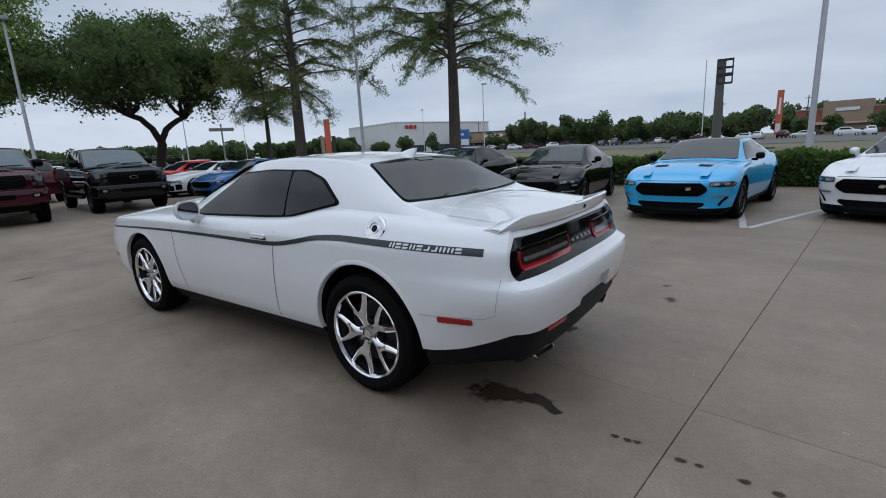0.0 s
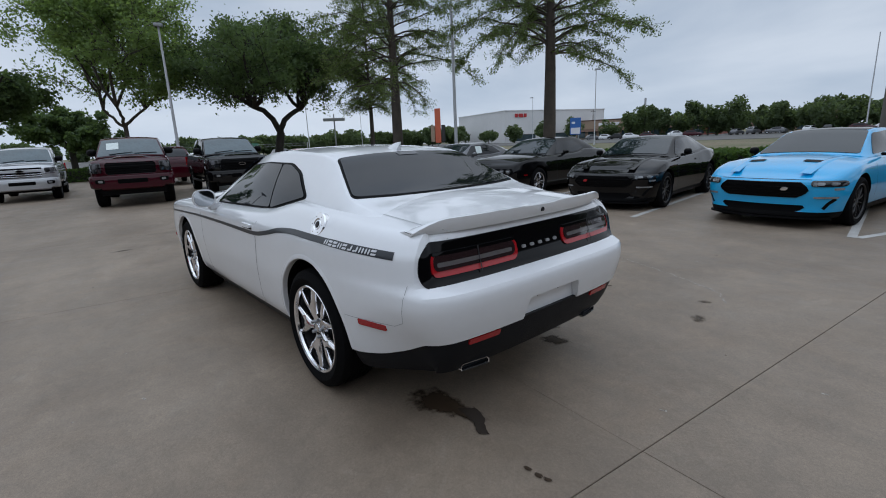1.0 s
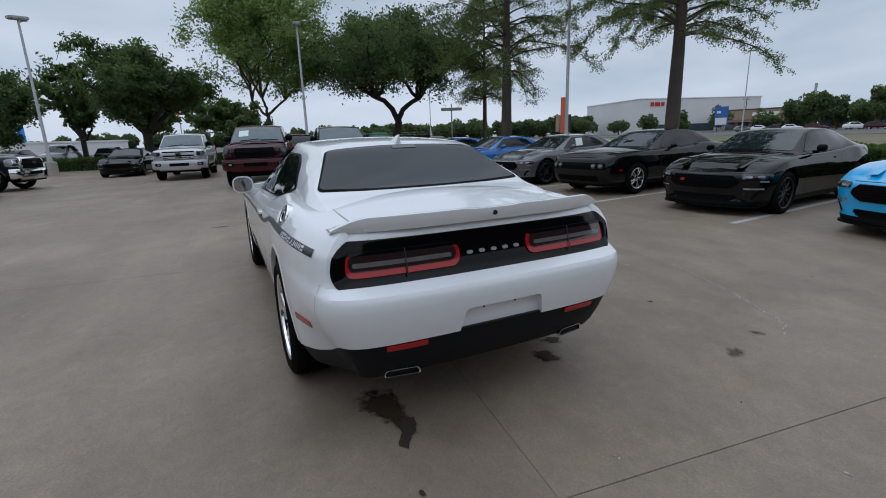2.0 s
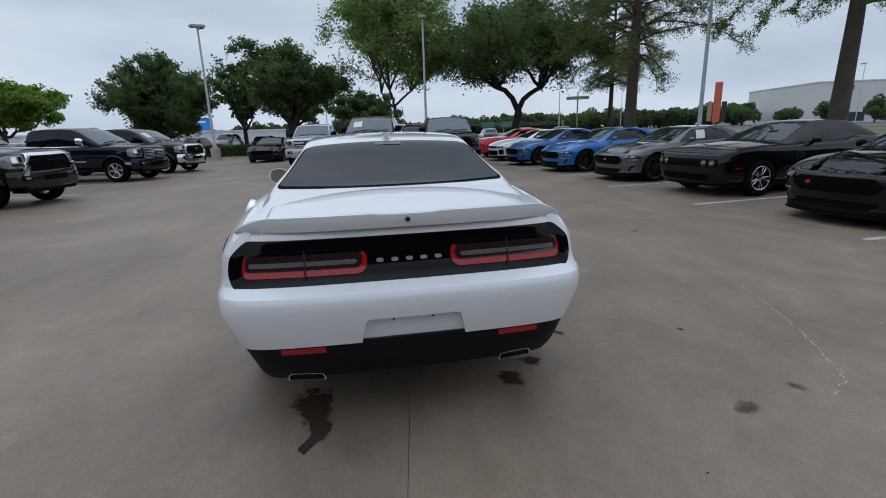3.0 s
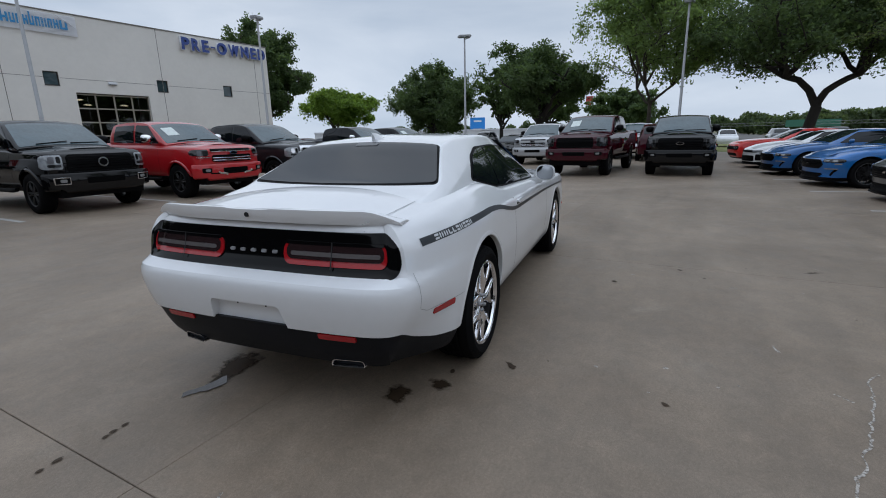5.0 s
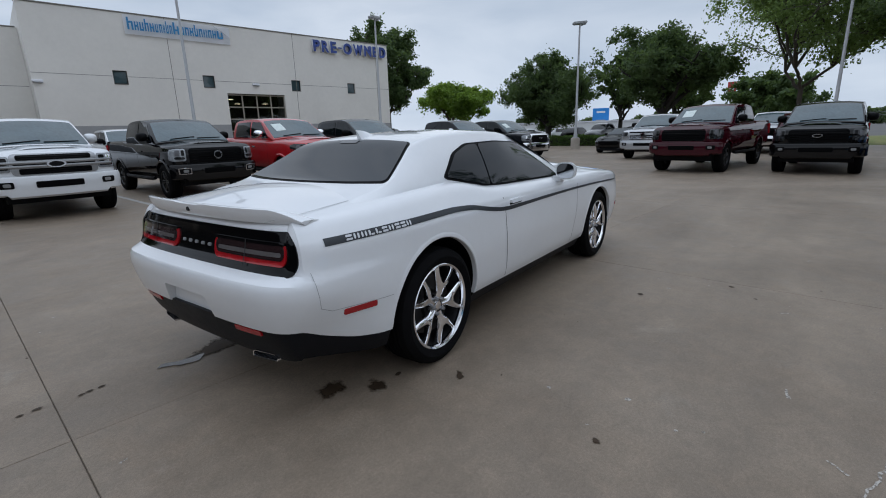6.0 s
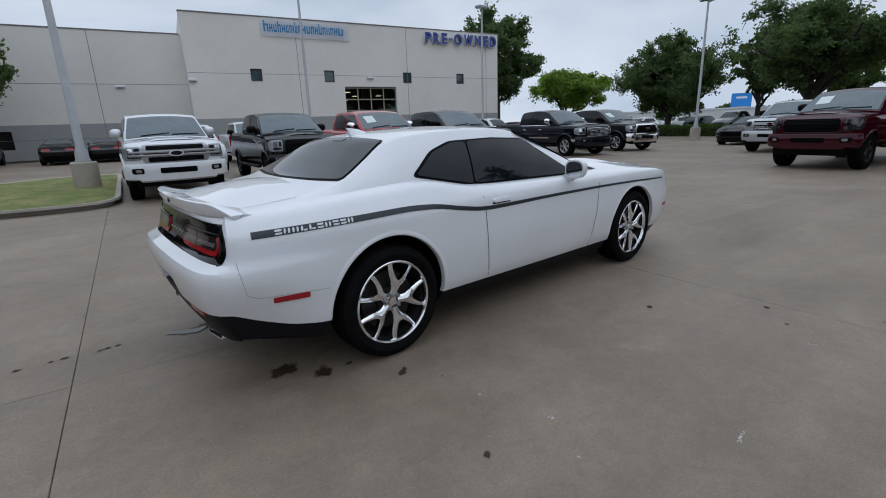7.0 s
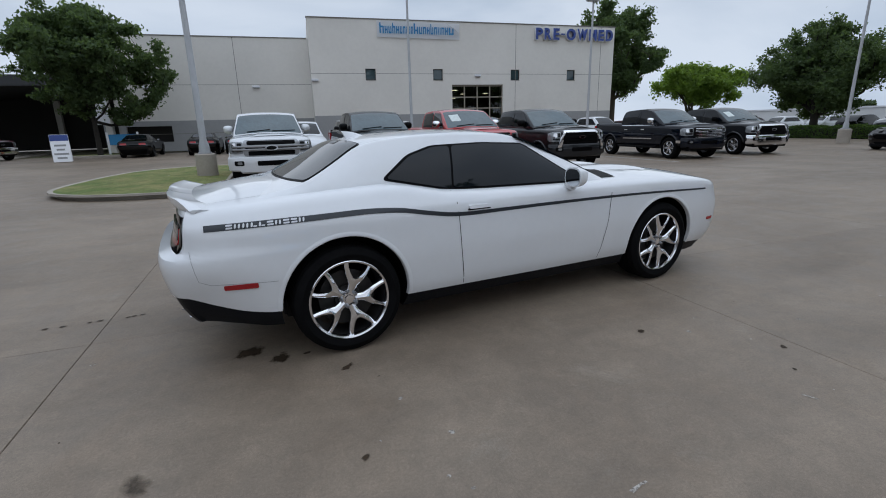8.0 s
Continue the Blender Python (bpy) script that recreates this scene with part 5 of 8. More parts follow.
HCAB = Cabin(HERO, [(-0.66, 1.03), (-0.40, 1.10), (-0.25, 1.128), (-0.12, 1.178), (0.05, 1.265), (0.23, 1.358), (0.42, 1.398), (0.7, 1.420), (1.0, 1.430), (1.3, 1.420), (1.5, 1.394), (1.85, 1.250), (2.36, 1.0)],
             [(-0.66, 0.69), (-0.17, 0.69), (0.05, 0.61), (0.23, 0.55), (0.8, 0.535), (1.2, 0.54), (1.5, 0.53), (1.9, 0.62), (2.36, 0.74)], -0.66, 2.34, 0.025, belt_in=0.055)


def hero_car(m):
    car = thing("coupe", m, "white muscle coupe with a dark side stripe and polished wheels", "car")
    body = part("body", cut_wheels(HERO.hull(ns=150, nz=30), "body", M_WHITE, [(0, 0.372, 0.426, 0.93), (2.946, 0.372, 0.412, 0.93)], plate=True), None, car, "white painted body shell", angle=28)
    low = table([(-1.085, 0.318), (-0.9, 0.315), (-0.7, 0.288), (-0.5, 0.26), (0.4, 0.215), (2.4, 0.20), (3.88, 0.19)])
    up = table([(-1.08, 0.524), (-0.97, 0.518), (-0.80, 0.453), (-0.62, 0.398), (-0.42, 0.376), (0.4, 0.326), (2.4, 0.308), (3.3, 0.308), (3.88, 0.27)])
    part("lower_valance", cut_wheels(HERO.hull(low, up, ns=110, nz=6, off=-0.010, lid=False), "lower_valance", M_VALANCE, [(0, 0.372, 0.430, 0.93), (2.946, 0.372, 0.416, 0.93)]), None, car, "black plastic sills and rear diffuser", angle=28)
    part("cabin", HCAB.hull(), M_WHITE, car, "white roof and pillars", angle=50)
    for flip in (1, -1):
        part("window_trim", HCAB.pane([(0.325, 1.107), (0.82, 1.006), (2.075, 0.976), (1.60, 1.306), (1.2, 1.328), (0.76, 1.320), (0.55, 1.262)], flip, 0.004, 0.05), M_TRIM, car)
        part("quarter_window", HCAB.pane([(0.362, 1.112), (0.80, 1.020), (0.84, 1.018), (0.908, 1.309), (0.770, 1.305), (0.570, 1.251)], flip, 0.010, 0.03), M_GLASS, car, "dark tinted quarter glass")
        part("door_window", HCAB.pane([(0.856, 1.017), (2.035, 0.986), (1.585, 1.293), (1.2, 1.315), (0.925, 1.310)], flip, 0.010, 0.03), M_GLASS, car, "dark tinted door glass")
    part("rear_window_seal", HCAB.screen(-0.19, 0.688, 0.262, 0.524, 0.003, 20, 0.05, 0.085), M_TRIM, car)
    rw = part("rear_window", HCAB.screen(-0.175, 0.672, 0.250, 0.510, 0.008, 20, 0.045, 0.085), M_GLASS, car, "dark tinted rear window")
    wb = bmesh.new()
    bm_grid([[HCAB.roof(x, y, 0.011) for y in (-0.085, 0.0, 0.085)] for x in (0.185, 0.205, 0.225)], wb)
    part("brake_light", wb, M_BRAKELIGHT, rw, "pale high brake light behind the glass")
    part("windshield", HCAB.screen(2.28, 0.70, 1.53, 0.565, 0.008, 16, 0.06), M_GLASS, car)
    # side stripe, its letter-like blocks, panel gaps, lamps
    line = [(-0.80, 0.925), (-0.25, 0.932), (0.12, 0.938), (0.36, 0.925), (0.6, 0.882), (0.80, 0.853), (0.95, 0.847), (1.6, 0.849), (2.247, 0.846), (2.9, 0.836), (3.53, 0.815)]
    fine = []
    f = table(line)
    for i in range(61):
        x = -0.28 + (3.53 + 0.28) * i / 60
        fine.append((x, f(x)))
    for flip in (1, -1):
        stripe = part("side_stripe", HERO.strip(fine, (0.034, 0.014), 0.0025, flip), M_STRIPE, car, "dark charcoal vinyl side stripe")
        part("side_stripe", HERO.strip([(-0.80, 0.922), (-0.28, 0.932)], (0.036, 0.036), 0.0025, flip), M_STRIPE, car)
        for k in range(10):  # plain bars where the lettering runs
            x0, zc, sl = -0.685 + k * 0.0455, 0.9255 + k * 0.0007, 0.004 if flip < 0 else -0.004
            flat = [(0.0, 0.036, 0.003, 0.0125), (0.0, 0.036, -0.0125, -0.003)]
            tall = [(0.0, 0.011, -0.0125, 0.0125), (0.022, 0.033, -0.0125, 0.0125)]
            lone = [(0.0, 0.012, -0.0125, 0.0125), (0.013, 0.034, -0.0125, -0.004)]
            for xa, xb, za, zb in (flat, tall, tall, lone, lone, flat, tall, flat, flat, tall)[k]:
                part("stripe_mark", HERO.inlay("side", x0 + xa, x0 + xb, zc + za, zc + zb, 0.003, 0.0048, flip, 3, 3, sl, thick=0.001), M_STRIPELETTER, car, "pale bar of the side lettering")
        for path in ([(0.815, 1.01), (0.825, 0.85), (0.838, 0.6), (0.868, 0.325)], [(2.31, 0.955), (2.285, 0.80), (2.265, 0.65), (2.19, 0.315)],
                     [(-0.89, 0.80), (-0.86, 0.62), (-0.80, 0.592), (-0.43, 0.575)]):
            part("panel_gap", HERO.strip(path, 0.005 if path[0][0] > 0 else 0.003, 0.0022, flip), M_SEAM if path[0][0] > 0 else M_LINEGREY, car)
        part("side_marker", HERO.inlay("side", -0.735, -0.545, 0.548, 0.580, 0.006, 0.006, flip, 10, 4), M_REDLENS, car, "red rear side marker")
        part("side_marker", HERO.inlay("side", 3.60, 3.70, 0.50, 0.53, 0.006, 0.006, flip, 6, 3), M_REDLENS, car, "red front side marker")
        hb = HERO.inlay("side", 0.905, 1.085, 0.880, 0.906, 0.010, 0.020, flip, 8, 4, thick=0.02)
        part("door_handle", hb, M_WHITE, car)
        # black strip laid below the handle as the shade of its recess
        part("door_handle_recess", HERO.inlay("side", 0.90, 1.09, 0.868, 0.882, 0.006, 0.003, flip, 8, 3), M_SEAM, car)
        mo = mirror_parts(car, 1.83, flip * 0.895, 1.045, flip, M_WHITE, 0.98)
        # lip round each wheel opening
        for cx, r in ((0.0, 0.431), (2.946, 0.417)):
            lb, rows = bmesh.new(), []
            for i in range(41):
                a = radians((-7 + 186 * i / 40) if cx == 0 else (-9 + 198 * i / 40))
                c, s = math.cos(a), math.sin(a)
                row = []
                for rr, o in ((r - 0.010, -0.030), (r - 0.008, -0.002), (r - 0.003, 0.003), (r + 0.008, 0.0035), (r + 0.018, 0.0015), (r + 0.026, -0.001)):
                    x, z = cx + rr * c, 0.372 + rr * s
                    row.append(HERO.point(HERO.by_x(x), max(z, 0.30), flip, o))
                rows.append(row)
            bm_grid(rows, lb)
            part("arch_lip", lb, M_WHITE, car)
    # fuel cap on the near rear quarter
    fc = HERO.point(HERO.by_x(-0.105), 1.0, 1)
    fb = bm_lathe([(0.001, 0.012), (0.026, 0.012), (0.030, 0.008), (0.032, 0.008), (0.036, 0.014), (0.066, 0.012), (0.072, 0.005), (0.074, -0.02)], 32)
    cap = part("fuel_cap", fb, M_CHROME, car, "round polished fuel filler cap")
    cap.matrix_basis = Matrix.Translation(fc) @ Euler((radians(24), 0, radians(4))).to_matrix().to_4x4()
    cb = bm_lathe([(0.001, 0.0155), (0.017, 0.0145), (0.020, 0.012), (0.020, 0.0)], 24)
    part("cap_centre", cb, M_GLOSSBLACK, cap)
    for k in range(6):
        a = math.pi / 3 * k
        part("cap_bolt", bm_lathe([(0.001, 0.0145), (0.003, 0.014), (0.004, 0.006)], 8, at=(0.05 * math.cos(a), 0, 0.05 * math.sin(a))), M_GREYALLOY, cap)
    # rear end
    tail_run = HERO.by_y(0.848, "rear") * HERO.length
    pan = part("tail_panel", HERO.inlay("arc", -tail_run, tail_run, 0.780, 0.978, 0.085, 0.006, 1, 78, 16, thick=0.02), M_GLOSSBLACK, car, "gloss black tail lamp panel")
    for sg in (1, -1):
        a0, a1 = sorted((sg * 0.192, sg * 0.785))
        lamp = part("tail_lamp", HERO.inlay("rear", a0, a1, 0.822, 0.930, 0.045, 0.014, 1, 30, 10), M_REDLENS, car, "red racetrack tail lamp")
        b0, b1 = sorted((sg * 0.212, sg * 0.766))
        part("lamp_centre", HERO.inlay("rear", b0, b1, 0.849, 0.921, 0.034, 0.018, 1, 26, 8), M_DARKLENS, lamp, "smoked lamp centre")
        part("lamp_bar", HERO.inlay("rear", b0 + 0.025, b1 - 0.025, 0.866, 0.886, 0.009, 0.0195, 1, 26, 4), M_DIMLENS, lamp, "pale lamp bar")
        part("lamp_visor", HERO.inlay("rear", b0 - 0.004, b1 + 0.004, 0.917, 0.932, 0.007, 0.0185, 1, 26, 4), M_GLOSSBLACK, lamp, "dark upper edge of the lamp")
        part("lamp_split", HERO.strip([(sg * 0.468, 0.812), (sg * 0.468, 0.933)], 0.007, 0.0205, end="rear"), M_SEAM, lamp)
        part("reflector", HERO.inlay("rear", *sorted((sg * 0.40, sg * 0.60)), 0.478, 0.508, 0.006, 0.0, 1, 10, 4), M_REDLENS, car, "red lower reflector")
    for k in range(5):
        y = 0.134 - k * 0.067
        part("badge_mark", HERO.inlay("rear", y - 0.016, y + 0.016, 0.863, 0.879, 0.006, 0.011, 1, 5, 3), M_SILVERMARK, car, "chrome badge block")
    for y in (-0.09, 0.09):
        part("plate_screw", bm_lathe([(0.001, 0.0), (0.005, 0.002), (0.006, 0.006)], 8, "x", at=(-1.024, y, 0.603)), M_SEAM, car)
    for sg in (1, -1):
        rb = bmesh.new()
        ys = (sg * 0.415, sg * 0.595)
        ring = rounded([(min(ys), 0.299), (max(ys), 0.299), (max(ys) - 0.01, 0.335), (min(ys) + 0.01, 0.335)], 0.016)
        inner = rounded([(min(ys) + 0.006, 0.304), (max(ys) - 0.006, 0.304), (max(ys) - 0.015, 0.331), (min(ys) + 0.015, 0.331)], 0.013)
        xo = HERO.point(HERO.by_y(0.5, "rear"), 0.315).x - 0.018
        tilt = 0.09 * sg
        rows = []
        for pts, dx in ((ring, 0.10), (ring, 0.0), (inner, 0.002), (inner, 0.10)):
            rows.append([Vector((xo + dx + 0.16 * (abs(y) - 0.5), y, z + 0.014)) for y, z in pts])
        bm_grid(rows, rb, close=True)
        ex = part("exhaust_tip", rb, M_CHROME, car, "polished oblong exhaust tip")
        eb = bmesh.new()
        bm_prism([Vector((xo + 0.06, y, z + 0.014)) for y, z in inner], (0.01, 0, 0), eb)
        part("exhaust_bore", eb, M_SEAM, ex)
    # boot spoiler
    sp, rows = bmesh.new(), []
    for i in range(41):
        y = -0.765 + 1.53 * i / 40
        q = abs(y) / 0.765
        end = max(0.0, (q - 0.80) / 0.20)
        lift = 0.050 * (1 - end ** 1.6)
        if q < 0.20:
            lift -= 0.006 * (1 - (q / 0.20) ** 4)
        bx = -0.985 + 0.135 * q ** 3.2
        base = 1.028 - 0.012 * q ** 3
        fr = bx + 0.20 - 0.10 * end
        sec = [(fr, base + 0.004), (fr - 0.05, base + 0.010 + lift * 0.18), (bx + 0.07, base + lift * 0.62 + 0.008), (bx + 0.016, base + lift + 0.010), (bx, base + lift + 0.006),
               (bx + 0.003, base + lift * 0.5), (bx + 0.024, base - 0.012), (bx + 0.06, base - 0.02), (fr - 0.03, base - 0.02)]
        rows.append([Vector((x, y, z)) for x, z in sec])
    bm_grid(rows, sp, close=True)
    sp.verts.ensure_lookup_table()
    sp.faces.new([sp.verts[i] for i in range(9)])
    sp.faces.new([sp.verts[len(sp.verts) - 9 + i] for i in range(9)][::-1])
    bmesh.ops.recalc_face_normals(sp, faces=sp.faces)
    spo = part("spoiler", sp, M_WHITE, car, "white boot lid spoiler", angle=40)
    part("boot_lock", bm_lathe([(0.001, 0.0), (0.011, -0.002), (0.013, 0.012)], 16, "x", at=(-0.986, 0, 1.052)), M_SEAM, spo)
    for sg in (1, -1):
        bb = bmesh.new()
        pts = [(-0.952, 0.625), (-0.80, 0.645), (-0.60, 0.655), (-0.40, 0.66)]
        rws = []
        for x, y in pts:
            s = HERO.by_x(x)
            rws.append([Vector((x, sg * (y + d), hood_z(HERO, x, y + d) + 0.0012)) for d in (-0.0025, 0.0025)])
        bm_grid(rws, bb)
        part("panel_gap", bb, M_LINEGREY, car)
        part("panel_gap", HERO.strip([(sg * 0.63, 0.982), (sg * 0.632, 1.018)], 0.003, 0.002, end="rear"), M_LINEGREY, car)
    # roof fin, hood scoops, front
    fb = bmesh.new()
    rows = []
    for i in range(9):
        u = i / 8
        x, h, w = 0.30 + 0.16 * u, 0.062 * (1 - u) ** 0.7 + 0.003, 0.030 * math.sin(math.pi * min(1, u * 0.8 + 0.2)) + 0.004
        z0 = HCAB.C(x) - 0.004
        rows.append([Vector((x, -w, z0)), Vector((x - 0.02, -w * 0.3, z0 + h * 0.7)), Vector((x - 0.035, 0, z0 + h)), Vector((x - 0.02, w * 0.3, z0 + h * 0.7)), Vector((x, w, z0))])
    bm_grid(rows, fb)
    fb.verts.ensure_lookup_table()
    fb.faces.new([fb.verts[i] for i in range(5)])
    bmesh.ops.recalc_face_normals(fb, faces=fb.faces)
    part("antenna_fin", fb, M_WHITE, car)
    for sg in (1, -1):
        hb, rows = bmesh.new(), []
        for i in range(13):
            u = i / 12
            x = 2.45 + 0.85 * u
            hgt = 0.030 * math.sin(math.pi * u) ** 0.6
            rows.append([Vector((x, sg * (0.16 + 0.30 * k / 8), hood_z(HERO, x, 0.16 + 0.30 * k / 8) - 0.004 + hgt * math.sin(math.pi * k / 8) ** 0.7)) for k in range(9)])
        bm_grid(rows, hb)
        bmesh.ops.recalc_face_normals(hb, faces=hb.faces)
        part("hood_scoop", hb, M_WHITE, car)
    part("cowl", cowl_bm(HERO, 2.20, 2.60, 0.74), M_TRIM, car, "black wiper cowl")
    part("grille", HERO.inlay("front", -0.62, 0.62, 0.60, 0.735, 0.05, 0.006, 1, 40, 8), M_MESH, car)
    for sg in (1, -1):
        for y in (0.46, 0.62):
            part("headlight", HERO.inlay("front", *sorted((sg * (y - 0.06), sg * (y + 0.06))), 0.612, 0.724, 0.055, 0.012, 1, 12, 8), M_HEADLENS, car)
    part("lower_intake", HERO.inlay("front", -0.55, 0.55, 0.34, 0.45, 0.03, 0.004, 1, 30, 6), M_MESH, car)
    for x, R in ((0.0, 0), (2.946, 0)):
        for sg, turn, more in ((1, 19, 13), (-1, 54, 2.7)):
            add_wheel(car, x, sg * 0.80, "chrome_y", 0.364, 0.262, 0.25, turn + more * x)
    ub = bm_box(-0.38, 3.4, -0.60, 0.60, 0.20, 0.34, 0.02)
    part("underbody", ub, M_SEAM, car)
    return car


def hood_z(sh, x, y):
    s = sh.by_x(x)
    e = sh.point(s, sh.top(x))
    t = min(1.0, abs(y) / max(e.y, 1e-4))
    return e.z + (sh.crown(x) - e.z) * (1 - t ** 2.2)


def cowl_bm(sh, x0, x1, w):
    bm = bmesh.new()
    rows = [[Vector((x - 0.10 * (abs(y) / w) ** 2, y, hood_z(sh, x - 0.10 * (abs(y) / w) ** 2, y) + 0.004)) for y in [-w + 2 * w * k / 16 for k in range(17)]] for x in (x0, (x0 + x1) / 2, x1)]
    return bm_grid(rows, bm)


hero_car(pose(-2.186, 2.859, 0.0, 0, 0, 186.74))


# ---- parked coupes ----
PONY = Shell(
    [(-1.13, 0), (-1.12, 0.35), (-1.07, 0.62), (-0.96, 0.78), (-0.72, 0.87), (-0.35, 0.93), (0.0, 0.955), (0.5, 0.935), (1.2, 0.915), (2.0, 0.92), (2.5, 0.945),
     (2.75, 0.955), (3.0, 0.945), (3.22, 0.905), (3.38, 0.81), (3.48, 0.64), (3.54, 0.38), (3.57, 0.15), (3.575, 0)],
    side=[(0.15, 0.12), (0.25, 0.06), (0.4, 0.02), (0.55, 0.0), (0.7, 0.006), (0.8, 0.02), (0.9, 0.05), (1.0, 0.09)],
    rear=[(0.2, 0.12), (0.4, 0.03), (0.6, 0.0), (0.75, 0.03), (0.9, 0.07), (1.0, 0.09)],
    front=[(0.12, 0.06), (0.18, 0.0), (0.3, 0.03), (0.45, 0.012), (0.58, 0.0), (0.65, 0.008), (0.69, 0.035), (0.73, 0.10), (0.80, 0.21)],
    bottom=[(-1.13, 0.28), (-0.5, 0.22), (0, 0.2), (2.6, 0.18), (3.2, 0.17), (3.58, 0.17)],
    top=[(-1.13, 0.98), (-0.6, 1.0), (0, 1.0), (0.6, 0.965), (1.4, 0.94), (2.1, 0.925), (2.7, 0.885), (3.1, 0.81), (3.4, 0.735), (3.575, 0.70)],
    crown=[(-1.13, 0.99), (-0.6, 1.04), (0, 1.05), (1.8, 1.0), (2.1, 0.985), (2.6, 0.955), (3.1, 0.87), (3.4, 0.775), (3.575, 0.70)], edge=0.06)
PCAB = Cabin(PONY, [(-0.78, 1.01), (-0.55, 1.07), (0.0, 1.24), (0.4, 1.325), (0.8, 1.365), (1.15, 1.365), (1.4, 1.335), (1.75, 1.19), (2.22, 0.97)],
             [(-0.78, 0.62), (-0.4, 0.58), (0.3, 0.55), (0.9, 0.57), (1.4, 0.58), (1.8, 0.64), (2.22, 0.72)], -0.78, 2.2)
WEDGE = Shell(
    [(-1.05, 0), (-1.04, 0.4), (-0.98, 0.68), (-0.85, 0.83), (-0.5, 0.92), (0.0, 0.96), (0.5, 0.93), (1.2, 0.92), (2.0, 0.925), (2.5, 0.945),
     (2.81, 0.95), (3.1, 0.93), (3.35, 0.85), (3.55, 0.66), (3.66, 0.35), (3.69, 0)],
    side=[(0.15, 0.12), (0.25, 0.06), (0.4, 0.02), (0.55, 0.0), (0.7, 0.004), (0.8, 0.015), (0.9, 0.04), (1.0, 0.09)],
    rear=[(0.2, 0.12), (0.4, 0.03), (0.6, 0.0), (0.75, 0.03), (0.9, 0.07), (1.0, 0.09)],
    front=[(0.12, 0.05), (0.2, 0.0), (0.35, 0.0), (0.5, 0.01), (0.62, 0.02), (0.70, 0.06), (0.8, 0.16)],
    bottom=[(-1.05, 0.28), (0, 0.2), (2.6, 0.18), (3.7, 0.17)],
    top=[(-1.05, 0.98), (-0.5, 1.02), (0, 1.04), (0.6, 1.0), (1.4, 0.98), (2.1, 0.96), (2.7, 0.90), (3.2, 0.82), (3.5, 0.755), (3.69, 0.70)],
    crown=[(-1.05, 0.99), (-0.5, 1.05), (0, 1.07), (1.8, 1.02), (2.1, 1.0), (2.6, 0.96), (3.2, 0.87), (3.5, 0.79), (3.69, 0.70)], edge=0.06)
CCAB = Cabin(WEDGE, [(-0.7, 1.03), (-0.45, 1.09), (0.0, 1.22), (0.4, 1.31), (0.8, 1.345), (1.15, 1.345), (1.4, 1.315), (1.75, 1.19), (2.2, 0.985)],
             [(-0.7, 0.62), (-0.4, 0.58), (0.3, 0.55), (0.9, 0.56), (1.4, 0.57), (1.8, 0.64), (2.2, 0.72)], -0.7, 2.18)


def at_wheel(fx, fy, heading, wb, half=0.9):
    """The pose of a car whose front left tyre stands at (fx, fy)."""
    h = radians(heading)
    c, s = math.cos(h), math.sin(h)
    return pose(fx - (wb * c - half * s), fy - (wb * s + half * c), 0, 0, 0, heading)


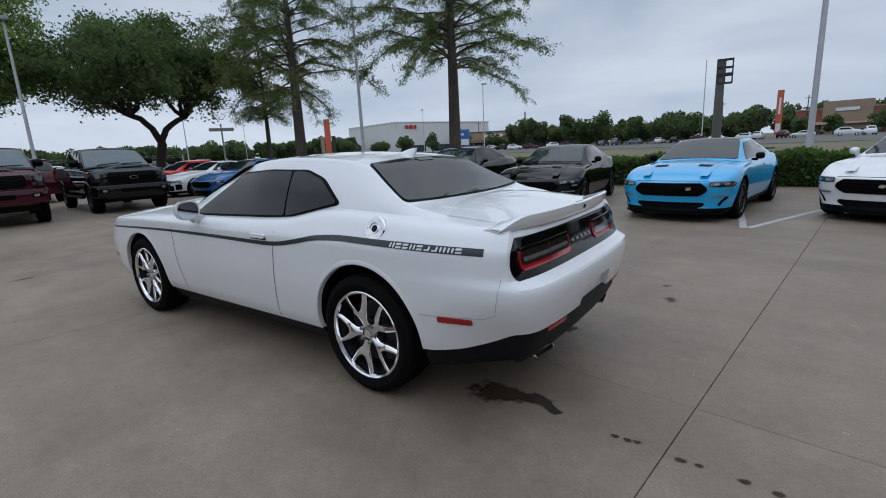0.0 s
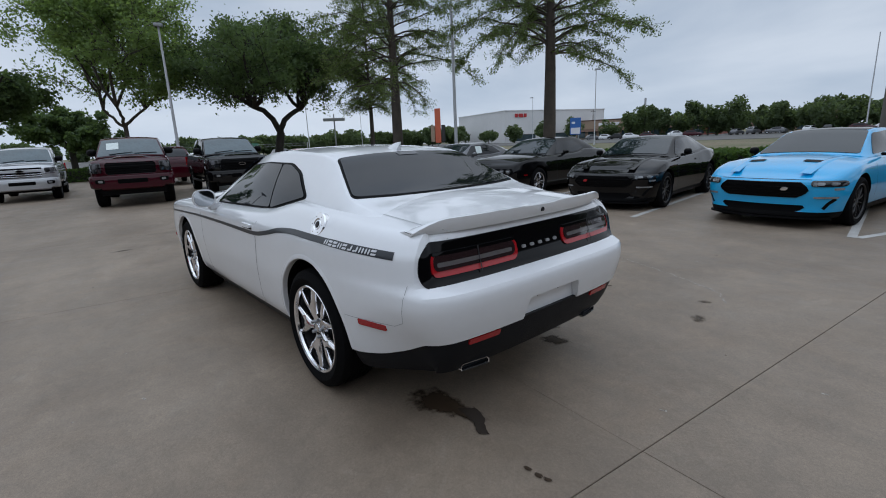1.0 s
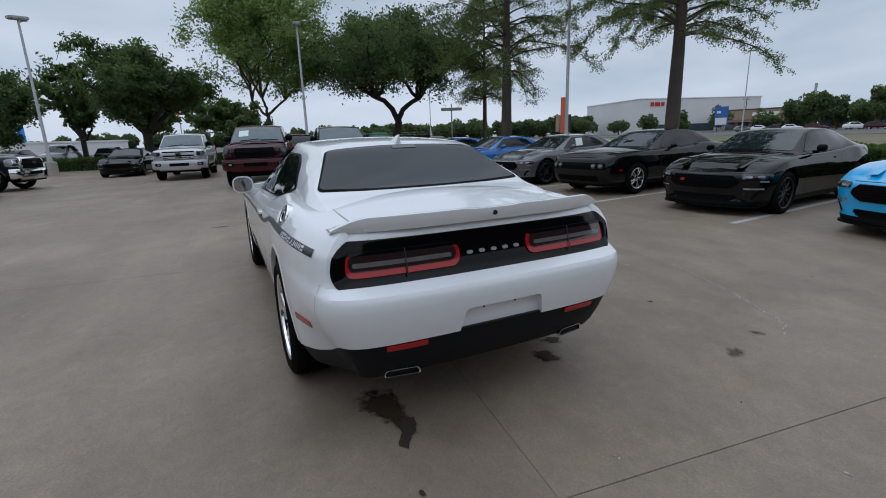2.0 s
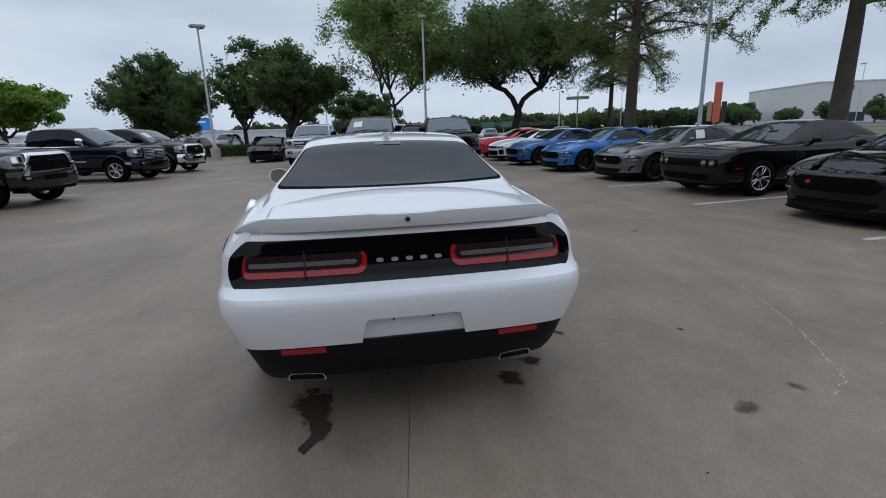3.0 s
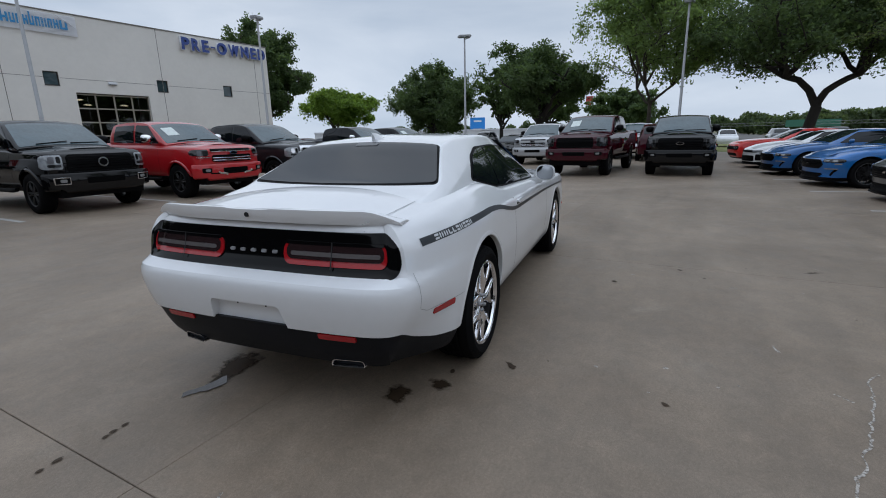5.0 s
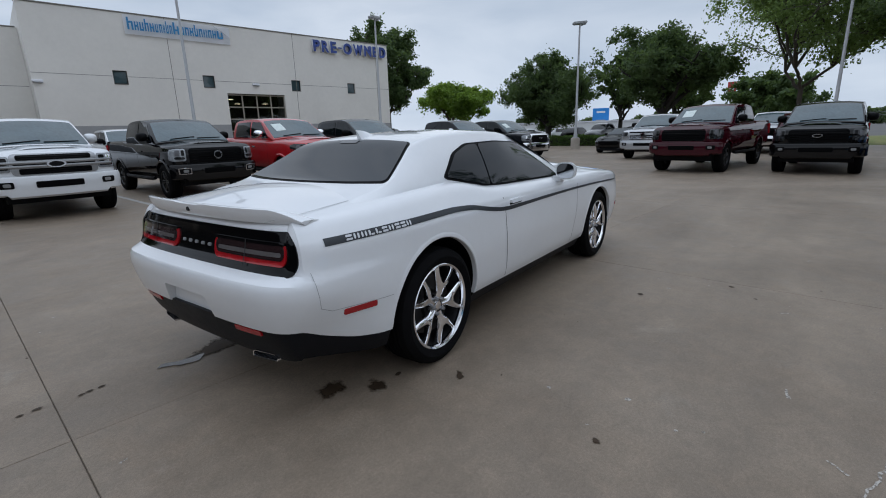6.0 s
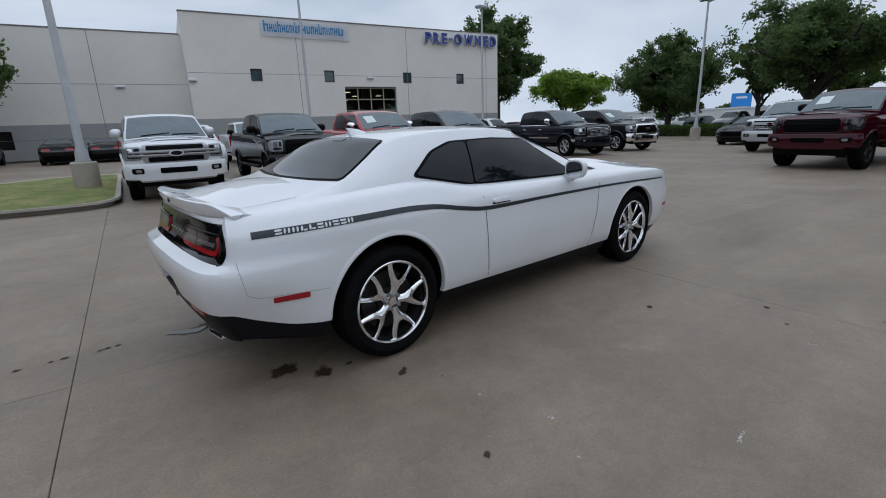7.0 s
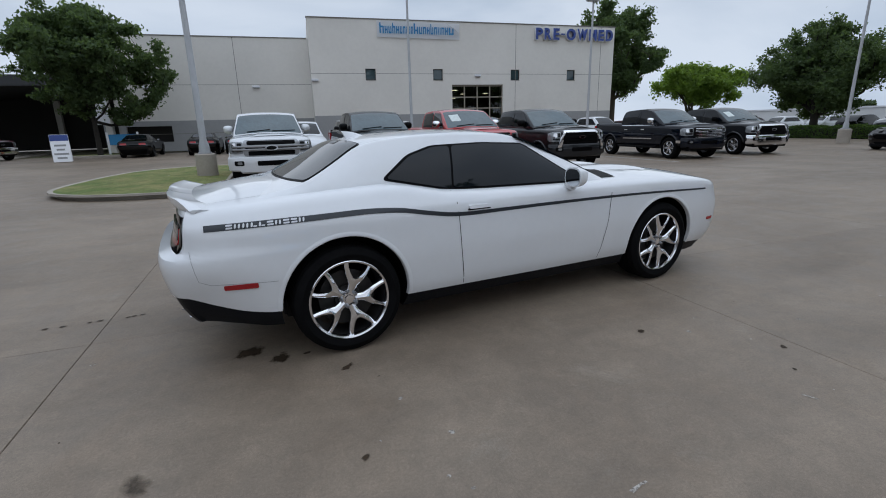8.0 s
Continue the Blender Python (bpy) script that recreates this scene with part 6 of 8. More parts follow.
def parked_coupe(m, style, paint_mat, label, wheel="black_ten", vents=True, emblem=None, roof=None, sticker=False, detail=True, glass=None, spoiler=None):
    glass = glass or M_GLASS
    sh, cb, wb, R, rim = {"pony": (PONY, PCAB, 2.72, 0.345, 0.243), "muscle": (HERO, HCAB, 2.946, 0.355, 0.225), "wedge": (WEDGE, CCAB, 2.81, 0.345, 0.243)}[style]
    car = thing("coupe", m, label, "car", "parked cars")
    wy = 0.93
    part("body", cut_wheels(sh.hull(ns=84, nz=16), "body", paint_mat, [(0, R + 0.01, R + 0.045, wy), (wb, R + 0.01, R + 0.045, wy)], seg=40), None, car, angle=30)
    lo = table([(x, sh.bottom(x) - 0.02 if style != "muscle" else 0.21) for x in (-1.2, 0, 1.5, 3, 3.9)])
    hi = table([(x, sh.bottom(x) + 0.07) for x in (-1.2, -0.6, 0, 1.5, 3, 3.9)]) if style != "muscle" else table([(-1.08, 0.530), (-0.97, 0.533), (-0.80, 0.478), (-0.62, 0.403), (-0.44, 0.36), (0.4, 0.326), (2.4, 0.308), (3.88, 0.27)])
    part("lower_sill", cut_wheels(sh.hull(lo, hi, ns=60, nz=4, off=0.006 if style != "muscle" else -0.01, lid=False), "lower_sill", M_TRIM, [(0, R + 0.01, R + 0.047, wy), (wb, R + 0.01, R + 0.047, wy)], seg=40), None, car, angle=30)
    part("cabin", cb.hull(44), paint_mat, car, angle=50)
    if roof:
        part("roof_panel", cb.screen(1.385, 0.545, 0.28, 0.50, 0.004, 14, 0.08), roof, car, "black painted roof panel")
    if style == "muscle":
        for flip in (1, -1):
            part("side_window", cb.pane([(0.41, 1.116), (0.80, 1.030), (2.01, 0.994), (1.575, 1.298), (0.79, 1.310)], flip, 0.008, 0.03), glass, car)
        part("rear_window", cb.screen(-0.172, 0.645, 0.248, 0.505, 0.008, 12), glass, car)
        part("windshield", cb.screen(2.28, 0.70, 1.53, 0.565, 0.008, 12), M_GLASS_COUPE, car)
    else:
        for flip in (1, -1):
            part("side_window", cb.pane([(0.22, 1.03), (0.75, 0.992), (1.95, 0.965), (1.48, 1.265), (0.85, 1.295), (0.45, 1.22)], flip, 0.008, 0.04), glass, car)
        part("rear_window", cb.screen(-0.55, 0.54, 0.26, 0.47, 0.008, 12), glass, car)
        part("windshield", cb.screen(2.14, 0.69, 1.42, 0.55, 0.008, 12), M_GLASS_COUPE, car)
        part("cowl", cowl_bm(sh, 2.06, 2.22, 0.68), M_TRIM, car)
    gap = 0.82 if style == "muscle" else 0.72
    for flip in (1, -1):
        mirror_parts(car, 1.72, flip * 0.88, 1.02 if style != "muscle" else 1.045, flip, paint_mat if style != "pony" else M_TRIM if paint_mat in (M_SKYBLUE, M_BLACKPAINT) else paint_mat, 0.80)
        part("panel_gap", sh.strip([(gap, 0.96), (gap + 0.02, 0.6), (gap + 0.05, 0.32)], 0.006, 0.0015, flip), M_SEAM, car)
        part("panel_gap", sh.strip([(2.12, 0.90), (2.10, 0.6), (2.02, 0.31)], 0.006, 0.0015, flip), M_SEAM, car)
        part("door_handle", sh.inlay("side", gap + 0.08, gap + 0.27, 0.825, 0.85, 0.01, 0.018, flip, 5, 3), paint_mat, car)
        part("side_marker", sh.inlay("side", wb + 0.52, wb + 0.64, 0.55, 0.58, 0.006, 0.006, flip, 5, 3), M_REDLENS if style == "muscle" else M_HEADLENS, car)
    F = "front"
    if style == "pony":
        gr = part("grille", faced_panel(sh, [(0.446, 0.45), (0.458, 0.485), (0.500, 0.545), (0.545, 0.575), (0.590, 0.555), (0.630, 0.515), (0.652, 0.48)], 0.010), M_MESH, car, "black honeycomb grille")
        part("grille_rim", frame_bar(sh, [(-0.455, 0.446), (-0.55, 0.505), (-0.578, 0.545), (-0.555, 0.595), (-0.485, 0.654), (0.485, 0.654), (0.555, 0.595), (0.578, 0.545), (0.55, 0.505), (0.455, 0.446), (-0.455, 0.446)], 0.012, 0.018, 0.02), M_GLOSSBLACK, gr)
        for k in range(4):
            part("grille_bar", sh.inlay(F, -0.52, 0.52, 0.468 + 0.04 * k, 0.474 + 0.04 * k, 0.002, 0.015, 1, 24, 2), M_GLOSSBLACK, gr)
        part("lower_intake", faced_panel(sh, [(0.238, 0.44), (0.26, 0.50), (0.30, 0.555), (0.335, 0.53)], 0.008), M_MESH, car)
        for sg in (1, -1):
            hl = part("headlight", sh.inlay(F, *sorted((sg * 0.60, sg * 0.915)), 0.600, 0.682, 0.028, 0.012, 1, 18, 7, 0.0), M_DARKHEAD, car, "slanted dark headlight")
            part("lamp_cell", sh.inlay(F, *sorted((sg * 0.66, sg * 0.74)), 0.618, 0.658, 0.018, 0.016, 1, 8, 5), M_HEADLENS, hl)
            part("lamp_cell", sh.inlay(F, *sorted((sg * 0.79, sg * 0.86)), 0.620, 0.658, 0.018, 0.016, 1, 8, 5), M_HEADLENS, hl)
            for k in range(3):
                part("daytime_lamp", sh.inlay(F, *sorted((sg * (0.625 + 0.012 * k), sg * (0.632 + 0.012 * k))), 0.60, 0.66, 0.003, 0.017, 1, 2, 3), M_HEADLENS, hl)
            part("bumper_corner", frame_bar(sh, [(sg * 0.855, 0.43), (sg * 0.80, 0.36), (sg * 0.76, 0.285)], 0.045, 0.006, 0.012), M_TRIM, car, "black corner vent")
            part("fog_lamp", sh.inlay(F, *sorted((sg * 0.64, sg * 0.87)), 0.435, 0.462, 0.010, 0.014, 1, 12, 4), M_HEADLENS, car)
        part("hood_gap", frame_bar(sh, [(-0.60, 0.690), (0.60, 0.690)], 0.007, 0.002, 0.006), M_SEAM, car)
        for sg in (1, -1):
            rb, rows = bmesh.new(), []
            for i in range(17):
                u = i / 16
                x, yc = 2.20 + 1.16 * u, 0.60 - 0.10 * u
                hgt = 0.020 * math.sin(math.pi * (0.1 + 0.9 * u))
                rows.append([Vector((x, sg * (yc + d), hood_z(sh, x, yc + d) - 0.003 + hgt * f)) for d, f in ((-0.10, 0.0), (-0.05, 0.75), (-0.005, 1.0), (0.012, 0.85), (0.035, 0.0))])
            bm_grid(rows, rb)
            bmesh.ops.recalc_face_normals(rb, faces=rb.faces)
            part("hood_crease", rb, paint_mat, car, angle=25)
        part("splitter", splitter_bm(sh, 0.155, 0.025), M_TRIM, car, "black front splitter")
    elif style == "wedge":
        part("grille", sh.inlay(F, -0.72, 0.72, 0.585, 0.665, 0.02, 0.010, 1, 34, 6), M_MESH, car)
        part("lower_intake", sh.inlay(F, -0.62, 0.62, 0.27, 0.47, 0.05, 0.008, 1, 34, 8), M_MESH, car, "large black lower grille")
        for sg in (1, -1):
            part("headlight", sh.inlay(F, *sorted((sg * 0.54, sg * 0.84)), 0.60, 0.675, 0.02, 0.014, 1, 16, 6), M_HEADLENS, car)
            part("bumper_corner", sh.inlay(F, *sorted((sg * 0.68, sg * 0.84)), 0.30, 0.52, 0.03, 0.012, 1, 10, 8), M_TRIM, car)
        part("splitter", splitter_bm(sh, 0.16, 0.03), M_TRIM, car)
    else:
        part("grille", sh.inlay(F, -0.78, 0.78, 0.585, 0.735, 0.06, 0.008, 1, 44, 8), M_MESH, car, "full-width black grille")
        for sg in (1, -1):
            for y in (0.50, 0.67):
                hl = part("headlight", sh.inlay(F, *sorted((sg * (y - 0.065), sg * (y + 0.065))), 0.602, 0.722, 0.058, 0.014, 1, 12, 8), M_DARKHEAD, car, "round headlight")
                part("lamp_lens", sh.inlay(F, *sorted((sg * (y - 0.04), sg * (y + 0.04))), 0.640, 0.685, 0.022, 0.02, 1, 8, 6), M_HEADLENS, hl)
        part("lower_intake", sh.inlay(F, -0.60, 0.60, 0.32, 0.44, 0.03, 0.006, 1, 30, 6), M_MESH, car)
    if emblem:
        y = emblem[0]
        part("emblem", sh.inlay(F, y - 0.04, y + 0.04, 0.540, 0.590, 0.018, 0.022, 1, 8, 4, 0.02), emblem[1], car, "plain emblem shape on the grille")
    if vents:
        for sg in (1, -1):
            vb = bmesh.new()
            rows = [[Vector((2.80 + dx, sg * y, hood_z(sh, 2.80 + dx, y) + 0.007)) for y in (0.26, 0.34, 0.42, 0.48)] for dx in (0.0, 0.06, 0.12)]
            bm_grid(rows, vb)
            part("hood_vent", vb, M_TRIM, car, "black hood vent")
    for sg in (1, -1):
        part("tail_lamp", sh.inlay("rear", *sorted((sg * 0.34, sg * 0.74)), 0.78, 0.90, 0.02, 0.008, 1, 14, 6), M_REDLENS, car)
    if spoiler:
        part("spoiler", bm_box(-1.12, -0.92, -0.72, 0.72, 1.06, 1.085, 0.01), spoiler, car)
        for sg in (1, -1):
            part("spoiler_post", bm_box(-1.05, -0.97, sg * 0.55 - 0.02, sg * 0.55 + 0.02, 0.98, 1.062), spoiler, car)
    if sticker:
        for x0 in (1.15,):
            part("window_sticker", cb.pane([(x0, 1.03), (x0 + 0.28, 1.02), (x0 + 0.20, 1.24), (x0 - 0.06, 1.24)], 1, 0.014, 0.01), M_PAPER, car, "white price sticker")
    for x in (0, wb):
        for sg in (1, -1):
            add_wheel(car, x, sg * 0.81, wheel, R, rim, 0.25, 20 + 31 * x + 7 * sg)
    part("underbody", bm_box(-0.8, 3.2, -0.68, 0.68, 0.17, 0.32, 0.02), M_SEAM, car)
    return car


def faced_panel(sh, prof, off, n=26, thick=0.012):
    """A panel on the front whose half-width changes with height: prof is (z, half-width) from below."""
    rows = [[sh.point(sh.by_y(abs(y), "front"), z, 1 if y >= 0 else -1, off) for y in [-w + 2 * w * k / n for k in range(n + 1)]] for z, w in prof]
    bm = bm_grid(rows)
    loop = rows[0] + [q[-1] for q in rows[1:-1]] + rows[-1][::-1] + [q[0] for q in rows[1:-1]][::-1]
    vs = [bm.verts.new(p) for p in loop]
    ws = [bm.verts.new(p - Vector((thick, 0, 0))) for p in loop]
    for i in range(len(vs)):
        j = (i + 1) % len(vs)
        bm.faces.new((vs[i], ws[i], ws[j], vs[j]))
    bmesh.ops.remove_doubles(bm, verts=bm.verts, dist=1e-5)
    bmesh.ops.recalc_face_normals(bm, faces=bm.faces)
    return bm


def splitter_bm(sh, z, lip):
    rows = []
    for zz, o in ((z - 0.015, lip), (z + 0.01, lip), (z + 0.02, -0.02), (z - 0.015, -0.05)):
        row = []
        for k in range(41):
            y = -0.86 + 1.72 * k / 40
            row.append(sh.point(sh.by_y(y, "front"), 0.2, 1 if y >= 0 else -1, o) * 1.0)
            row[-1].z = zz
        rows.append(row)
    bm = bm_grid(rows + [rows[0]])
    bmesh.ops.remove_doubles(bm, verts=bm.verts, dist=1e-5)
    bmesh.ops.recalc_face_normals(bm, faces=bm.faces)
    return bm


M_EMBLEM = M_CHROME
M_EMBLEMBLACK = M_TRIM
parked_coupe(at_wheel(-1.677, 9.695, -91, 2.72), "pony", M_SKYBLUE, "bright sky blue coupe with black roof and black wheels", emblem=(0.30, M_CHROME), roof=M_BLACKPAINT, spoiler=M_TRIM, glass=M_GLASS)
parked_coupe(at_wheel(-4.562, 9.71, -78, 2.72), "pony", M_BLACKPAINT, "glossy black coupe with black wheels beside a stall line", emblem=(-0.34, M_REDLENS))
parked_coupe(at_wheel(-7.85, 9.62, -78, 2.946), "muscle", M_BLACKPAINT, "black muscle coupe with silver five-spoke wheels", "silver_five", vents=False)
parked_coupe(at_wheel(-10.82, 9.07, -78, 2.72), "pony", M_GREYPAINT, "dark grey coupe with a white sticker in its window", emblem=(0, M_CHROME), sticker=True, vents=True)
parked_coupe(at_wheel(-13.97, 8.40, -78, 2.72), "pony", M_DEEPBLUE, "bright metallic blue coupe with dark wheels", "black_ten", emblem=(0, M_CHROME), vents=False)
parked_coupe(at_wheel(-17.3, 7.80, -78, 2.72), "pony", M_BLUE, "royal blue coupe with black wheels", emblem=None)
parked_coupe(at_wheel(-20.4, 7.5, -78, 2.81), "wedge", M_WHITE, "white coupe with a wide black lower grille", vents=False)
parked_coupe(at_wheel(-23.5, 7.3, -78, 2.946), "muscle", M_ORANGERED, "orange-red muscle coupe at the end of the row", vents=False)
parked_coupe(pose(1.0, 13.3, 0, 0, 0, -105), "pony", M_WHITE, "white coupe with a black grille and chrome emblem", emblem=(0, M_CHROME), vents=False)
parked_coupe(pose(-26.8 - 2.72, -5.5, 0, 0, 0, 0), "pony", M_BLACKPAINT, "black coupe parked by the low hedge", emblem=None)
for x, y, h, mt, lb in ((2.1, -28.3, -90, M_BLACKPAINT, "black coupe parked nose to the wall"), (-0.15, -28.2, -90, M_CHARCOAL, "charcoal coupe parked nose to the wall"), (-2.5, -28.3, -92, M_MAROON, "dark red coupe parked nose to the wall"), (6.0, -28.6, -90, M_BLACKPAINT, "black coupe in the shade by the wall")):
    parked_coupe(pose(x, y, 0, 0, 0, h), "muscle" if mt is not M_MAROON else "pony", mt, lb, vents=False)


# ---- pickups ----
TRUCK = Shell(
    [(-1.235, 0), (-1.225, 0.45), (-1.20, 0.80), (-1.15, 0.95), (-1.05, 0.995), (0, 1.0), (1.5, 1.0), (3.0, 1.0), (3.7, 1.008), (4.1, 1.0), (4.34, 0.975), (4.47, 0.90), (4.54, 0.75), (4.58, 0.5), (4.60, 0.25), (4.61, 0)],
    side=[(0.45, 0.08), (0.6, 0.025), (0.75, 0.005), (0.9, 0.0), (1.05, 0.008), (1.2, 0.03), (1.35, 0.06)],
    rear=[(0.5, 0.03), (0.8, 0.0), (1.35, 0.02)],
    front=[(0.45, 0.10), (0.6, 0.04), (0.85, 0.03), (1.0, 0.03), (1.12, 0.045), (1.2, 0.08), (1.27, 0.15)],
    bottom=[(-1.2, 0.60), (0, 0.52), (3.2, 0.50), (4.61, 0.58)],
    top=[(-1.2, 1.36), (0.55, 1.36), (0.72, 1.32), (2.6, 1.28), (3.2, 1.255), (3.8, 1.24), (4.3, 1.215), (4.61, 1.18)],
    crown=[(-1.2, 1.365), (0.6, 1.37), (2.6, 1.33), (3.1, 1.325), (3.6, 1.315), (4.2, 1.285), (4.45, 1.245), (4.61, 1.18)], edge=0.075)
TCAB = Cabin(TRUCK, [(0.62, 1.38), (0.68, 1.72), (0.80, 1.865), (1.1, 1.915), (1.7, 1.93), (2.15, 1.91), (2.40, 1.85), (2.75, 1.655), (3.28, 1.325)],
             [(0.62, 0.82), (0.9, 0.79), (1.6, 0.80), (2.3, 0.775), (2.8, 0.83), (3.28, 0.89)], 0.62, 3.26, crown=0.05, bulge=0.03, belt_in=0.03)


def pickup(m, paint_mat, label, grille="bars", frame_mat=None, wheel="silver_six", lift=0.0, bumper=None, R=0.41, sticker=False, cover=True, mirrors=None, fog=True, emblem=M_CHROME, hood_bulge=True, round_emblem=False, hooks=False):
    frame_mat = frame_mat or M_CHROME
    bumper = bumper or M_CHROME
    t = thing("pickup_truck", m, label, "truck", "parked trucks")
    L = Matrix.Translation((0, 0, lift))
    made = []

    def P(name, bm, mt, lb="", parent=None, angle=32):
        ob = part(name, bm, mt, parent or t, lb, angle=angle)
        if parent is None:
            ob.matrix_basis = L
        return ob
    wells = [(0, R - lift, 0.47, 1.0), (3.7, R - lift, 0.47, 1.0)]
    P("body", cut_wheels(TRUCK.hull(ns=84, nz=16), "body", paint_mat, wells, 0.45, 40), None)
    P("cab", TCAB.hull(44), paint_mat, "", None, 50)
    for flip in (1, -1):
        P("front_window", TCAB.pane([(1.90, 1.345), (2.98, 1.325), (2.40, 1.78), (1.93, 1.81)], flip, 0.008, 0.04), M_GLASS)
        P("rear_side_window", TCAB.pane([(0.84, 1.375), (1.82, 1.348), (1.85, 1.81), (0.95, 1.80)], flip, 0.008, 0.05), M_GLASS)
        for x in (0.76, 1.88, 2.98):
            P("panel_gap", TRUCK.strip([(x, 1.22), (x, 0.6)], 0.008, 0.0015, flip), M_SEAM)
        for x in (1.02, 2.08):
            P("door_handle", TRUCK.inlay("side", x, x + 0.2, 1.08, 1.115, 0.012, 0.022, flip, 5, 3), mirrors if mirrors is M_CHROME else paint_mat)
        mo = mirror_parts(t, 2.66, flip * 0.91, 1.45, flip, mirrors or M_TRIM, 1.4)
        mo.matrix_basis = L
        for cx, r in ((0.0, 0.485), (3.7, 0.485)):
            lb, rows = bmesh.new(), []
            for i in range(29):
                a = radians(0 + 180 * i / 28)
                row = []
                for rr, o in ((r - 0.02, -0.03), (r - 0.015, 0.02), (r + 0.02, 0.024), (r + 0.045, 0.0)):
                    x, z = cx + rr * math.cos(a), R - lift + rr * math.sin(a)
                    row.append(TRUCK.point(TRUCK.by_x(x), max(z, 0.5), flip, o))
                rows.append(row)
            bm_grid(rows, lb)
            P("arch_flare", lb, paint_mat)
        sb = bm_tube([(0.65, flip * 0.99, 0.44), (0.8, flip * 1.02, 0.42), (2.9, flip * 1.02, 0.42), (3.05, flip * 0.99, 0.44)], 0.045, 8)
        P("running_board", sb, M_TRIM if bumper is not M_CHROME else M_ALLOY)
        P("tail_lamp", bm_box(-1.235, -1.10, min(flip * 0.86, flip * 1.01), max(flip * 0.86, flip * 1.01), 0.90, 1.26, 0.015), M_REDLENS)
    P("windshield", TCAB.screen(3.22, 0.865, 2.42, 0.735, 0.008, 14), M_GLASS_LIGHT)
    wp = bmesh.new()
    for y0, y1 in ((-0.55, 0.05), (0.10, 0.70)):
        bm_tube([TCAB.roof(3.19, y0, 0.02), TCAB.roof(3.14, y1, 0.025)], 0.010, 6, wp)
    P("wiper", wp, M_TRIM)
    P("rear_window", bm_box(0.612, 0.640, -0.58, 0.58, 1.42, 1.70, 0.01), M_GLASS)
    P("bed_cover", bm_box(-1.12, 0.56, -0.88, 0.88, 1.335, 1.365, 0.012), M_TRIM, "black bed cover")
    P("cowl", cowl_bm(TRUCK, 3.20, 3.34, 0.86), M_TRIM)
    if hood_bulge:
        hb = bmesh.new()
        rows = []
        for i in range(13):
            x = 3.32 + 1.0 * i / 12
            rows.append([Vector((x, -0.46 + 0.92 * k / 12, hood_z(TRUCK, x, abs(-0.46 + 0.92 * k / 12)) - 0.006 + 0.035 * min(1, (1 - abs(-1 + k / 6)) * 4) * math.sin(math.pi * (i + 0.5) / 13) ** 0.3)) for k in range(13)])
        bm_grid(rows, hb)
        bmesh.ops.recalc_face_normals(hb, faces=hb.faces)
        P("hood_bulge", hb, paint_mat)
    F = "front"
    def mesh_slot(y, z0, z1, r, off=0.012, bars=4):
        g_ = P("grille", TRUCK.inlay(F, -y, y, z0, z1, r, off, 1, 34, 10), M_MESH, "black mesh grille")
        for k in range(bars):
            zb = z0 + (z1 - z0) * (k + 0.7) / (bars + 0.4)
            part("grille_web", TRUCK.inlay(F, -y * 0.94, y * 0.94, zb - 0.004, zb + 0.004, 0.002, off + 0.005, 1, 24, 2), M_GLOSSBLACK, g_)
        return g_
    ring = lambda y, z0, z1, c: [(-y + c, z0), (-y, z0 + c), (-y, z1 - c), (-y + c, z1), (y - c, z1), (y, z1 - c), (y, z0 + c), (y - c, z0), (-y + c, z0)]
    if grille == "bars":  # bright double bar between two dark slots
        P("grille_surround", TRUCK.inlay(F, -0.66, 0.66, 0.80, 1.19, 0.07, 0.014, 1, 34, 10), frame_mat, "bright grille surround")
        mesh_slot(0.57, 1.070, 1.168, 0.03, 0.022, 2)
        mesh_slot(0.55, 0.815, 0.922, 0.03, 0.022, 2)
        P("grille_bar", frame_bar(TRUCK, [(-0.90, 1.03), (0.90, 1.03)], 0.05, 0.034), frame_mat, "bright grille bar")
        P("grille_bar", frame_bar(TRUCK, [(-0.90, 0.955), (0.90, 0.955)], 0.05, 0.034), frame_mat, "bright grille bar")
        P("grille_gap", TRUCK.inlay(F, -0.62, 0.62, 0.982, 1.003, 0.006, 0.024, 1, 30, 3), M_TRIM)
    elif grille == "split":  # body-coloured band between two dark slots with bright lines
        mesh_slot(0.60, 1.105, 1.165, 0.02, 0.014, 1)
        mesh_slot(0.58, 0.83, 1.01, 0.05, 0.014, 1)
        P("grille_bar", frame_bar(TRUCK, [(-0.60, 1.098), (0.60, 1.098)], 0.016, 0.030), frame_mat, "bright grille line")
        for z in (0.935, 0.870):
            P("grille_bar", frame_bar(TRUCK, [(-0.575, z), (0.575, z)], 0.030, 0.034), frame_mat, "bright grille bar")
    elif grille == "shield":  # one large outlined opening
        mesh_slot(0.63, 0.66, 1.155, 0.12, 0.014, 6)
        P("grille_surround", frame_bar(TRUCK, [(-0.50, 0.60), (-0.62, 0.62), (-0.69, 0.74), (-0.70, 0.95), (-0.56, 1.165), (0.56, 1.165), (0.70, 0.95), (0.69, 0.74), (0.62, 0.62), (0.50, 0.60)], 0.075, 0.045, 0.05), frame_mat, "bright shield-shaped grille outline")
    elif grille == "slats":
        P("grille_surround", TRUCK.inlay(F, -0.66, 0.66, 0.70, 1.17, 0.08, 0.020, 1, 34, 10), M_TRIM)
        for k in range(8):
            P("grille_bar", frame_bar(TRUCK, [(-0.62 + 0.01 * abs(3 - k), 0.745 + k * 0.053), (0.62 - 0.01 * abs(3 - k), 0.745 + k * 0.053)], 0.026, 0.038), frame_mat, "chrome slat")
    elif grille == "heavy":  # tall mesh with a body-coloured rim
        mesh_slot(0.62, 0.80, 1.155, 0.09, 0.014, 5)
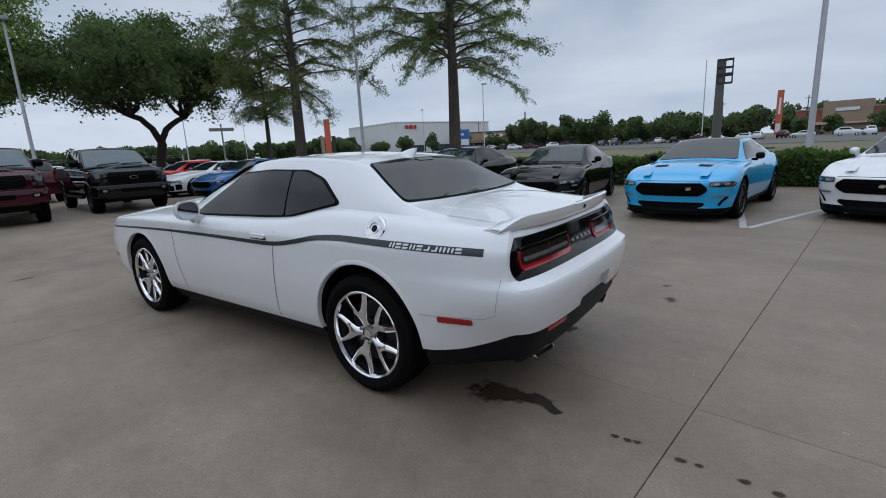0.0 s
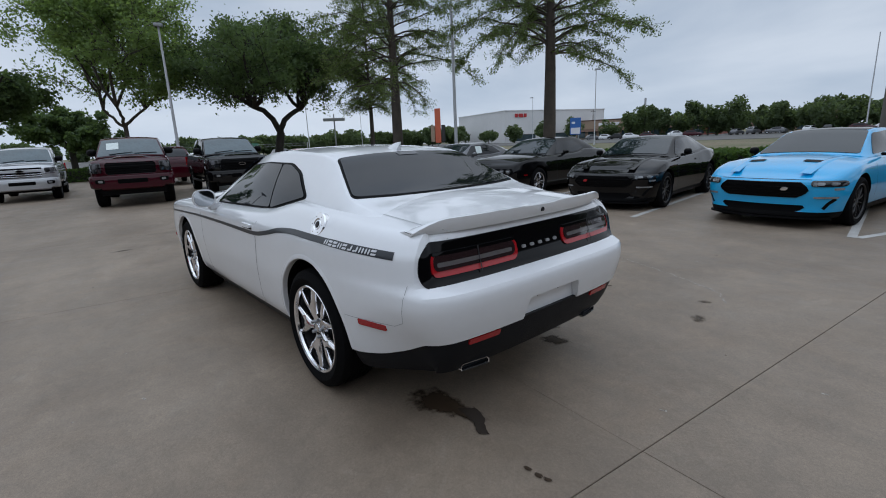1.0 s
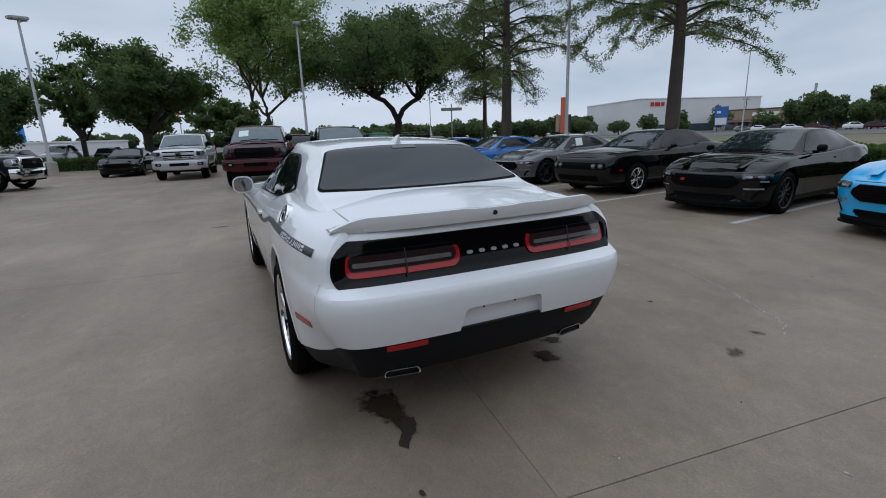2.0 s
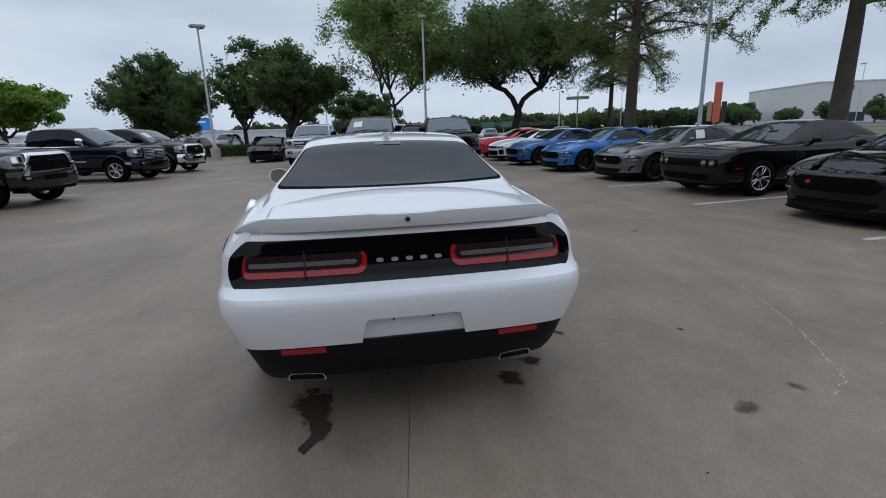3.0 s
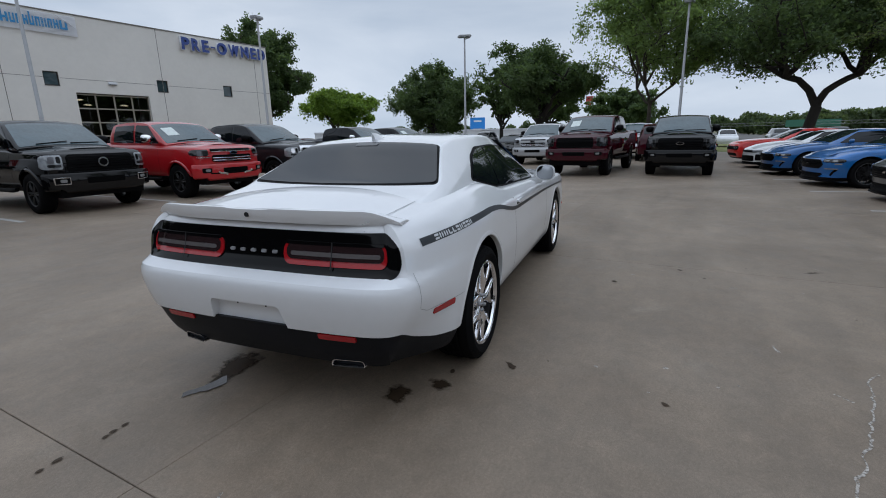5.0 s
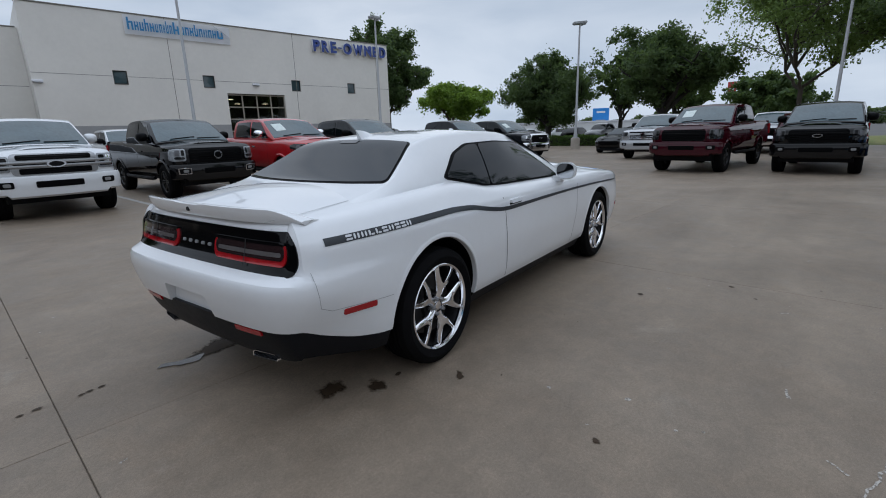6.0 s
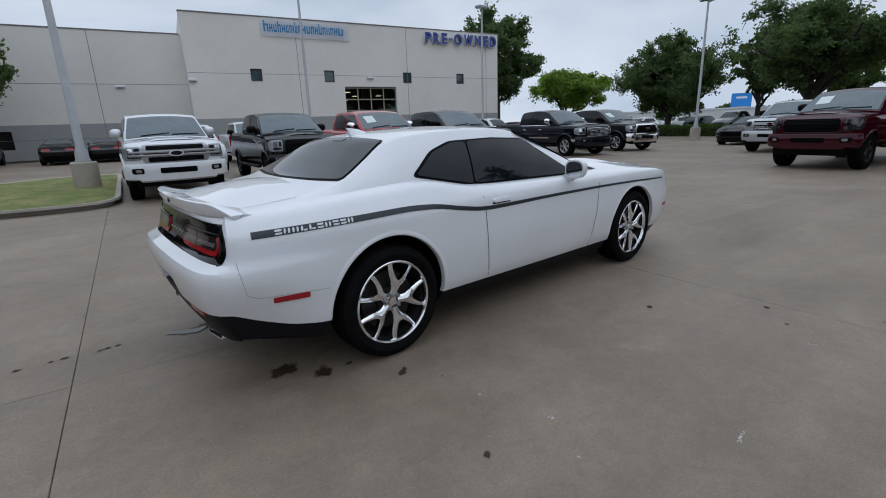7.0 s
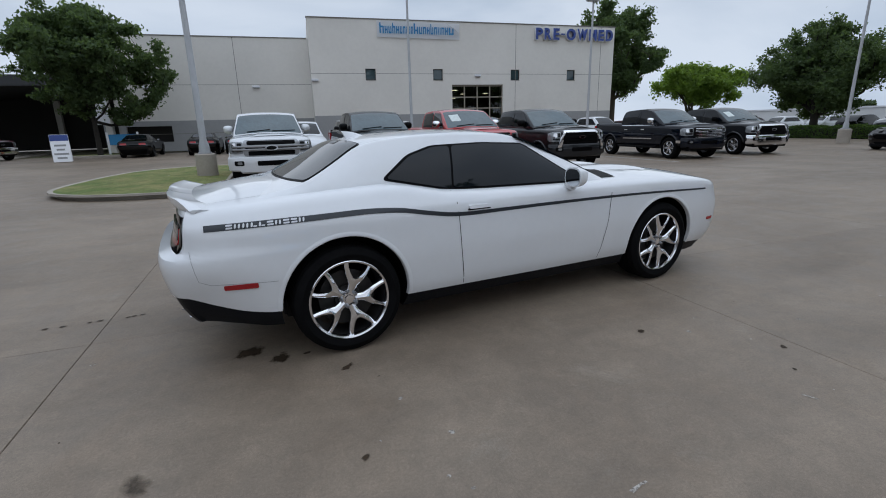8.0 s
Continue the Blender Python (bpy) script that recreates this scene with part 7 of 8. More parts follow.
        P("grille_rim", frame_bar(TRUCK, ring(0.63, 0.80, 1.16, 0.06), 0.035, 0.034), frame_mat)
    else:  # plain mesh
        mesh_slot(0.64, 0.80, 1.16, 0.08, 0.016, 6)
        P("grille_rim", frame_bar(TRUCK, [(-0.70, 0.80), (0.70, 0.80)], 0.03, 0.03), frame_mat)
    y0 = 0.705 if grille in ("shield", "mesh", "heavy") else 0.665
    for sg in (1, -1):
        hl = P("headlight", TRUCK.inlay(F, *sorted((sg * y0, sg * 0.99)), 1.0 if grille == "split" else 0.865, 1.15, 0.04, 0.014, 1, 14, 8), M_DARKHEAD if grille in ("split", "heavy") or paint_mat is M_BLACKPAINT and lift == 0.04 else M_HEADLENS, "wide headlight")
        part("lamp_cell", TRUCK.inlay(F, *sorted((sg * (y0 + 0.03), sg * 0.80)), 0.99, 1.12, 0.02, 0.018, 1, 8, 6), M_GLOSSBLACK, hl)
        part("lamp_cell", TRUCK.inlay(F, *sorted((sg * 0.83, sg * 0.92)), 0.99, 1.12, 0.02, 0.018, 1, 8, 6), M_CHROME if grille in ("bars", "slats", "shield") else M_GREYALLOY, hl)
        if grille == "split":
            P("grille_bar", frame_bar(TRUCK, [(sg * 0.62, 0.955), (sg * 0.93, 0.955)], 0.022, 0.022), frame_mat, "bright grille bar")
        else:
            part("lamp_cell", TRUCK.inlay(F, *sorted((sg * (y0 + 0.03), sg * 0.93)), 0.91, 0.965, 0.02, 0.018, 1, 12, 5), M_DARKHEAD, hl)
    if emblem:
        eb = bmesh.new()
        x0, ez = TRUCK.point(1.0, 0.99).x + 0.03, 1.055 if grille == "split" else 0.99
        ew, eh = (0.10, 0.10) if round_emblem else (0.15, 0.066) if grille == "bars" else (0.115, 0.046)
        bm_prism([(x0, ew * math.cos(a), ez + eh * math.sin(a)) for a in [2 * math.pi * k / 28 for k in range(28)]], (0.03, 0, 0), eb)
        em = P("emblem", eb, emblem, "plain oval emblem")
        ib = bmesh.new()
        bm_prism([(x0 + 0.031, ew * 0.78 * math.cos(a), ez + eh * 0.72 * math.sin(a)) for a in [2 * math.pi * k / 28 for k in range(28)]], (0.003, 0, 0), ib)
        part("emblem_field", ib, M_GLOSSBLACK, em)
    bb, rows = bmesh.new(), []
    for zz, o in ((0.385, 0.02), (0.42, 0.072), (0.62, 0.085), (0.755, 0.08), (0.785, 0.06), (0.79, -0.02)):
        row = []
        for k in range(41):
            y = -0.985 + 1.97 * k / 40
            q = TRUCK.point(TRUCK.by_y(min(abs(y), 0.975), "front"), 0.85, 1 if y >= 0 else -1, o)
            q.z = zz + (0.05 if abs(y) > 0.75 and zz < 0.55 else 0)
            row.append(q)
        rows.append(row)
    bm_grid(rows, bb)
    bmesh.ops.recalc_face_normals(bb, faces=bb.faces)
    P("front_bumper", bb, bumper, "front bumper")
    P("lower_intake", TRUCK.inlay(F, -0.36, 0.36, 0.565, 0.685, 0.02, 0.104, 1, 20, 5), M_MESH)
    if fog:
        for sg in (1, -1):
            fh = P("fog_housing", TRUCK.inlay(F, *sorted((sg * 0.66, sg * 0.86)), 0.575, 0.695, 0.025, 0.106, 1, 10, 6), M_TRIM)
            part("fog_lamp", TRUCK.inlay(F, *sorted((sg * 0.70, sg * 0.80)), 0.605, 0.67, 0.02, 0.112, 1, 8, 5), M_HEADLENS, fh)
    if round_emblem:  # bright lower lip
        P("lower_lip", frame_bar(TRUCK, [(-0.74, 0.50), (-0.58, 0.455), (-0.26, 0.455)], 0.07, 0.10, 0.05), M_ALLOY, "silver bumper lip")
        P("lower_lip", frame_bar(TRUCK, [(0.26, 0.455), (0.58, 0.455), (0.74, 0.50)], 0.07, 0.10, 0.05), M_ALLOY, "silver bumper lip")
        for sg in (1, -1):
            P("lamp_surround", frame_bar(TRUCK, [(sg * 0.65, 0.57), (sg * 0.87, 0.57), (sg * 0.87, 0.70), (sg * 0.65, 0.70), (sg * 0.65, 0.57)], 0.02, 0.116, 0.02), M_ALLOY)
    if grille == "slats":
        for flip in (1, -1):
            P("door_strip", TRUCK.inlay("side", 0.95, 2.75, 0.725, 0.765, 0.015, 0.014, flip, 18, 4), M_CHROME, "chrome strip along the doors")
            P("window_strip", TRUCK.inlay("side", 0.80, 2.95, 1.262, 1.280, 0.006, 0.006, flip, 18, 3), M_CHROME, "chrome strip under the windows")
            P("bumper_corner", TRUCK.inlay("side", 4.12, 4.36, 0.60, 0.70, 0.03, 0.060, flip, 6, 5), M_CHROME)
    if grille == "shield":
        for sg in (1, -1):
            P("bumper_corner", frame_bar(TRUCK, [(sg * 0.70, 0.93), (sg * 0.76, 0.70), (sg * 0.80, 0.47)], 0.11, 0.10, 0.06), frame_mat, "bright bumper corner")
    if hooks:
        P("lower_guard", TRUCK.inlay(F, -0.70, 0.70, 0.495, 0.575, 0.02, 0.112, 1, 30, 4), M_TRIM)
        for sg in (1, -1):
            P("tow_hook", frame_bar(TRUCK, [(sg * 0.25, 0.52), (sg * 0.32, 0.545), (sg * 0.44, 0.555), (sg * 0.50, 0.60)], 0.05, 0.13, 0.04), M_CHROME, "bright tow hook")
    P("skid_plate", bm_prism([(4.20, -0.80, 0.34 - lift), (4.50, -0.80, 0.32 - lift * 0.6), (4.56, -0.80, 0.50), (4.20, -0.80, 0.50)], (0, 1.6, 0)), M_TRIM)
    P("rear_bumper", bm_box(-1.36, -1.18, -0.95, 0.95, 0.58, 0.78, 0.03), bumper)
    P("underbody", bm_box(-1.0, 4.2, -0.62, 0.62, 0.34, 0.56, 0.03), M_SEAM)
    if sticker:
        P("window_sticker", bm_grid([[TCAB.roof(x, y, 0.014) for y in (-0.62, -0.3)] for x in (2.62, 2.78, 2.95)]), M_PAPER, "pale windscreen price sticker")
    for x in (0, 3.7):
        for sg in (1, -1):
            add_wheel(t, x, sg * 0.85, wheel, R, 0.255, 0.28, 10 + 25 * x + 9 * sg)
    return t


def truck_at(cx, cy, heading):
    """The pose of a pickup whose front axle's middle stands at (cx, cy)."""
    h = radians(heading)
    return pose(cx - 3.7 * math.cos(h), cy - 3.7 * math.sin(h), 0, 0, 0, heading)


pickup(truck_at(-1.95, -6.75, 91), M_TRUCKWHITE, "white lifted pickup with a bright bar grille beside the island", "bars", M_SATIN, "black_six", 0.05, M_TRUCKWHITE, 0.44, emblem=M_CHROME, mirrors=M_TRUCKWHITE)
pickup(truck_at(-5.15, -7.2, 90), M_BLACKPAINT, "black pickup with a black mesh grille and round emblem", "mesh", M_TRIM, "black_six", 0.05, M_BLACKPAINT, 0.42, round_emblem=True)
pickup(truck_at(-8.02, -6.72, 90), M_RED, "red pickup with chrome grille bars and black wheels", "split", M_CHROME, "black_six", 0.06, M_RED, 0.43, sticker=True, mirrors=M_CHROME, hooks=True)
pickup(truck_at(-11.0, -6.6, 90), M_CHARCOAL, "charcoal pickup with a chrome-outlined black mesh grille", "shield", M_CHROME, "black_six", 0.03, M_CHARCOAL, 0.41)
pickup(truck_at(-17.35, -7.5, 86), M_NAVY, "dark navy pickup with a chrome slat grille and bright wheels", "slats", M_CHROME, "silver_six", 0.0, M_NAVY, 0.41, mirrors=M_CHROME)
pickup(truck_at(-20.9, -7.6, 84), M_CHARCOAL, "dark grey pickup with a chrome grille frame and sticker", "shield", M_CHROME, "silver_six", 0.0, M_CHROME, 0.40, sticker=True)
pickup(truck_at(-16.5, 1.3, -3), M_MAROON, "maroon pickup with a heavy grille and a windscreen sticker", "heavy", M_MAROON, "black_six", 0.12, M_MAROON, 0.45, sticker=True, emblem=None)
pickup(truck_at(-17.2, 4.35, 1), M_BLACKPAINT, "black pickup with a black mesh grille facing the lane", "mesh", M_TRIM, "black_six", 0.04, M_BLACKPAINT, 0.42)
pickup(truck_at(-22.2, -2.0, 2), M_SILVER, "silver pickup with chrome grille bars by the hedge", "split", M_CHROME, "black_six", 0.02, M_SILVER, 0.40)
pickup(truck_at(-27.5, 1.6, 0), M_TRUCKWHITE, "white pickup behind the maroon one", "mesh", M_CHROME, "silver_six", 0.0, M_CHROME, 0.40)
pickup(truck_at(-6.2, -16.5, 90), M_TRUCKWHITE, "white pickup in the row behind", "bars", M_CHROME, "silver_six", 0.0, M_CHROME, 0.40)
pickup(truck_at(-13.6, -17.0, 90), M_CHARCOAL, "dark grey pickup in the row behind", "mesh", M_CHROME, "silver_six", 0.0, M_CHROME, 0.40, sticker=True)
pickup(truck_at(-17.6, -18.0, 90), M_RED, "red pickup in the row behind the navy one", "mesh", M_CHROME, "silver_six", 0.0, M_CHROME, 0.40, sticker=True)


# ---- trees ----
M_BARK = mat("grey_brown_bark", (0.062, 0.050, 0.040), 0.95, 0, 0, 0.35, 3, 0.8, 25)
M_BARKDARK = mat("dark_oak_bark", (0.030, 0.026, 0.022), 0.95, 0, 0, 0.35, 3, 0.8, 25)
M_LEAFOAK = leaf_mat("dark_oak_leaves", (0.072, 0.112, 0.052))
M_LEAFMID = leaf_mat("mid_green_leaves", (0.135, 0.20, 0.075))
M_LEAFCYP = leaf_mat("feathery_cypress_leaves", (0.098, 0.140, 0.056))
M_LEAFBRIGHT = leaf_mat("fresh_green_leaves", (0.13, 0.205, 0.046))
M_LEAFFAR = leaf_mat("far_tree_leaves", (0.075, 0.108, 0.055))
M_HEDGE = leaf_mat("clipped_hedge_leaves", (0.058, 0.105, 0.028), 0.45)


def leaves_mesh(name, centres, sizes, material, rng, long=1.6, droop=0.0):
    """Many small folded leaf sprays as one mesh; each is two triangles of its own."""
    n = len(centres)
    a = rng.normal(size=(n, 3))
    a[:, 2] -= droop
    a /= np.linalg.norm(a, axis=1)[:, None]
    b = np.cross(a, rng.normal(size=(n, 3)))
    b /= np.linalg.norm(b, axis=1)[:, None] + 1e-9
    u, v = a * (sizes * long / 2)[:, None], b * (sizes / 2)[:, None]
    fold = np.cross(a, b) * (sizes * 0.25)[:, None]
    co = np.stack([centres - u, centres + v * 0.9 + fold, centres + u, centres - v * 0.9 + fold], axis=1).reshape(-1, 3)
    me = bpy.data.meshes.new(name)
    me.vertices.add(4 * n)
    me.vertices.foreach_set("co", co.astype(np.float32).ravel())
    me.loops.add(4 * n)
    me.loops.foreach_set("vertex_index", np.arange(4 * n, dtype=np.int32))
    me.polygons.add(n)
    me.polygons.foreach_set("loop_start", np.arange(0, 4 * n, 4, dtype=np.int32))
    me.polygons.foreach_set("loop_total", np.full(n, 4, dtype=np.int32))
    me.update(calc_edges=True)
    me.materials.append(material)
    return me


def limb(bm, p, d, length, r0, r1, rng, bend=0.25, seg=7, steps=6, up=0.1):
    pts, rad = [Vector(p)], [r0]
    d = Vector(d).normalized()
    for i in range(steps):
        d = (d + Vector(rng.normal(size=3)) * bend * 0.4 + Vector((0, 0, up * 0.3))).normalized()
        pts.append(pts[-1] + d * length / steps)
        rad.append(r0 + (r1 - r0) * (i + 1) / steps)
    bm_tube(pts, rad, seg, bm)
    return pts, d


def broad_tree(x, y, height, spread, fork, seed, label, leaf=None, bark=None, n_leaves=30000, size=0.14, trunk=0.22, low=None, name="tree", arms=7, sub=9, twigs=8, lean=(0, 0), gap=0.16, stems=0):
    """A forked trunk, limbs that reach for the crown's outline, and leaf sprays along the twigs; low: the crown's underside, gap: how loose the sprays are."""
    rng = np.random.default_rng(seed)
    leaf, bark = leaf or M_LEAFOAK, bark or M_BARKDARK
    low = fork * 1.15 if low is None else low
    t = thing(name, pose(x, y, 0), label, "tree", "trees round the lot")
    bm = bmesh.new()
    top = Vector((lean[0], lean[1], fork))
    bm_tube([(0, 0, -0.1), (0.02, 0, 0.15), (lean[0] * 0.3, lean[1] * 0.3, fork * 0.5), top], [trunk * 1.7, trunk * 1.15, trunk, trunk * 0.95], 10, bm)
    mid = Vector((lean[0], lean[1], (low + height) / 2))
    half = (height - low) / 2

    def shell_point(a, e, r):
        wob = 1 + 0.16 * math.sin(3 * a + seed) + 0.12 * math.sin(5 * a + 4 * e + seed)
        return mid + Vector((math.cos(a) * math.cos(e) * spread * wob, math.sin(a) * math.cos(e) * spread * wob, math.sin(e) * half * (1 + 0.1 * math.sin(2 * a)))) * r
    def keep(p):
        q = p - mid
        f = math.sqrt((q.x / spread) ** 2 + (q.y / spread) ** 2 + (q.z / half) ** 2)
        return p if f < 1.12 else mid + q * (1.12 / f)

    def reach(p, q, r0, r1, bend, seg, steps):
        pts, rad = [], []
        side = Vector(rng.normal(size=3)) * (q - p).length * bend
        for i in range(steps + 1):
            u = i / steps
            pts.append(p.lerp(q, u) + side * math.sin(math.pi * u) + Vector(rng.normal(size=3)) * (q - p).length * 0.02 * (0 < i < steps))
            rad.append(r0 + (r1 - r0) * u ** 0.8)
        bm_tube(pts, rad, seg, bm, cap=False)
        return pts
    ends = []
    starts = [top - Vector((0, 0, 0.08))]
    for k in range(stems):
        a = math.pi * (2 * k / stems) + 1.9
        st = top + Vector((math.cos(a) * spread * 0.26, math.sin(a) * spread * 0.26, (low - fork) * 0.9 + 0.5))
        reach(starts[0], st, trunk * 0.78, trunk * 0.55, 0.08, 9, 6)
        starts.append(st)
    for k in range(arms):
        a = 2 * math.pi * (k + rng.uniform(-0.25, 0.25)) / arms
        e = rng.uniform(-0.35, 0.9) if k % 3 else rng.uniform(0.8, 1.35)
        q = shell_point(a, e, rng.uniform(0.72, 0.92))
        q.z = max(q.z, low + 0.2)
        org = starts[0] if not stems else min(starts[1:], key=lambda v: (v - q).length)
        pts = reach(org, q, trunk * rng.uniform(0.5, 0.72), trunk * 0.13, 0.10, 8, 8)
        for j in range(sub):
            i = int(rng.integers(2, 9))
            p = pts[min(i, 8)]
            a2, e2 = a + rng.normal() * 0.75, e + rng.normal() * 0.6
            q2 = keep(p.lerp(shell_point(a2, e2, rng.uniform(0.75, 1.05)), rng.uniform(0.45, 0.95)))
            if q2.z < low:
                q2.z = low + rng.uniform(0, 0.6)
            r = trunk * 0.26 * (1 - i / 11)
            p2 = reach(p, q2, r, 0.015, 0.12, 5, 5)
            for m in range(twigs):
                s0 = p2[int(rng.integers(1, 6))]
                d = (q2 - p).normalized() * 0.5 + Vector(rng.normal(size=3)) * 0.75
                d.z *= 0.7
                s1 = keep(s0 + d.normalized() * spread * rng.uniform(0.10, 0.26))
                bm_tube([s0, s0.lerp(s1, 0.5) + Vector(rng.normal(size=3)) * 0.05, s1], [0.016, 0.011, 0.006], 3, bm, cap=False)
                ends.append((s0, s1))
    part("trunk", bm, bark, t, angle=70)
    A = np.array([e[0] for e in ends])
    B = np.array([e[1] for e in ends])
    w = rng.uniform(0.15, 1.0, len(A)) ** 1.3
    pick = rng.choice(len(A), n_leaves, p=w / w.sum())
    u = rng.uniform(0.05, 1.12, n_leaves)[:, None]
    P = A[pick] * (1 - u) + B[pick] * u + rng.normal(size=(n_leaves, 3)) * gap * spread / 5 * np.array([1, 1, 0.75])
    P = P[P[:, 2] > low - 0.45]
    part("crown", leaves_mesh("crown", P, rng.uniform(0.6, 1.3, len(P)) * size, leaf, rng), None, t, smooth=False)
    return t


def cypress(x, y, height, spread, low, seed, label, n_leaves=30000, trunk=0.26, size=0.062):
    """A straight-trunked cypress: drooping limbs in loose tiers, with fine feathery sprays on the side twigs."""
    rng = np.random.default_rng(seed)
    t = thing("cypress_tree", pose(x, y, 0), label, "tree", "trees round the lot")
    bm = bmesh.new()
    bm_tube([(0, 0, -0.1), (0, 0, 0.2), (0.03, 0.02, height * 0.3), (-0.02, 0.04, height * 0.6), (0, 0, height)], [trunk * 1.5, trunk * 1.12, trunk * 0.85, trunk * 0.5, 0.03], 10, bm)
    A, B = [], []
    tiers = int((height - low) / 0.24)
    for k in range(tiers):
        z = low + (height - low) * (k + rng.uniform(0, 1)) / tiers
        f = (z - low) / (height - low)
        for a in rng.uniform(0, 2 * math.pi, 3):
            L = max(0.6, spread * (1 - f) ** 0.62 * rng.uniform(0.40, 1.08) * (0.75 + 0.25 * min(1, f * 6)))
            d = Vector((math.cos(a), math.sin(a), rng.uniform(0.15, 0.75) + 0.2 * f))
            pts, _ = limb(bm, (0, 0, z), d, L, 0.042 * (1 - f) + 0.016, 0.005, rng, 0.34, 5, 9, -rng.uniform(0.15, 0.50))
            for j in range(int(9 + L * 8)):
                v = rng.uniform(0.16, 1.0) ** 0.8 * 9
                i = min(8, int(v))
                q = pts[i].lerp(pts[i + 1], v - i)
                e = Vector((-math.sin(a), math.cos(a), 0)) * rng.choice((-1, 1)) * rng.uniform(0.3, 1) + Vector((math.cos(a), math.sin(a), 0)) * rng.uniform(0, 1.2)
                e = e.normalized() * rng.uniform(0.18, 0.85) * (0.5 + 0.5 * L / spread)
                e.z = rng.uniform(-0.42, 0.16)
                q2 = q + e
                bm_tube([q, q.lerp(q2, 0.5) + Vector((0, 0, 0.05)), q2], [0.009, 0.006, 0.003], 3, bm, cap=False)
                A.append(q)
                B.append(q2)
    part("trunk", bm, M_BARK, t, angle=70)
    A, B = np.array(A), np.array(B)
    w = np.linalg.norm(B - A, axis=1) * rng.uniform(0.3, 1.0, len(A))
    pick = rng.choice(len(A), n_leaves, p=w / w.sum())
    u = rng.uniform(0, 1.08, n_leaves)[:, None]
    P = A[pick] * (1 - u) + B[pick] * u + rng.normal(size=(n_leaves, 3)) * np.array([0.062, 0.062, 0.062]) - np.array([0, 0, 0.04])
    part("crown", leaves_mesh("crown", P, rng.uniform(0.6, 1.3, len(P)) * size, M_LEAFCYP, rng, 2.6, 0.5), None, t, smooth=False)
    return t


broad_tree(-34.0, 10.2, 9.7, 7.1, 2.6, 3, "broad dark green live oak with a low forked trunk", M_LEAFOAK, n_leaves=54000, size=0.13, trunk=0.28, low=3.9, name="oak_tree", arms=11, sub=11, twigs=9, gap=0.17, stems=2, lean=(0.12, 0.35))
cypress(-22.2, 13.5, 14.0, 5.7, 4.4, 11, "tall cypress with level limbs and sparse feathery leaves", 58000, 0.28, 0.042)
cypress(-15.4, 17.9, 15.0, 6.6, 5.0, 12, "tall cypress with drooping feathery sprays", 84000, 0.28, 0.042)
cypress(-29.5, 15.5, 12.5, 3.6, 3.6, 13, "slim cypress with a thin dark trunk", 40000, 0.15, 0.042)
broad_tree(-37.6, 1.5, 13.2, 5.3, 3.4, 5, "tall airy green tree behind the trucks", M_LEAFMID, M_BARK, n_leaves=48000, size=0.13, trunk=0.14, low=4.1, arms=13, sub=11, twigs=8, gap=0.28, stems=3)
broad_tree(-37.6, -6.6, 7.9, 4.8, 2.3, 6, "broad dark green oak behind the silver pickup", M_LEAFOAK, n_leaves=38000, size=0.15, trunk=0.32, low=3.1, name="oak_tree", arms=8, sub=10, twigs=8, gap=0.22)
broad_tree(-40.0, -17.4, 8.0, 4.2, 1.6, 7, "round dense dark green tree by the hedge", M_LEAFOAK, n_leaves=60000, size=0.14, trunk=0.26, low=1.7, arms=8, sub=10, twigs=9, gap=0.24)
broad_tree(-47, -13.5, 8.0, 3.0, 2.2, 17, "slim dark tree behind the hedge", M_LEAFOAK, n_leaves=9000, size=0.24, trunk=0.2, low=3.2, sub=6, twigs=5)
broad_tree(-55, -42.5, 8.0, 5.8, 2.2, 8, "low round fresh green tree", M_LEAFBRIGHT, M_BARK, n_leaves=34000, size=0.24, trunk=0.28, low=3.2, sub=10, gap=0.22)
broad_tree(-41.2, -41.2, 14.8, 5.2, 4.0, 9, "tall dense green tree behind the building", M_LEAFOAK, M_BARK, n_leaves=52000, size=0.22, trunk=0.34, low=4.2, sub=10, gap=0.24)
broad_tree(8.8, -31.4, 9.4, 4.4, 2.4, 10, "leafy dark green tree by the service drive", M_LEAFOAK, M_BARKDARK, n_leaves=52000, size=0.17, trunk=0.15, low=2.5, gap=0.22, sub=11)
broad_tree(-60, -3.2, 6.0, 4.6, 2.4, 23, "dense dark oak across the road", M_LEAFOAK, n_leaves=16000, size=0.28, trunk=0.28, low=2.0, name="oak_tree", sub=8, twigs=6, gap=0.24)
broad_tree(-52, -10.0, 7.0, 3.6, 2.2, 19, "dark tree across the road", M_LEAFOAK, n_leaves=9000, size=0.26, trunk=0.24, low=2.4, sub=6, twigs=5, gap=0.24)


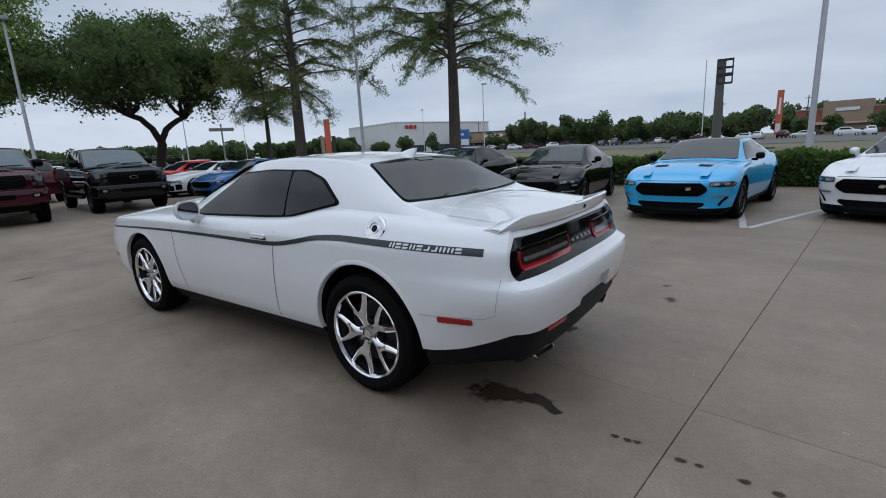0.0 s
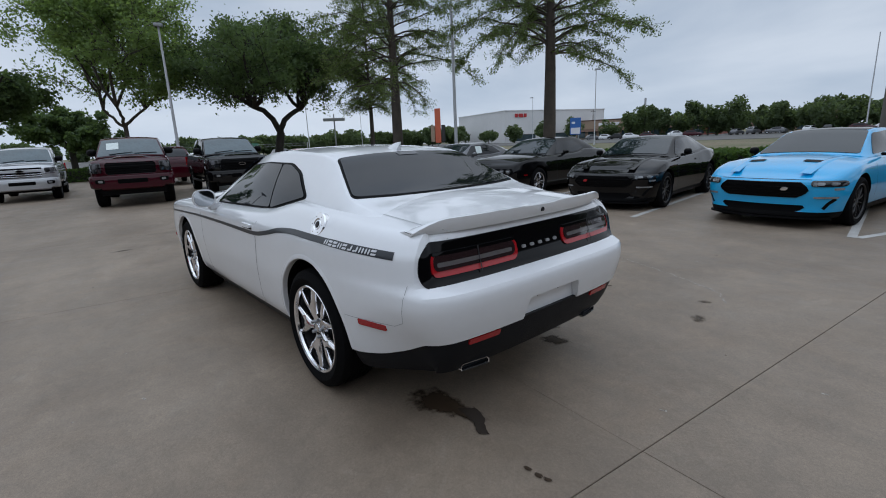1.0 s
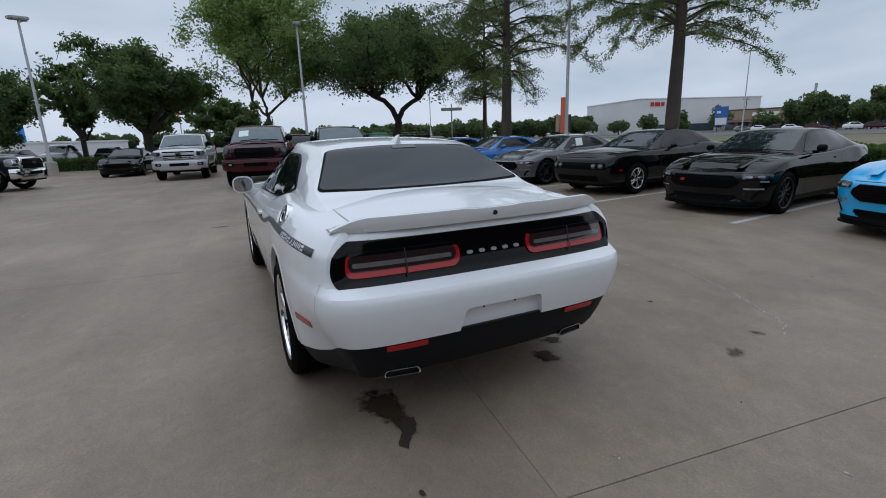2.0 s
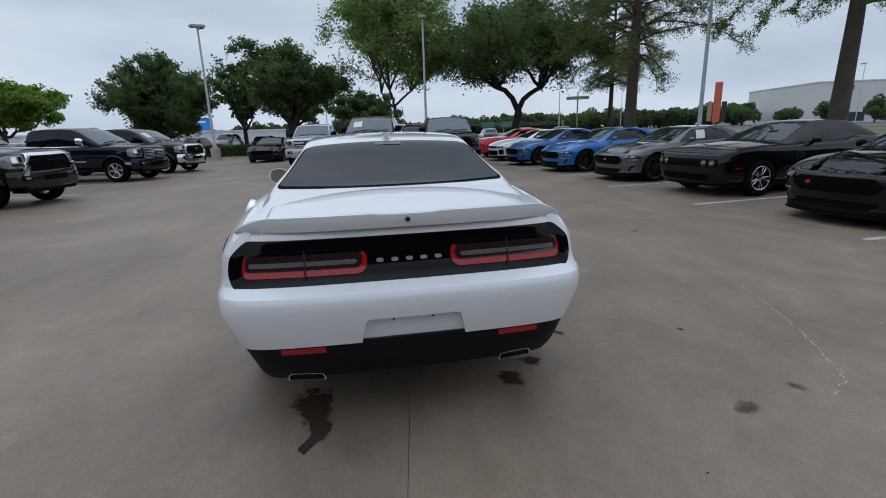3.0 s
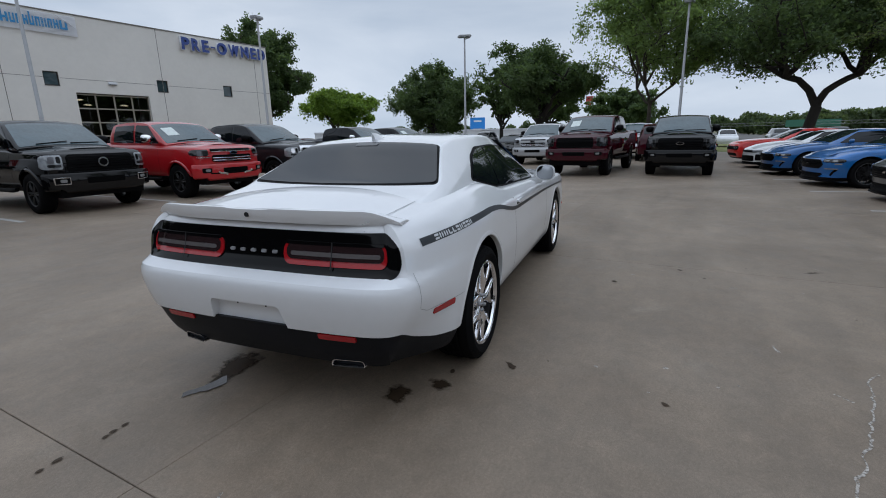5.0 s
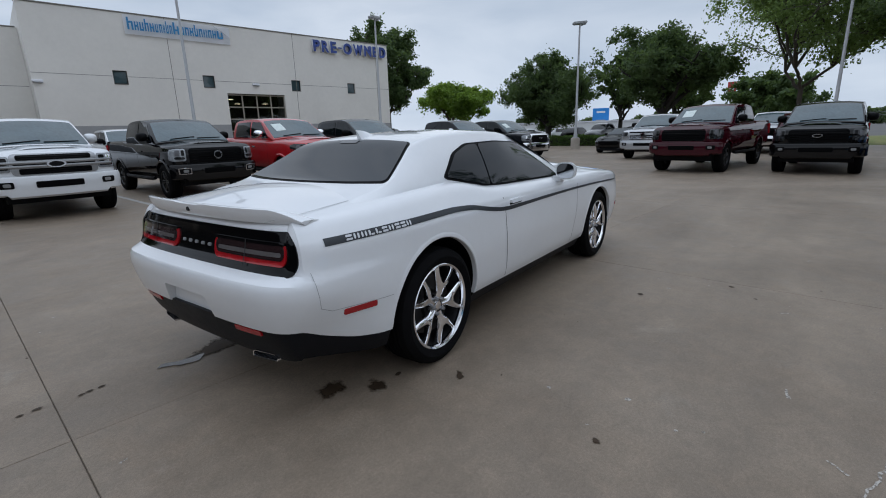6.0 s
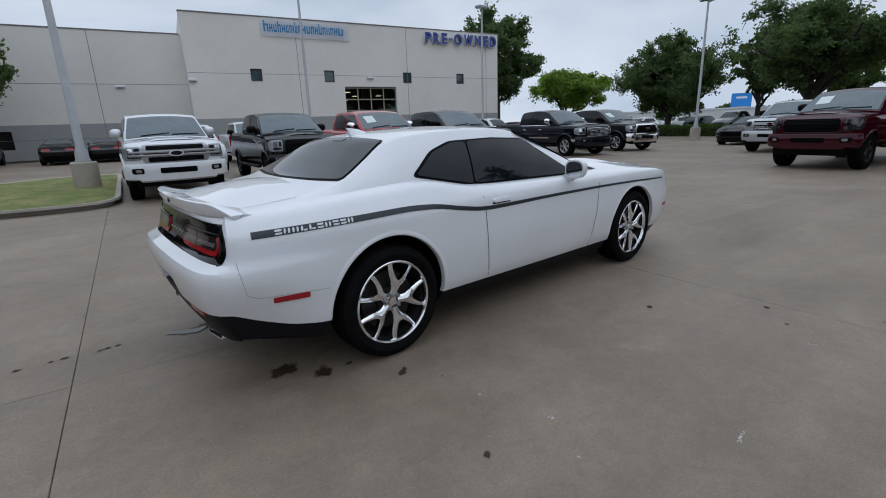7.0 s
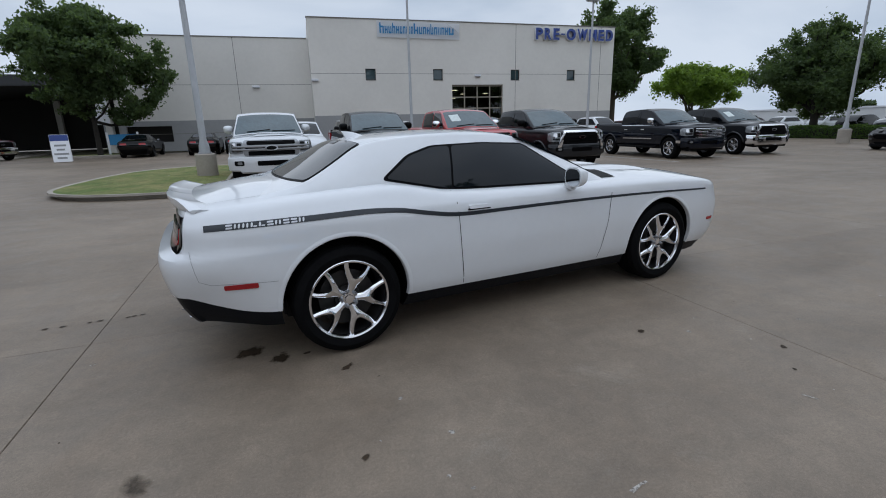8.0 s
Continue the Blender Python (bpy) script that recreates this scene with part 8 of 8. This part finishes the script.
def hedge(name, x0, y0, x1, y1, width, h, seed, label, n):
    rng = np.random.default_rng(seed)
    L = math.hypot(x1 - x0, y1 - y0)
    hd = thing(name, pose(x0, y0, 0, 0, 0, math.degrees(math.atan2(y1 - y0, x1 - x0))), label, "hedge")
    rows = []
    m = max(4, int(L / 0.6))
    for i in range(m + 1):
        x = L * i / m
        w = [0.03 * noise.noise(Vector((x, k * 3.0, seed))) for k in range(6)]
        rows.append([(x, -width / 2 + 0.10 + w[0], -0.05), (x, -width / 2 + 0.06 + w[1], h * 0.8), (x, -width / 4, h - 0.06 + w[2]), (x, width / 4, h - 0.06 + w[3]), (x, width / 2 - 0.06 + w[4], h * 0.8), (x, width / 2 - 0.1 + w[5], -0.05)])
    bm = bm_grid(rows)
    vs = list(bm.verts)
    bm.faces.new(vs[:6])
    bm.faces.new(vs[-6:][::-1])
    bmesh.ops.recalc_face_normals(bm, faces=bm.faces)
    part("twig_core", bm, M_BARKDARK, hd)
    u = rng.uniform(0, L, n)
    s = rng.uniform(0, 1, n)
    per = 2 * h + width
    d = s * per
    y = np.where(d < h, -width / 2, np.where(d < h + width, d - h - width / 2, width / 2))
    z = np.where(d < h, d, np.where(d < h + width, h, per - d))
    P = np.stack([u, y, z], 1) + rng.normal(size=(n, 3)) * 0.035
    P[:, 2] += 0.04 * np.sin(u * 2.1) + 0.03 * np.sin(u * 5.3)
    part("foliage", leaves_mesh("foliage", P, rng.uniform(0.6, 1.3, n) * 0.09, M_HEDGE, rng), None, hd, smooth=False)
    return hd


hedge("hedge", 14.0, 17.9, -34.0, 12.6, 1.2, 0.82, 21, "long clipped green hedge behind the parked coupes", 60000)
hedge("hedge", -37.0, 3.0, -37.0, -24.0, 1.1, 0.75, 22, "low clipped hedge at the end of the lot", 22000)


# ---- lamp posts, signs, poles ----
def lamp_post(x, y, h, label, concrete=0.0, arm=1, turn=0.0, r0=0.085, heads=1, square=False):
    t = thing("street_lamp", pose(x, y, 0, 0, 0, turn), label, "street lamp", "lot lamp posts")
    if concrete:
        part("footing", bm_lathe([(0.30, -0.1), (0.30, concrete - 0.03), (0.27, concrete), (0.001, concrete)], 28, "z"), M_KERB, t, "round concrete footing")
    part("base_plate", bm_box(-0.17, 0.17, -0.17, 0.17, concrete, concrete + 0.05, 0.01), M_POLEPAINT, t)
    part("pole", bm_lathe([(r0 * 1.6, concrete + 0.05), (r0 * 1.45, concrete + 0.25), (r0, concrete + 0.4), (r0 * 0.62, h), (0.001, h + 0.01)], 16, "z"), M_POLEPAINT, t, "tapered pale grey pole")
    if arm:
        part("arm", bm_tube([(0, 0, h - 0.12), (0.22, 0, h - 0.02), (0.42, 0, h + 0.03)], 0.035, 8), M_POLEPAINT, t)
        hd = part("lamp_head", bm_box(0.25, 1.15, -0.22, 0.22, h - 0.02, h + 0.14, 0.04), M_STEEL, t, "flat lamp head")
        hd.matrix_basis = pose(0, 0, 0, 0, -5, 0)
        part("lens", bm_box(0.35, 1.08, -0.17, 0.17, h - 0.035, h - 0.021, 0.004), M_HEADLENS, hd)
    return t


lamp_post(-31.0, -10.05, 8.0, "pale grey lamp post with a flat head", 0.75, 1, 140)
lamp_post(-30.2, 3.75, 8.1, "pale grey lamp post behind the black pickup", 0.75, 1, 175)
lamp_post(-21.2, -19.1, 8.45, "pale grey lamp post near the building", 0.75, 1, 200)
lamp_post(-9.74, -19.85, 9.0, "pale grey lamp post in front of the wall", 0.75, 1, 90)
lamp_post(-0.05, -9.45, 9.4, "tall pale grey lamp post on a concrete footing in the turf", 0.82, 1, 0, 0.10)
lamp_post(-19.1, 15.15, 10.5, "slim grey lamp post between the trees", 0.6, 1, 0)
lamp_post(-1.65, 18.4, 11.0, "pale grey lamp post behind the hedge", 0.75, 1, 0, 0.085)
lamp_post(-62, -30, 9.0, "far lamp post across the road", 0, 1, 0)
lamp_post(-75, 26, 10.0, "far lamp post across the road", 0, 1, 60)
lamp_post(-48, 62, 11.0, "far lamp post by the road", 0, 1, 200)
lamp_post(-95, 95, 12.0, "far lamp post by the road", 0, 1, 20)
lamp_post(-33.5, 130, 19.0, "very tall far lamp post", 0, 0, 20, 0.14)
lamp_post(-130, 60, 14.0, "far lamp post by the road", 0, 1, 20)


def board_sign(x, y, h, w, bh, label, mt, post_mt, turn, posts=2, name="sign", blocks=()):
    t = thing(name, pose(x, y, 0, 0, 0, turn), label, "sign")
    for k in range(posts):
        px = 0 if posts == 1 else (-w * 0.32 + w * 0.64 * k)
        part("post", bm_box(px - 0.06 * max(1, w / 4), px + 0.06 * max(1, w / 4), -0.08, 0.08, -0.1, h - (bh if posts == 1 else 0.2), 0.01), post_mt, t)
    part("panel", bm_box(-w / 2, w / 2, -0.14, 0.14, h - bh, h, 0.03), mt, t)
    for (bx, bz, bw, bhh, bmt) in blocks:
        for yy in (-0.155, 0.155):
            part("print_block", bm_box(bx - bw / 2, bx + bw / 2, min(yy, yy * 0.9), max(yy, yy * 0.9), h - bh + bz - bhh / 2, h - bh + bz + bhh / 2, 0.01), bmt, t, smooth=False)
    return t


M_ORANGE = mat("faded_orange_sign", (0.50, 0.10, 0.045), 0.5, 0, 0, 0.1, 0.5)
M_WHITESIGN = mat("white_sign_face", (0.66, 0.66, 0.68), 0.5, 0, 0, 0.08, 0.5)
M_BLUESIGN = mat("blue_road_sign", (0.02, 0.11, 0.36), 0.45, 0, 0, 0.1, 0.6)
M_PORTAL = mat("bright_blue_panel", (0.012, 0.20, 0.56), 0.45, 0, 0, 0.1, 0.6)
M_POLEBROWN = mat("weathered_brown_steel", (0.10, 0.088, 0.080), 0.7, 0.1, 0, 0.15, 0.6)
M_GREENSIGN = mat("green_road_sign", (0.03, 0.14, 0.09), 0.5, 0, 0, 0.1, 0.6)
M_BRICKTAN = mat("tan_shop_wall", (0.30, 0.22, 0.16), 0.85, 0, 0, 0.12, 0.2)
M_BRICKRED = mat("red_brick_shop_wall", (0.24, 0.09, 0.065), 0.85, 0, 0, 0.12, 0.2)
M_CINEMA = mat("pale_cinema_wall", (0.62, 0.62, 0.62), 0.85, 0, 0, 0.08, 0.08)
M_ROOFBROWN = mat("brown_shop_roof", (0.12, 0.07, 0.05), 0.85, 0, 0, 0.15, 0.4)
M_SIGNRED = mat("red_sign_shapes", (0.42, 0.02, 0.025), 0.5, 0, 0, 0.1, 0.5)
board_sign(-149.8, 100.0, 13.7, 2.3, 12.4, "tall orange pylon sign between a tan and a dark slab", M_ORANGE, M_STEEL, 30, 1, "pylon_sign", [(-2.2, 3.4, 1.5, 6.0, M_BRICKTAN), (2.2, 3.4, 1.5, 6.0, M_DARKMETAL)])
board_sign(-24.0, 171, 13.2, 1.6, 12.6, "tall orange pylon sign by the car park", M_ORANGE, M_STEEL, 12, 1, "pylon_sign", [(0, 8.2, 0.5, 4.6, M_WHITESIGN), (0, 2.0, 1.2, 2.4, M_WHITESIGN)])
ps = thing("pole_sign", pose(-28.0, 120, 0, 0, 0, 15), "empty dark sign frame on a thick pole", "sign")
part("pole", bm_lathe([(0.95, -0.1), (0.85, 11.0), (0.72, 17.2), (0.001, 17.3)], 16, "z"), M_POLEBROWN, ps)
for px in (-0.7, 0.8, 2.2):
    for py in (-1.0, 1.0):
        part("upright", bm_box(px - 0.09, px + 0.09, py - 0.09, py + 0.09, 12.2, 17.2), M_DARKMETAL, ps)
for z in (12.3, 13.9, 14.2, 15.5, 17.1):
    for py in (-1.0, 1.0):
        part("cross_bar", bm_box(-0.8, 2.3, py - 0.07, py + 0.07, z - 0.12, z + 0.12), M_DARKMETAL, ps)
    for px in (-0.7, 2.2):
        part("cross_bar", bm_box(px - 0.07, px + 0.07, -0.93, 0.93, z - 0.1, z + 0.1), M_DARKMETAL, ps)
board_sign(-40.7, 17.2, 3.95, 1.9, 0.26, "grey street name board on a post, seen edge on", M_STEEL, M_STEEL, 70, 1, "street_sign")
part("post_ring", bm_lathe([(0.045, 3.6), (0.045, 4.0), (0.06, 4.02), (0.05, 4.3), (0.001, 4.32)], 12, "z"), M_STEEL, bpy.data.objects["street_sign"])
board_sign(-81.2, 96.2, 5.9, 2.6, 4.1, "blue roadside information sign with pale lower half", M_BLUESIGN, M_STEEL, 40, 2, "road_sign", [(0, 0.95, 2.2, 1.5, M_WHITESIGN), (-0.5, 2.9, 0.8, 0.5, M_WHITESIGN)])
board_sign(-137, -56.4, 6.9, 4.6, 5.8, "bright blue entrance portal across the road", M_PORTAL, M_STEEL, 114, 1, "pylon_sign", [(0, 1.5, 2.7, 2.0, M_STEEL), (0, 4.7, 2.4, 0.5, M_WHITESIGN)])
board_sign(-90, -13.3, 7.9, 1.2, 1.5, "red and white pole sign far across the road", M_SIGNRED, M_STEEL, 80, 1, "pole_sign", [(0, 0.4, 0.9, 0.3, M_WHITESIGN)])
board_sign(-150, 26, 3.6, 4.0, 1.7, "green overhead road sign far off", M_GREENSIGN, M_STEEL, 80, 2, "road_sign")
board_sign(-152, 33, 3.6, 5.0, 1.8, "green overhead road sign far off", M_GREENSIGN, M_STEEL, 80, 2, "road_sign")
gan = thing("sign_gantry", pose(-155, 10, 0, 0, 0, 80), "pale steel gantry over the far road", "gantry")
for yy in (-12, 40):
    part("leg", bm_box(yy - 0.15, yy + 0.15, -0.15, 0.15, -0.1, 3.3, 0.02), M_STEEL, gan)
for z in (2.4, 3.1):
    part("chord", bm_box(-12, 40, -0.12, 0.12, z, z + 0.06, 0.01), M_STEEL, gan)
for k in range(26):
    part("brace", bm_tube([(-12 + 2 * k, 0, 2.45), (-11 + 2 * k, 0, 3.15), (-10 + 2 * k, 0, 2.45)], 0.018, 5), M_STEEL, gan)
# a pole sign by the far trees and a utility pole with wires
board_sign(-93, 143, 12.4, 1.6, 4.2, "grey narrow sign on a pole by the far trees", M_STEEL, M_STEEL, 110, 1, "pole_sign")
for x, y in ((-43, 190), (-140, 176), (-20, 196)):
    u = thing("utility_pole", pose(x, y, 0, 0, 0, 20), "far wooden utility pole with a crossarm", "utility pole", "utility poles")
    part("pole", bm_lathe([(0.2, -0.1), (0.13, 12.5), (0.001, 12.6)], 8, "z"), M_BARK, u)
    part("crossarm", bm_box(-1.2, 1.2, -0.06, 0.06, 11.6, 11.75), M_BARK, u)


# ---- far shops ----
def shop(x, y, w, d, h, turn, label, wall, bays=8, band=None, name="shop_building", marks=(), tower=None, lean=True):
    t = thing(name, pose(x, y, 0, 0, 0, turn), label, "building")
    wl = part("wall", bm_box(-w / 2, w / 2, 0, d, -0.1, h, 0.05), wall, t)
    part("roof", bm_box(-w / 2 - 0.2, w / 2 + 0.2, -0.2, d + 0.2, h + 0.004, h + 0.4, 0.05), band or M_ROOFBROWN, t)
    for k in range(bays):
        bx = -w / 2 + w * (k + 0.5) / bays
        wi = part("window", bm_box(bx - w / bays * 0.36, bx + w / bays * 0.36, -0.10, -0.02, 0.4, min(3.0, h * 0.55)), M_GLASS_LIGHT, t, smooth=False)
        part("frame", bm_box(bx - w / bays * 0.38, bx + w / bays * 0.38, -0.14, -0.101, min(3.0, h * 0.55), min(3.0, h * 0.55) + 0.25), M_DARKMETAL, wi, smooth=False)
    if lean:
        part("awning", bm_prism([(-w / 2, -2.0, 3.0), (-w / 2, -0.15, 3.9), (-w / 2, -0.15, 3.1)], (w, 0, 0)), band or M_ROOFBROWN, t)
    if tower:
        a, b, hh = tower
        part("tower", bm_box(a, b, -0.8, d * 0.5, -0.1, hh, 0.05), M_BRICKTAN, t)
    for (mx, mz, mw, mh, mt) in marks:
        part("sign_shape", bm_box(mx - mw / 2, mx + mw / 2, -1.0 if tower else -0.3, -0.82 if tower else -0.05, mz - mh / 2, mz + mh / 2, 0.1), mt, t, smooth=False)
    return t


cin = shop(-147.4, 161.1, 53, 44, 12.8, 80, "long pale cinema building with plain red sign shapes", M_CINEMA, 3, M_CINEMA, "cinema_building", [(-21.0, 11.0, 1.5, 1.5, M_SIGNRED), (-18.8, 11.0, 2.2, 1.5, M_SIGNRED), (-16.6, 11.0, 1.5, 1.5, M_SIGNRED)], lean=False)
shop(-124, 166, 26, 22, 7.2, 30, "tan shop front with a dark awning", M_BRICKTAN, 6, M_ROOFBROWN, marks=[(0, 5.6, 8, 1.3, M_WHITESIGN)])
shop(-96, 172, 24, 20, 6.6, 20, "small brown shop with a low roof", M_BRICKRED, 5, M_ROOFBROWN)
shop(-70, 196, 26, 18, 6.4, 10, "tan low shop with a red tiled roof", M_BRICKTAN, 6, M_ROOFBROWN)
shop(-6.0, 196, 34, 22, 7.6, 0, "red brick and tan shop front with a gabled entrance", M_BRICKRED, 6, M_BRICKTAN, marks=[(-4.0, 7.4, 6, 1.2, M_WHITESIGN)], tower=(-10, 2, 10.0))
shop(22.0, 200, 28, 20, 6.8, 0, "tan shop with a red awning", M_BRICKTAN, 5, M_SIGNRED)
shop(-150, -80, 70, 30, 2.9, -60, "long low white building across the road", M_CINEMA, 12, M_WHITESIGN, "showroom_building", [(0, 2.4, 12, 0.5, M_BLUESIGN)], lean=False)


def far_tree_belt(name, label, spots, seed, size=0.55, mt=None):
    """Far trees that can be told apart only as a belt: trunks and clumped crowns."""
    rng = np.random.default_rng(seed)
    t = thing(name, pose(0, 0, 0), label, "trees")
    tagged(t, kind="stuff")
    bm, P = bmesh.new(), []
    for (x, y, h, r) in spots:
        bm_tube([(x, y, -0.1), (x, y, h * 0.6)], [0.22, 0.1], 6, bm)
        for k in range(16):
            v = rng.normal(size=3)
            v /= np.linalg.norm(v)
            c = np.array([x, y, h * 0.54]) + v * np.array([r, r, h * 0.40]) * rng.uniform(0.3, 0.9)
            n = 90
            w = rng.normal(size=(n, 3))
            w /= np.linalg.norm(w, axis=1)[:, None]
            P.append(c + w * r * 0.42 * rng.uniform(0.4, 1, n)[:, None] ** 0.5)
    tk = part("trunks", bm, M_BARK, t)
    tagged(tk, kind="stuff")
    P = np.concatenate(P)
    P = P[P[:, 2] > 0.2]
    cr = part("crowns", leaves_mesh("crowns", P, rng.uniform(0.6, 1.3, len(P)) * size, mt or M_LEAFFAR, rng), None, t, smooth=False)
    tagged(cr, kind="stuff")
    return t


rs = np.random.default_rng(77)
far_tree_belt("far_trees", "belt of dark green trees beyond the frontage road", [(-98 + 2.9 * k + rs.uniform(-1.5, 1.5), 141 + rs.uniform(-6, 6), rs.uniform(6.5, 11.0), rs.uniform(3, 4.8)) for k in range(13)], 31)
far_tree_belt("far_trees", "belt of dark green trees by the far car park", [(-60 + 2.7 * k + rs.uniform(-1.5, 1.5), 142 + rs.uniform(-6, 6), rs.uniform(5.5, 8.8), rs.uniform(2.6, 4.4)) for k in range(15)], 32)
far_tree_belt("far_trees", "scattered trees in front of the shops", [(-24 + 7 * k + rs.uniform(-2, 2), 176 + rs.uniform(-4, 10), rs.uniform(5, 7.5), rs.uniform(2.4, 3.6)) for k in range(8)], 33)
far_tree_belt("far_trees", "round trees along the cinema", [(-156 + 8.5 * k + rs.uniform(-2, 2), 112 + 7.5 * k + rs.uniform(-3, 3), rs.uniform(5.5, 9.0), rs.uniform(2.8, 3.8)) for k in range(7)], 34)
far_tree_belt("far_trees", "long belt of trees beyond the highway", [(-175 + rs.uniform(-8, 8), 20 + 3.6 * k, rs.uniform(4, 6.2) + 0.09 * k, rs.uniform(3.6, 5.5)) for k in range(32)], 35, 0.8)
far_tree_belt("far_trees", "far belt of trees on the horizon", [(-230 + rs.uniform(-8, 8), -150 + 8.5 * k, rs.uniform(4, 8), rs.uniform(4, 6)) for k in range(22)], 36, 0.9)
far_tree_belt("far_trees", "far belt of trees behind the shops", [(-190 + 10 * k, 238 + rs.uniform(-8, 8), rs.uniform(8, 13), rs.uniform(4.5, 7)) for k in range(34)], 37, 1.0)
far_tree_belt("far_trees", "far belt of trees behind the walk", [(60 + rs.uniform(-6, 6), -60 + 8 * k, rs.uniform(6, 10), rs.uniform(4, 6)) for k in range(18)], 38, 0.9)


# ---- far parked cars ----
FARBODY = Shell([(-1.05, 0), (-1.03, 0.5), (-0.9, 0.8), (0, 0.9), (1.5, 0.9), (2.9, 0.88), (3.3, 0.75), (3.5, 0.4), (3.55, 0)],
                side=[(0.2, 0.06), (0.5, 0.0), (0.9, 0.05)], rear=[(0.2, 0.08), (0.6, 0.0), (1.0, 0.08)], front=[(0.2, 0.05), (0.5, 0.0), (0.85, 0.15)],
                bottom=[(-1.05, 0.3), (3.55, 0.25)], top=[(-1.05, 1.0), (0.5, 0.98), (2.2, 0.95), (3.55, 0.75)], crown=[(-1.05, 1.02), (2.2, 1.02), (3.2, 0.88), (3.55, 0.76)], edge=0.08)
FARCAB = Cabin(FARBODY, [(-0.85, 1.02), (-0.3, 1.4), (0.3, 1.5), (1.1, 1.5), (1.5, 1.42), (2.25, 1.0)], [(-0.85, 0.62), (0, 0.6), (1.3, 0.6), (2.25, 0.7)], -0.85, 2.24)
far_hull = bm_to_mesh(FARBODY.hull(ns=36, nz=6), "body", M_WHITE)
far_cab = bm_to_mesh(FARCAB.hull(14), "cabin", M_WHITE)
far_panes = [bm_to_mesh(FARCAB.pane([(-0.3, 1.06), (1.9, 1.04), (1.35, 1.38), (-0.05, 1.38)], f, 0.012, 0.05), "side_window", M_GLASS) for f in (1, -1)]
far_screens = [bm_to_mesh(FARCAB.screen(2.15, 0.64, 1.5, 0.54, 0.012, 6), "windshield", M_GLASS), bm_to_mesh(FARCAB.screen(-0.75, 0.56, -0.28, 0.52, 0.012, 6), "rear_window", M_GLASS)]
far_tyre = bm_to_mesh(bm_lathe([(0.2, -0.1), (0.33, -0.1), (0.33, 0.1), (0.2, 0.1)], 16, closed=True), "tyre", M_RUBBER)
far_rim = bm_to_mesh(bm_lathe([(0.001, 0.06), (0.2, 0.08), (0.21, -0.05), (0.001, -0.05)], 12), "rim", M_ALLOY)


def far_car(x, y, heading, paint_mat, label, scale=1.0):
    t = thing("car", pose(x, y, 0, 0, 0, heading), label, "car", "far parked cars")
    for nm, me in (("body", far_hull), ("cabin", far_cab)):
        d = me.copy()
        d.materials.clear()
        d.materials.append(paint_mat)
        ob = part(nm, d, None, t)
        ob.scale = (1, 1, scale)
    for me in far_panes + far_screens:
        part(me.name.split(".")[0], me, None, t).scale = (1, 1, scale)
    for wx in (0, 2.6):
        for sg in (1, -1):
            w = part("wheel", far_rim, None, t)
            w.matrix_basis = pose(wx, sg * 0.79, 0.33, 0, 0, 0 if sg > 0 else 180)
            part("tyre", far_tyre, None, w)
    return t


random.seed(12)
tones = [(M_WHITE, "white"), (M_SILVER, "silver"), (M_BLACKPAINT, "black"), (M_GREYPAINT, "dark grey"), (M_MAROON, "dark red"), (M_TRUCKWHITE, "white")]
for k in range(14):
    mt, nm = random.choice(tones)
    far_car(-58 + 4.6 * k + random.uniform(-1, 1), 128 + random.uniform(-2, 3), random.choice((80, 100, 90, 0, 180)), mt, "%s car in the far car park" % nm, random.choice((1.0, 1.0, 1.18)))
for k in range(8):
    mt, nm = random.choice(tones)
    far_car(-16 + 5.6 * k + random.uniform(-1, 1), 172 + random.uniform(-2, 3), random.choice((80, 0, 180)), mt, "%s car by the brick shop" % nm, random.choice((1.0, 1.18)))
for k in range(7):
    mt, nm = random.choice(tones)
    far_car(-98 + 5.2 * k + random.uniform(-1, 1), 122 + random.uniform(-3, 3), random.choice((60, 20, 200)), mt, "%s car in front of the far trees" % nm, 1.1)
for k in range(7):
    mt, nm = random.choice(tones)
    far_car(-46.0 + random.uniform(-1, 1), -11.5 - 3.1 * k, random.choice((0, 180)), mt, "%s car across the far hedge" % nm, random.choice((1.0, 1.2)))
for k in range(5):
    mt, nm = random.choice(tones)
    far_car(-52.0 + random.uniform(-1, 1), 3 + 4.1 * k, random.choice((0, 180)), mt, "%s car beyond the end of the row" % nm, 1.0)
for k in range(5):
    mt, nm = random.choice(tones)
    far_car(-20.5 - 2.9 * k, -22.0, 90, mt, "%s car in the row by the building" % nm, random.choice((1.0, 1.2)))
far_car(-9.4, -22.5, 90, M_TRUCKWHITE, "white tall car in front of the wall", 1.2)
far_car(-3.4, -16.6, 90, M_TRUCKWHITE, "white tall car behind the lifted pickup", 1.2)
far_car(-25.5, 3.0, 184, M_MAROON, "dark red tall car between the trucks", 1.2)
pickup(truck_at(14.6, -31.5, 150), M_MAROON, "dark red pickup in the covered drive", "mesh", M_CHROME, "silver_six", 0.0, M_CHROME, 0.40)


# ---- the cast slabs of the lot ----
slab_data, open_slab_data = slab_mesh(0.0007), slab_mesh(0.0018)
for i in COLS:
    for j in ROWSY:
        s = new("slab", slab_data if i < 0 else open_slab_data)
        s.parent = lot
        s.location = (JX + SX * (i + 0.5), JY + SY * (j + 0.5), 0)
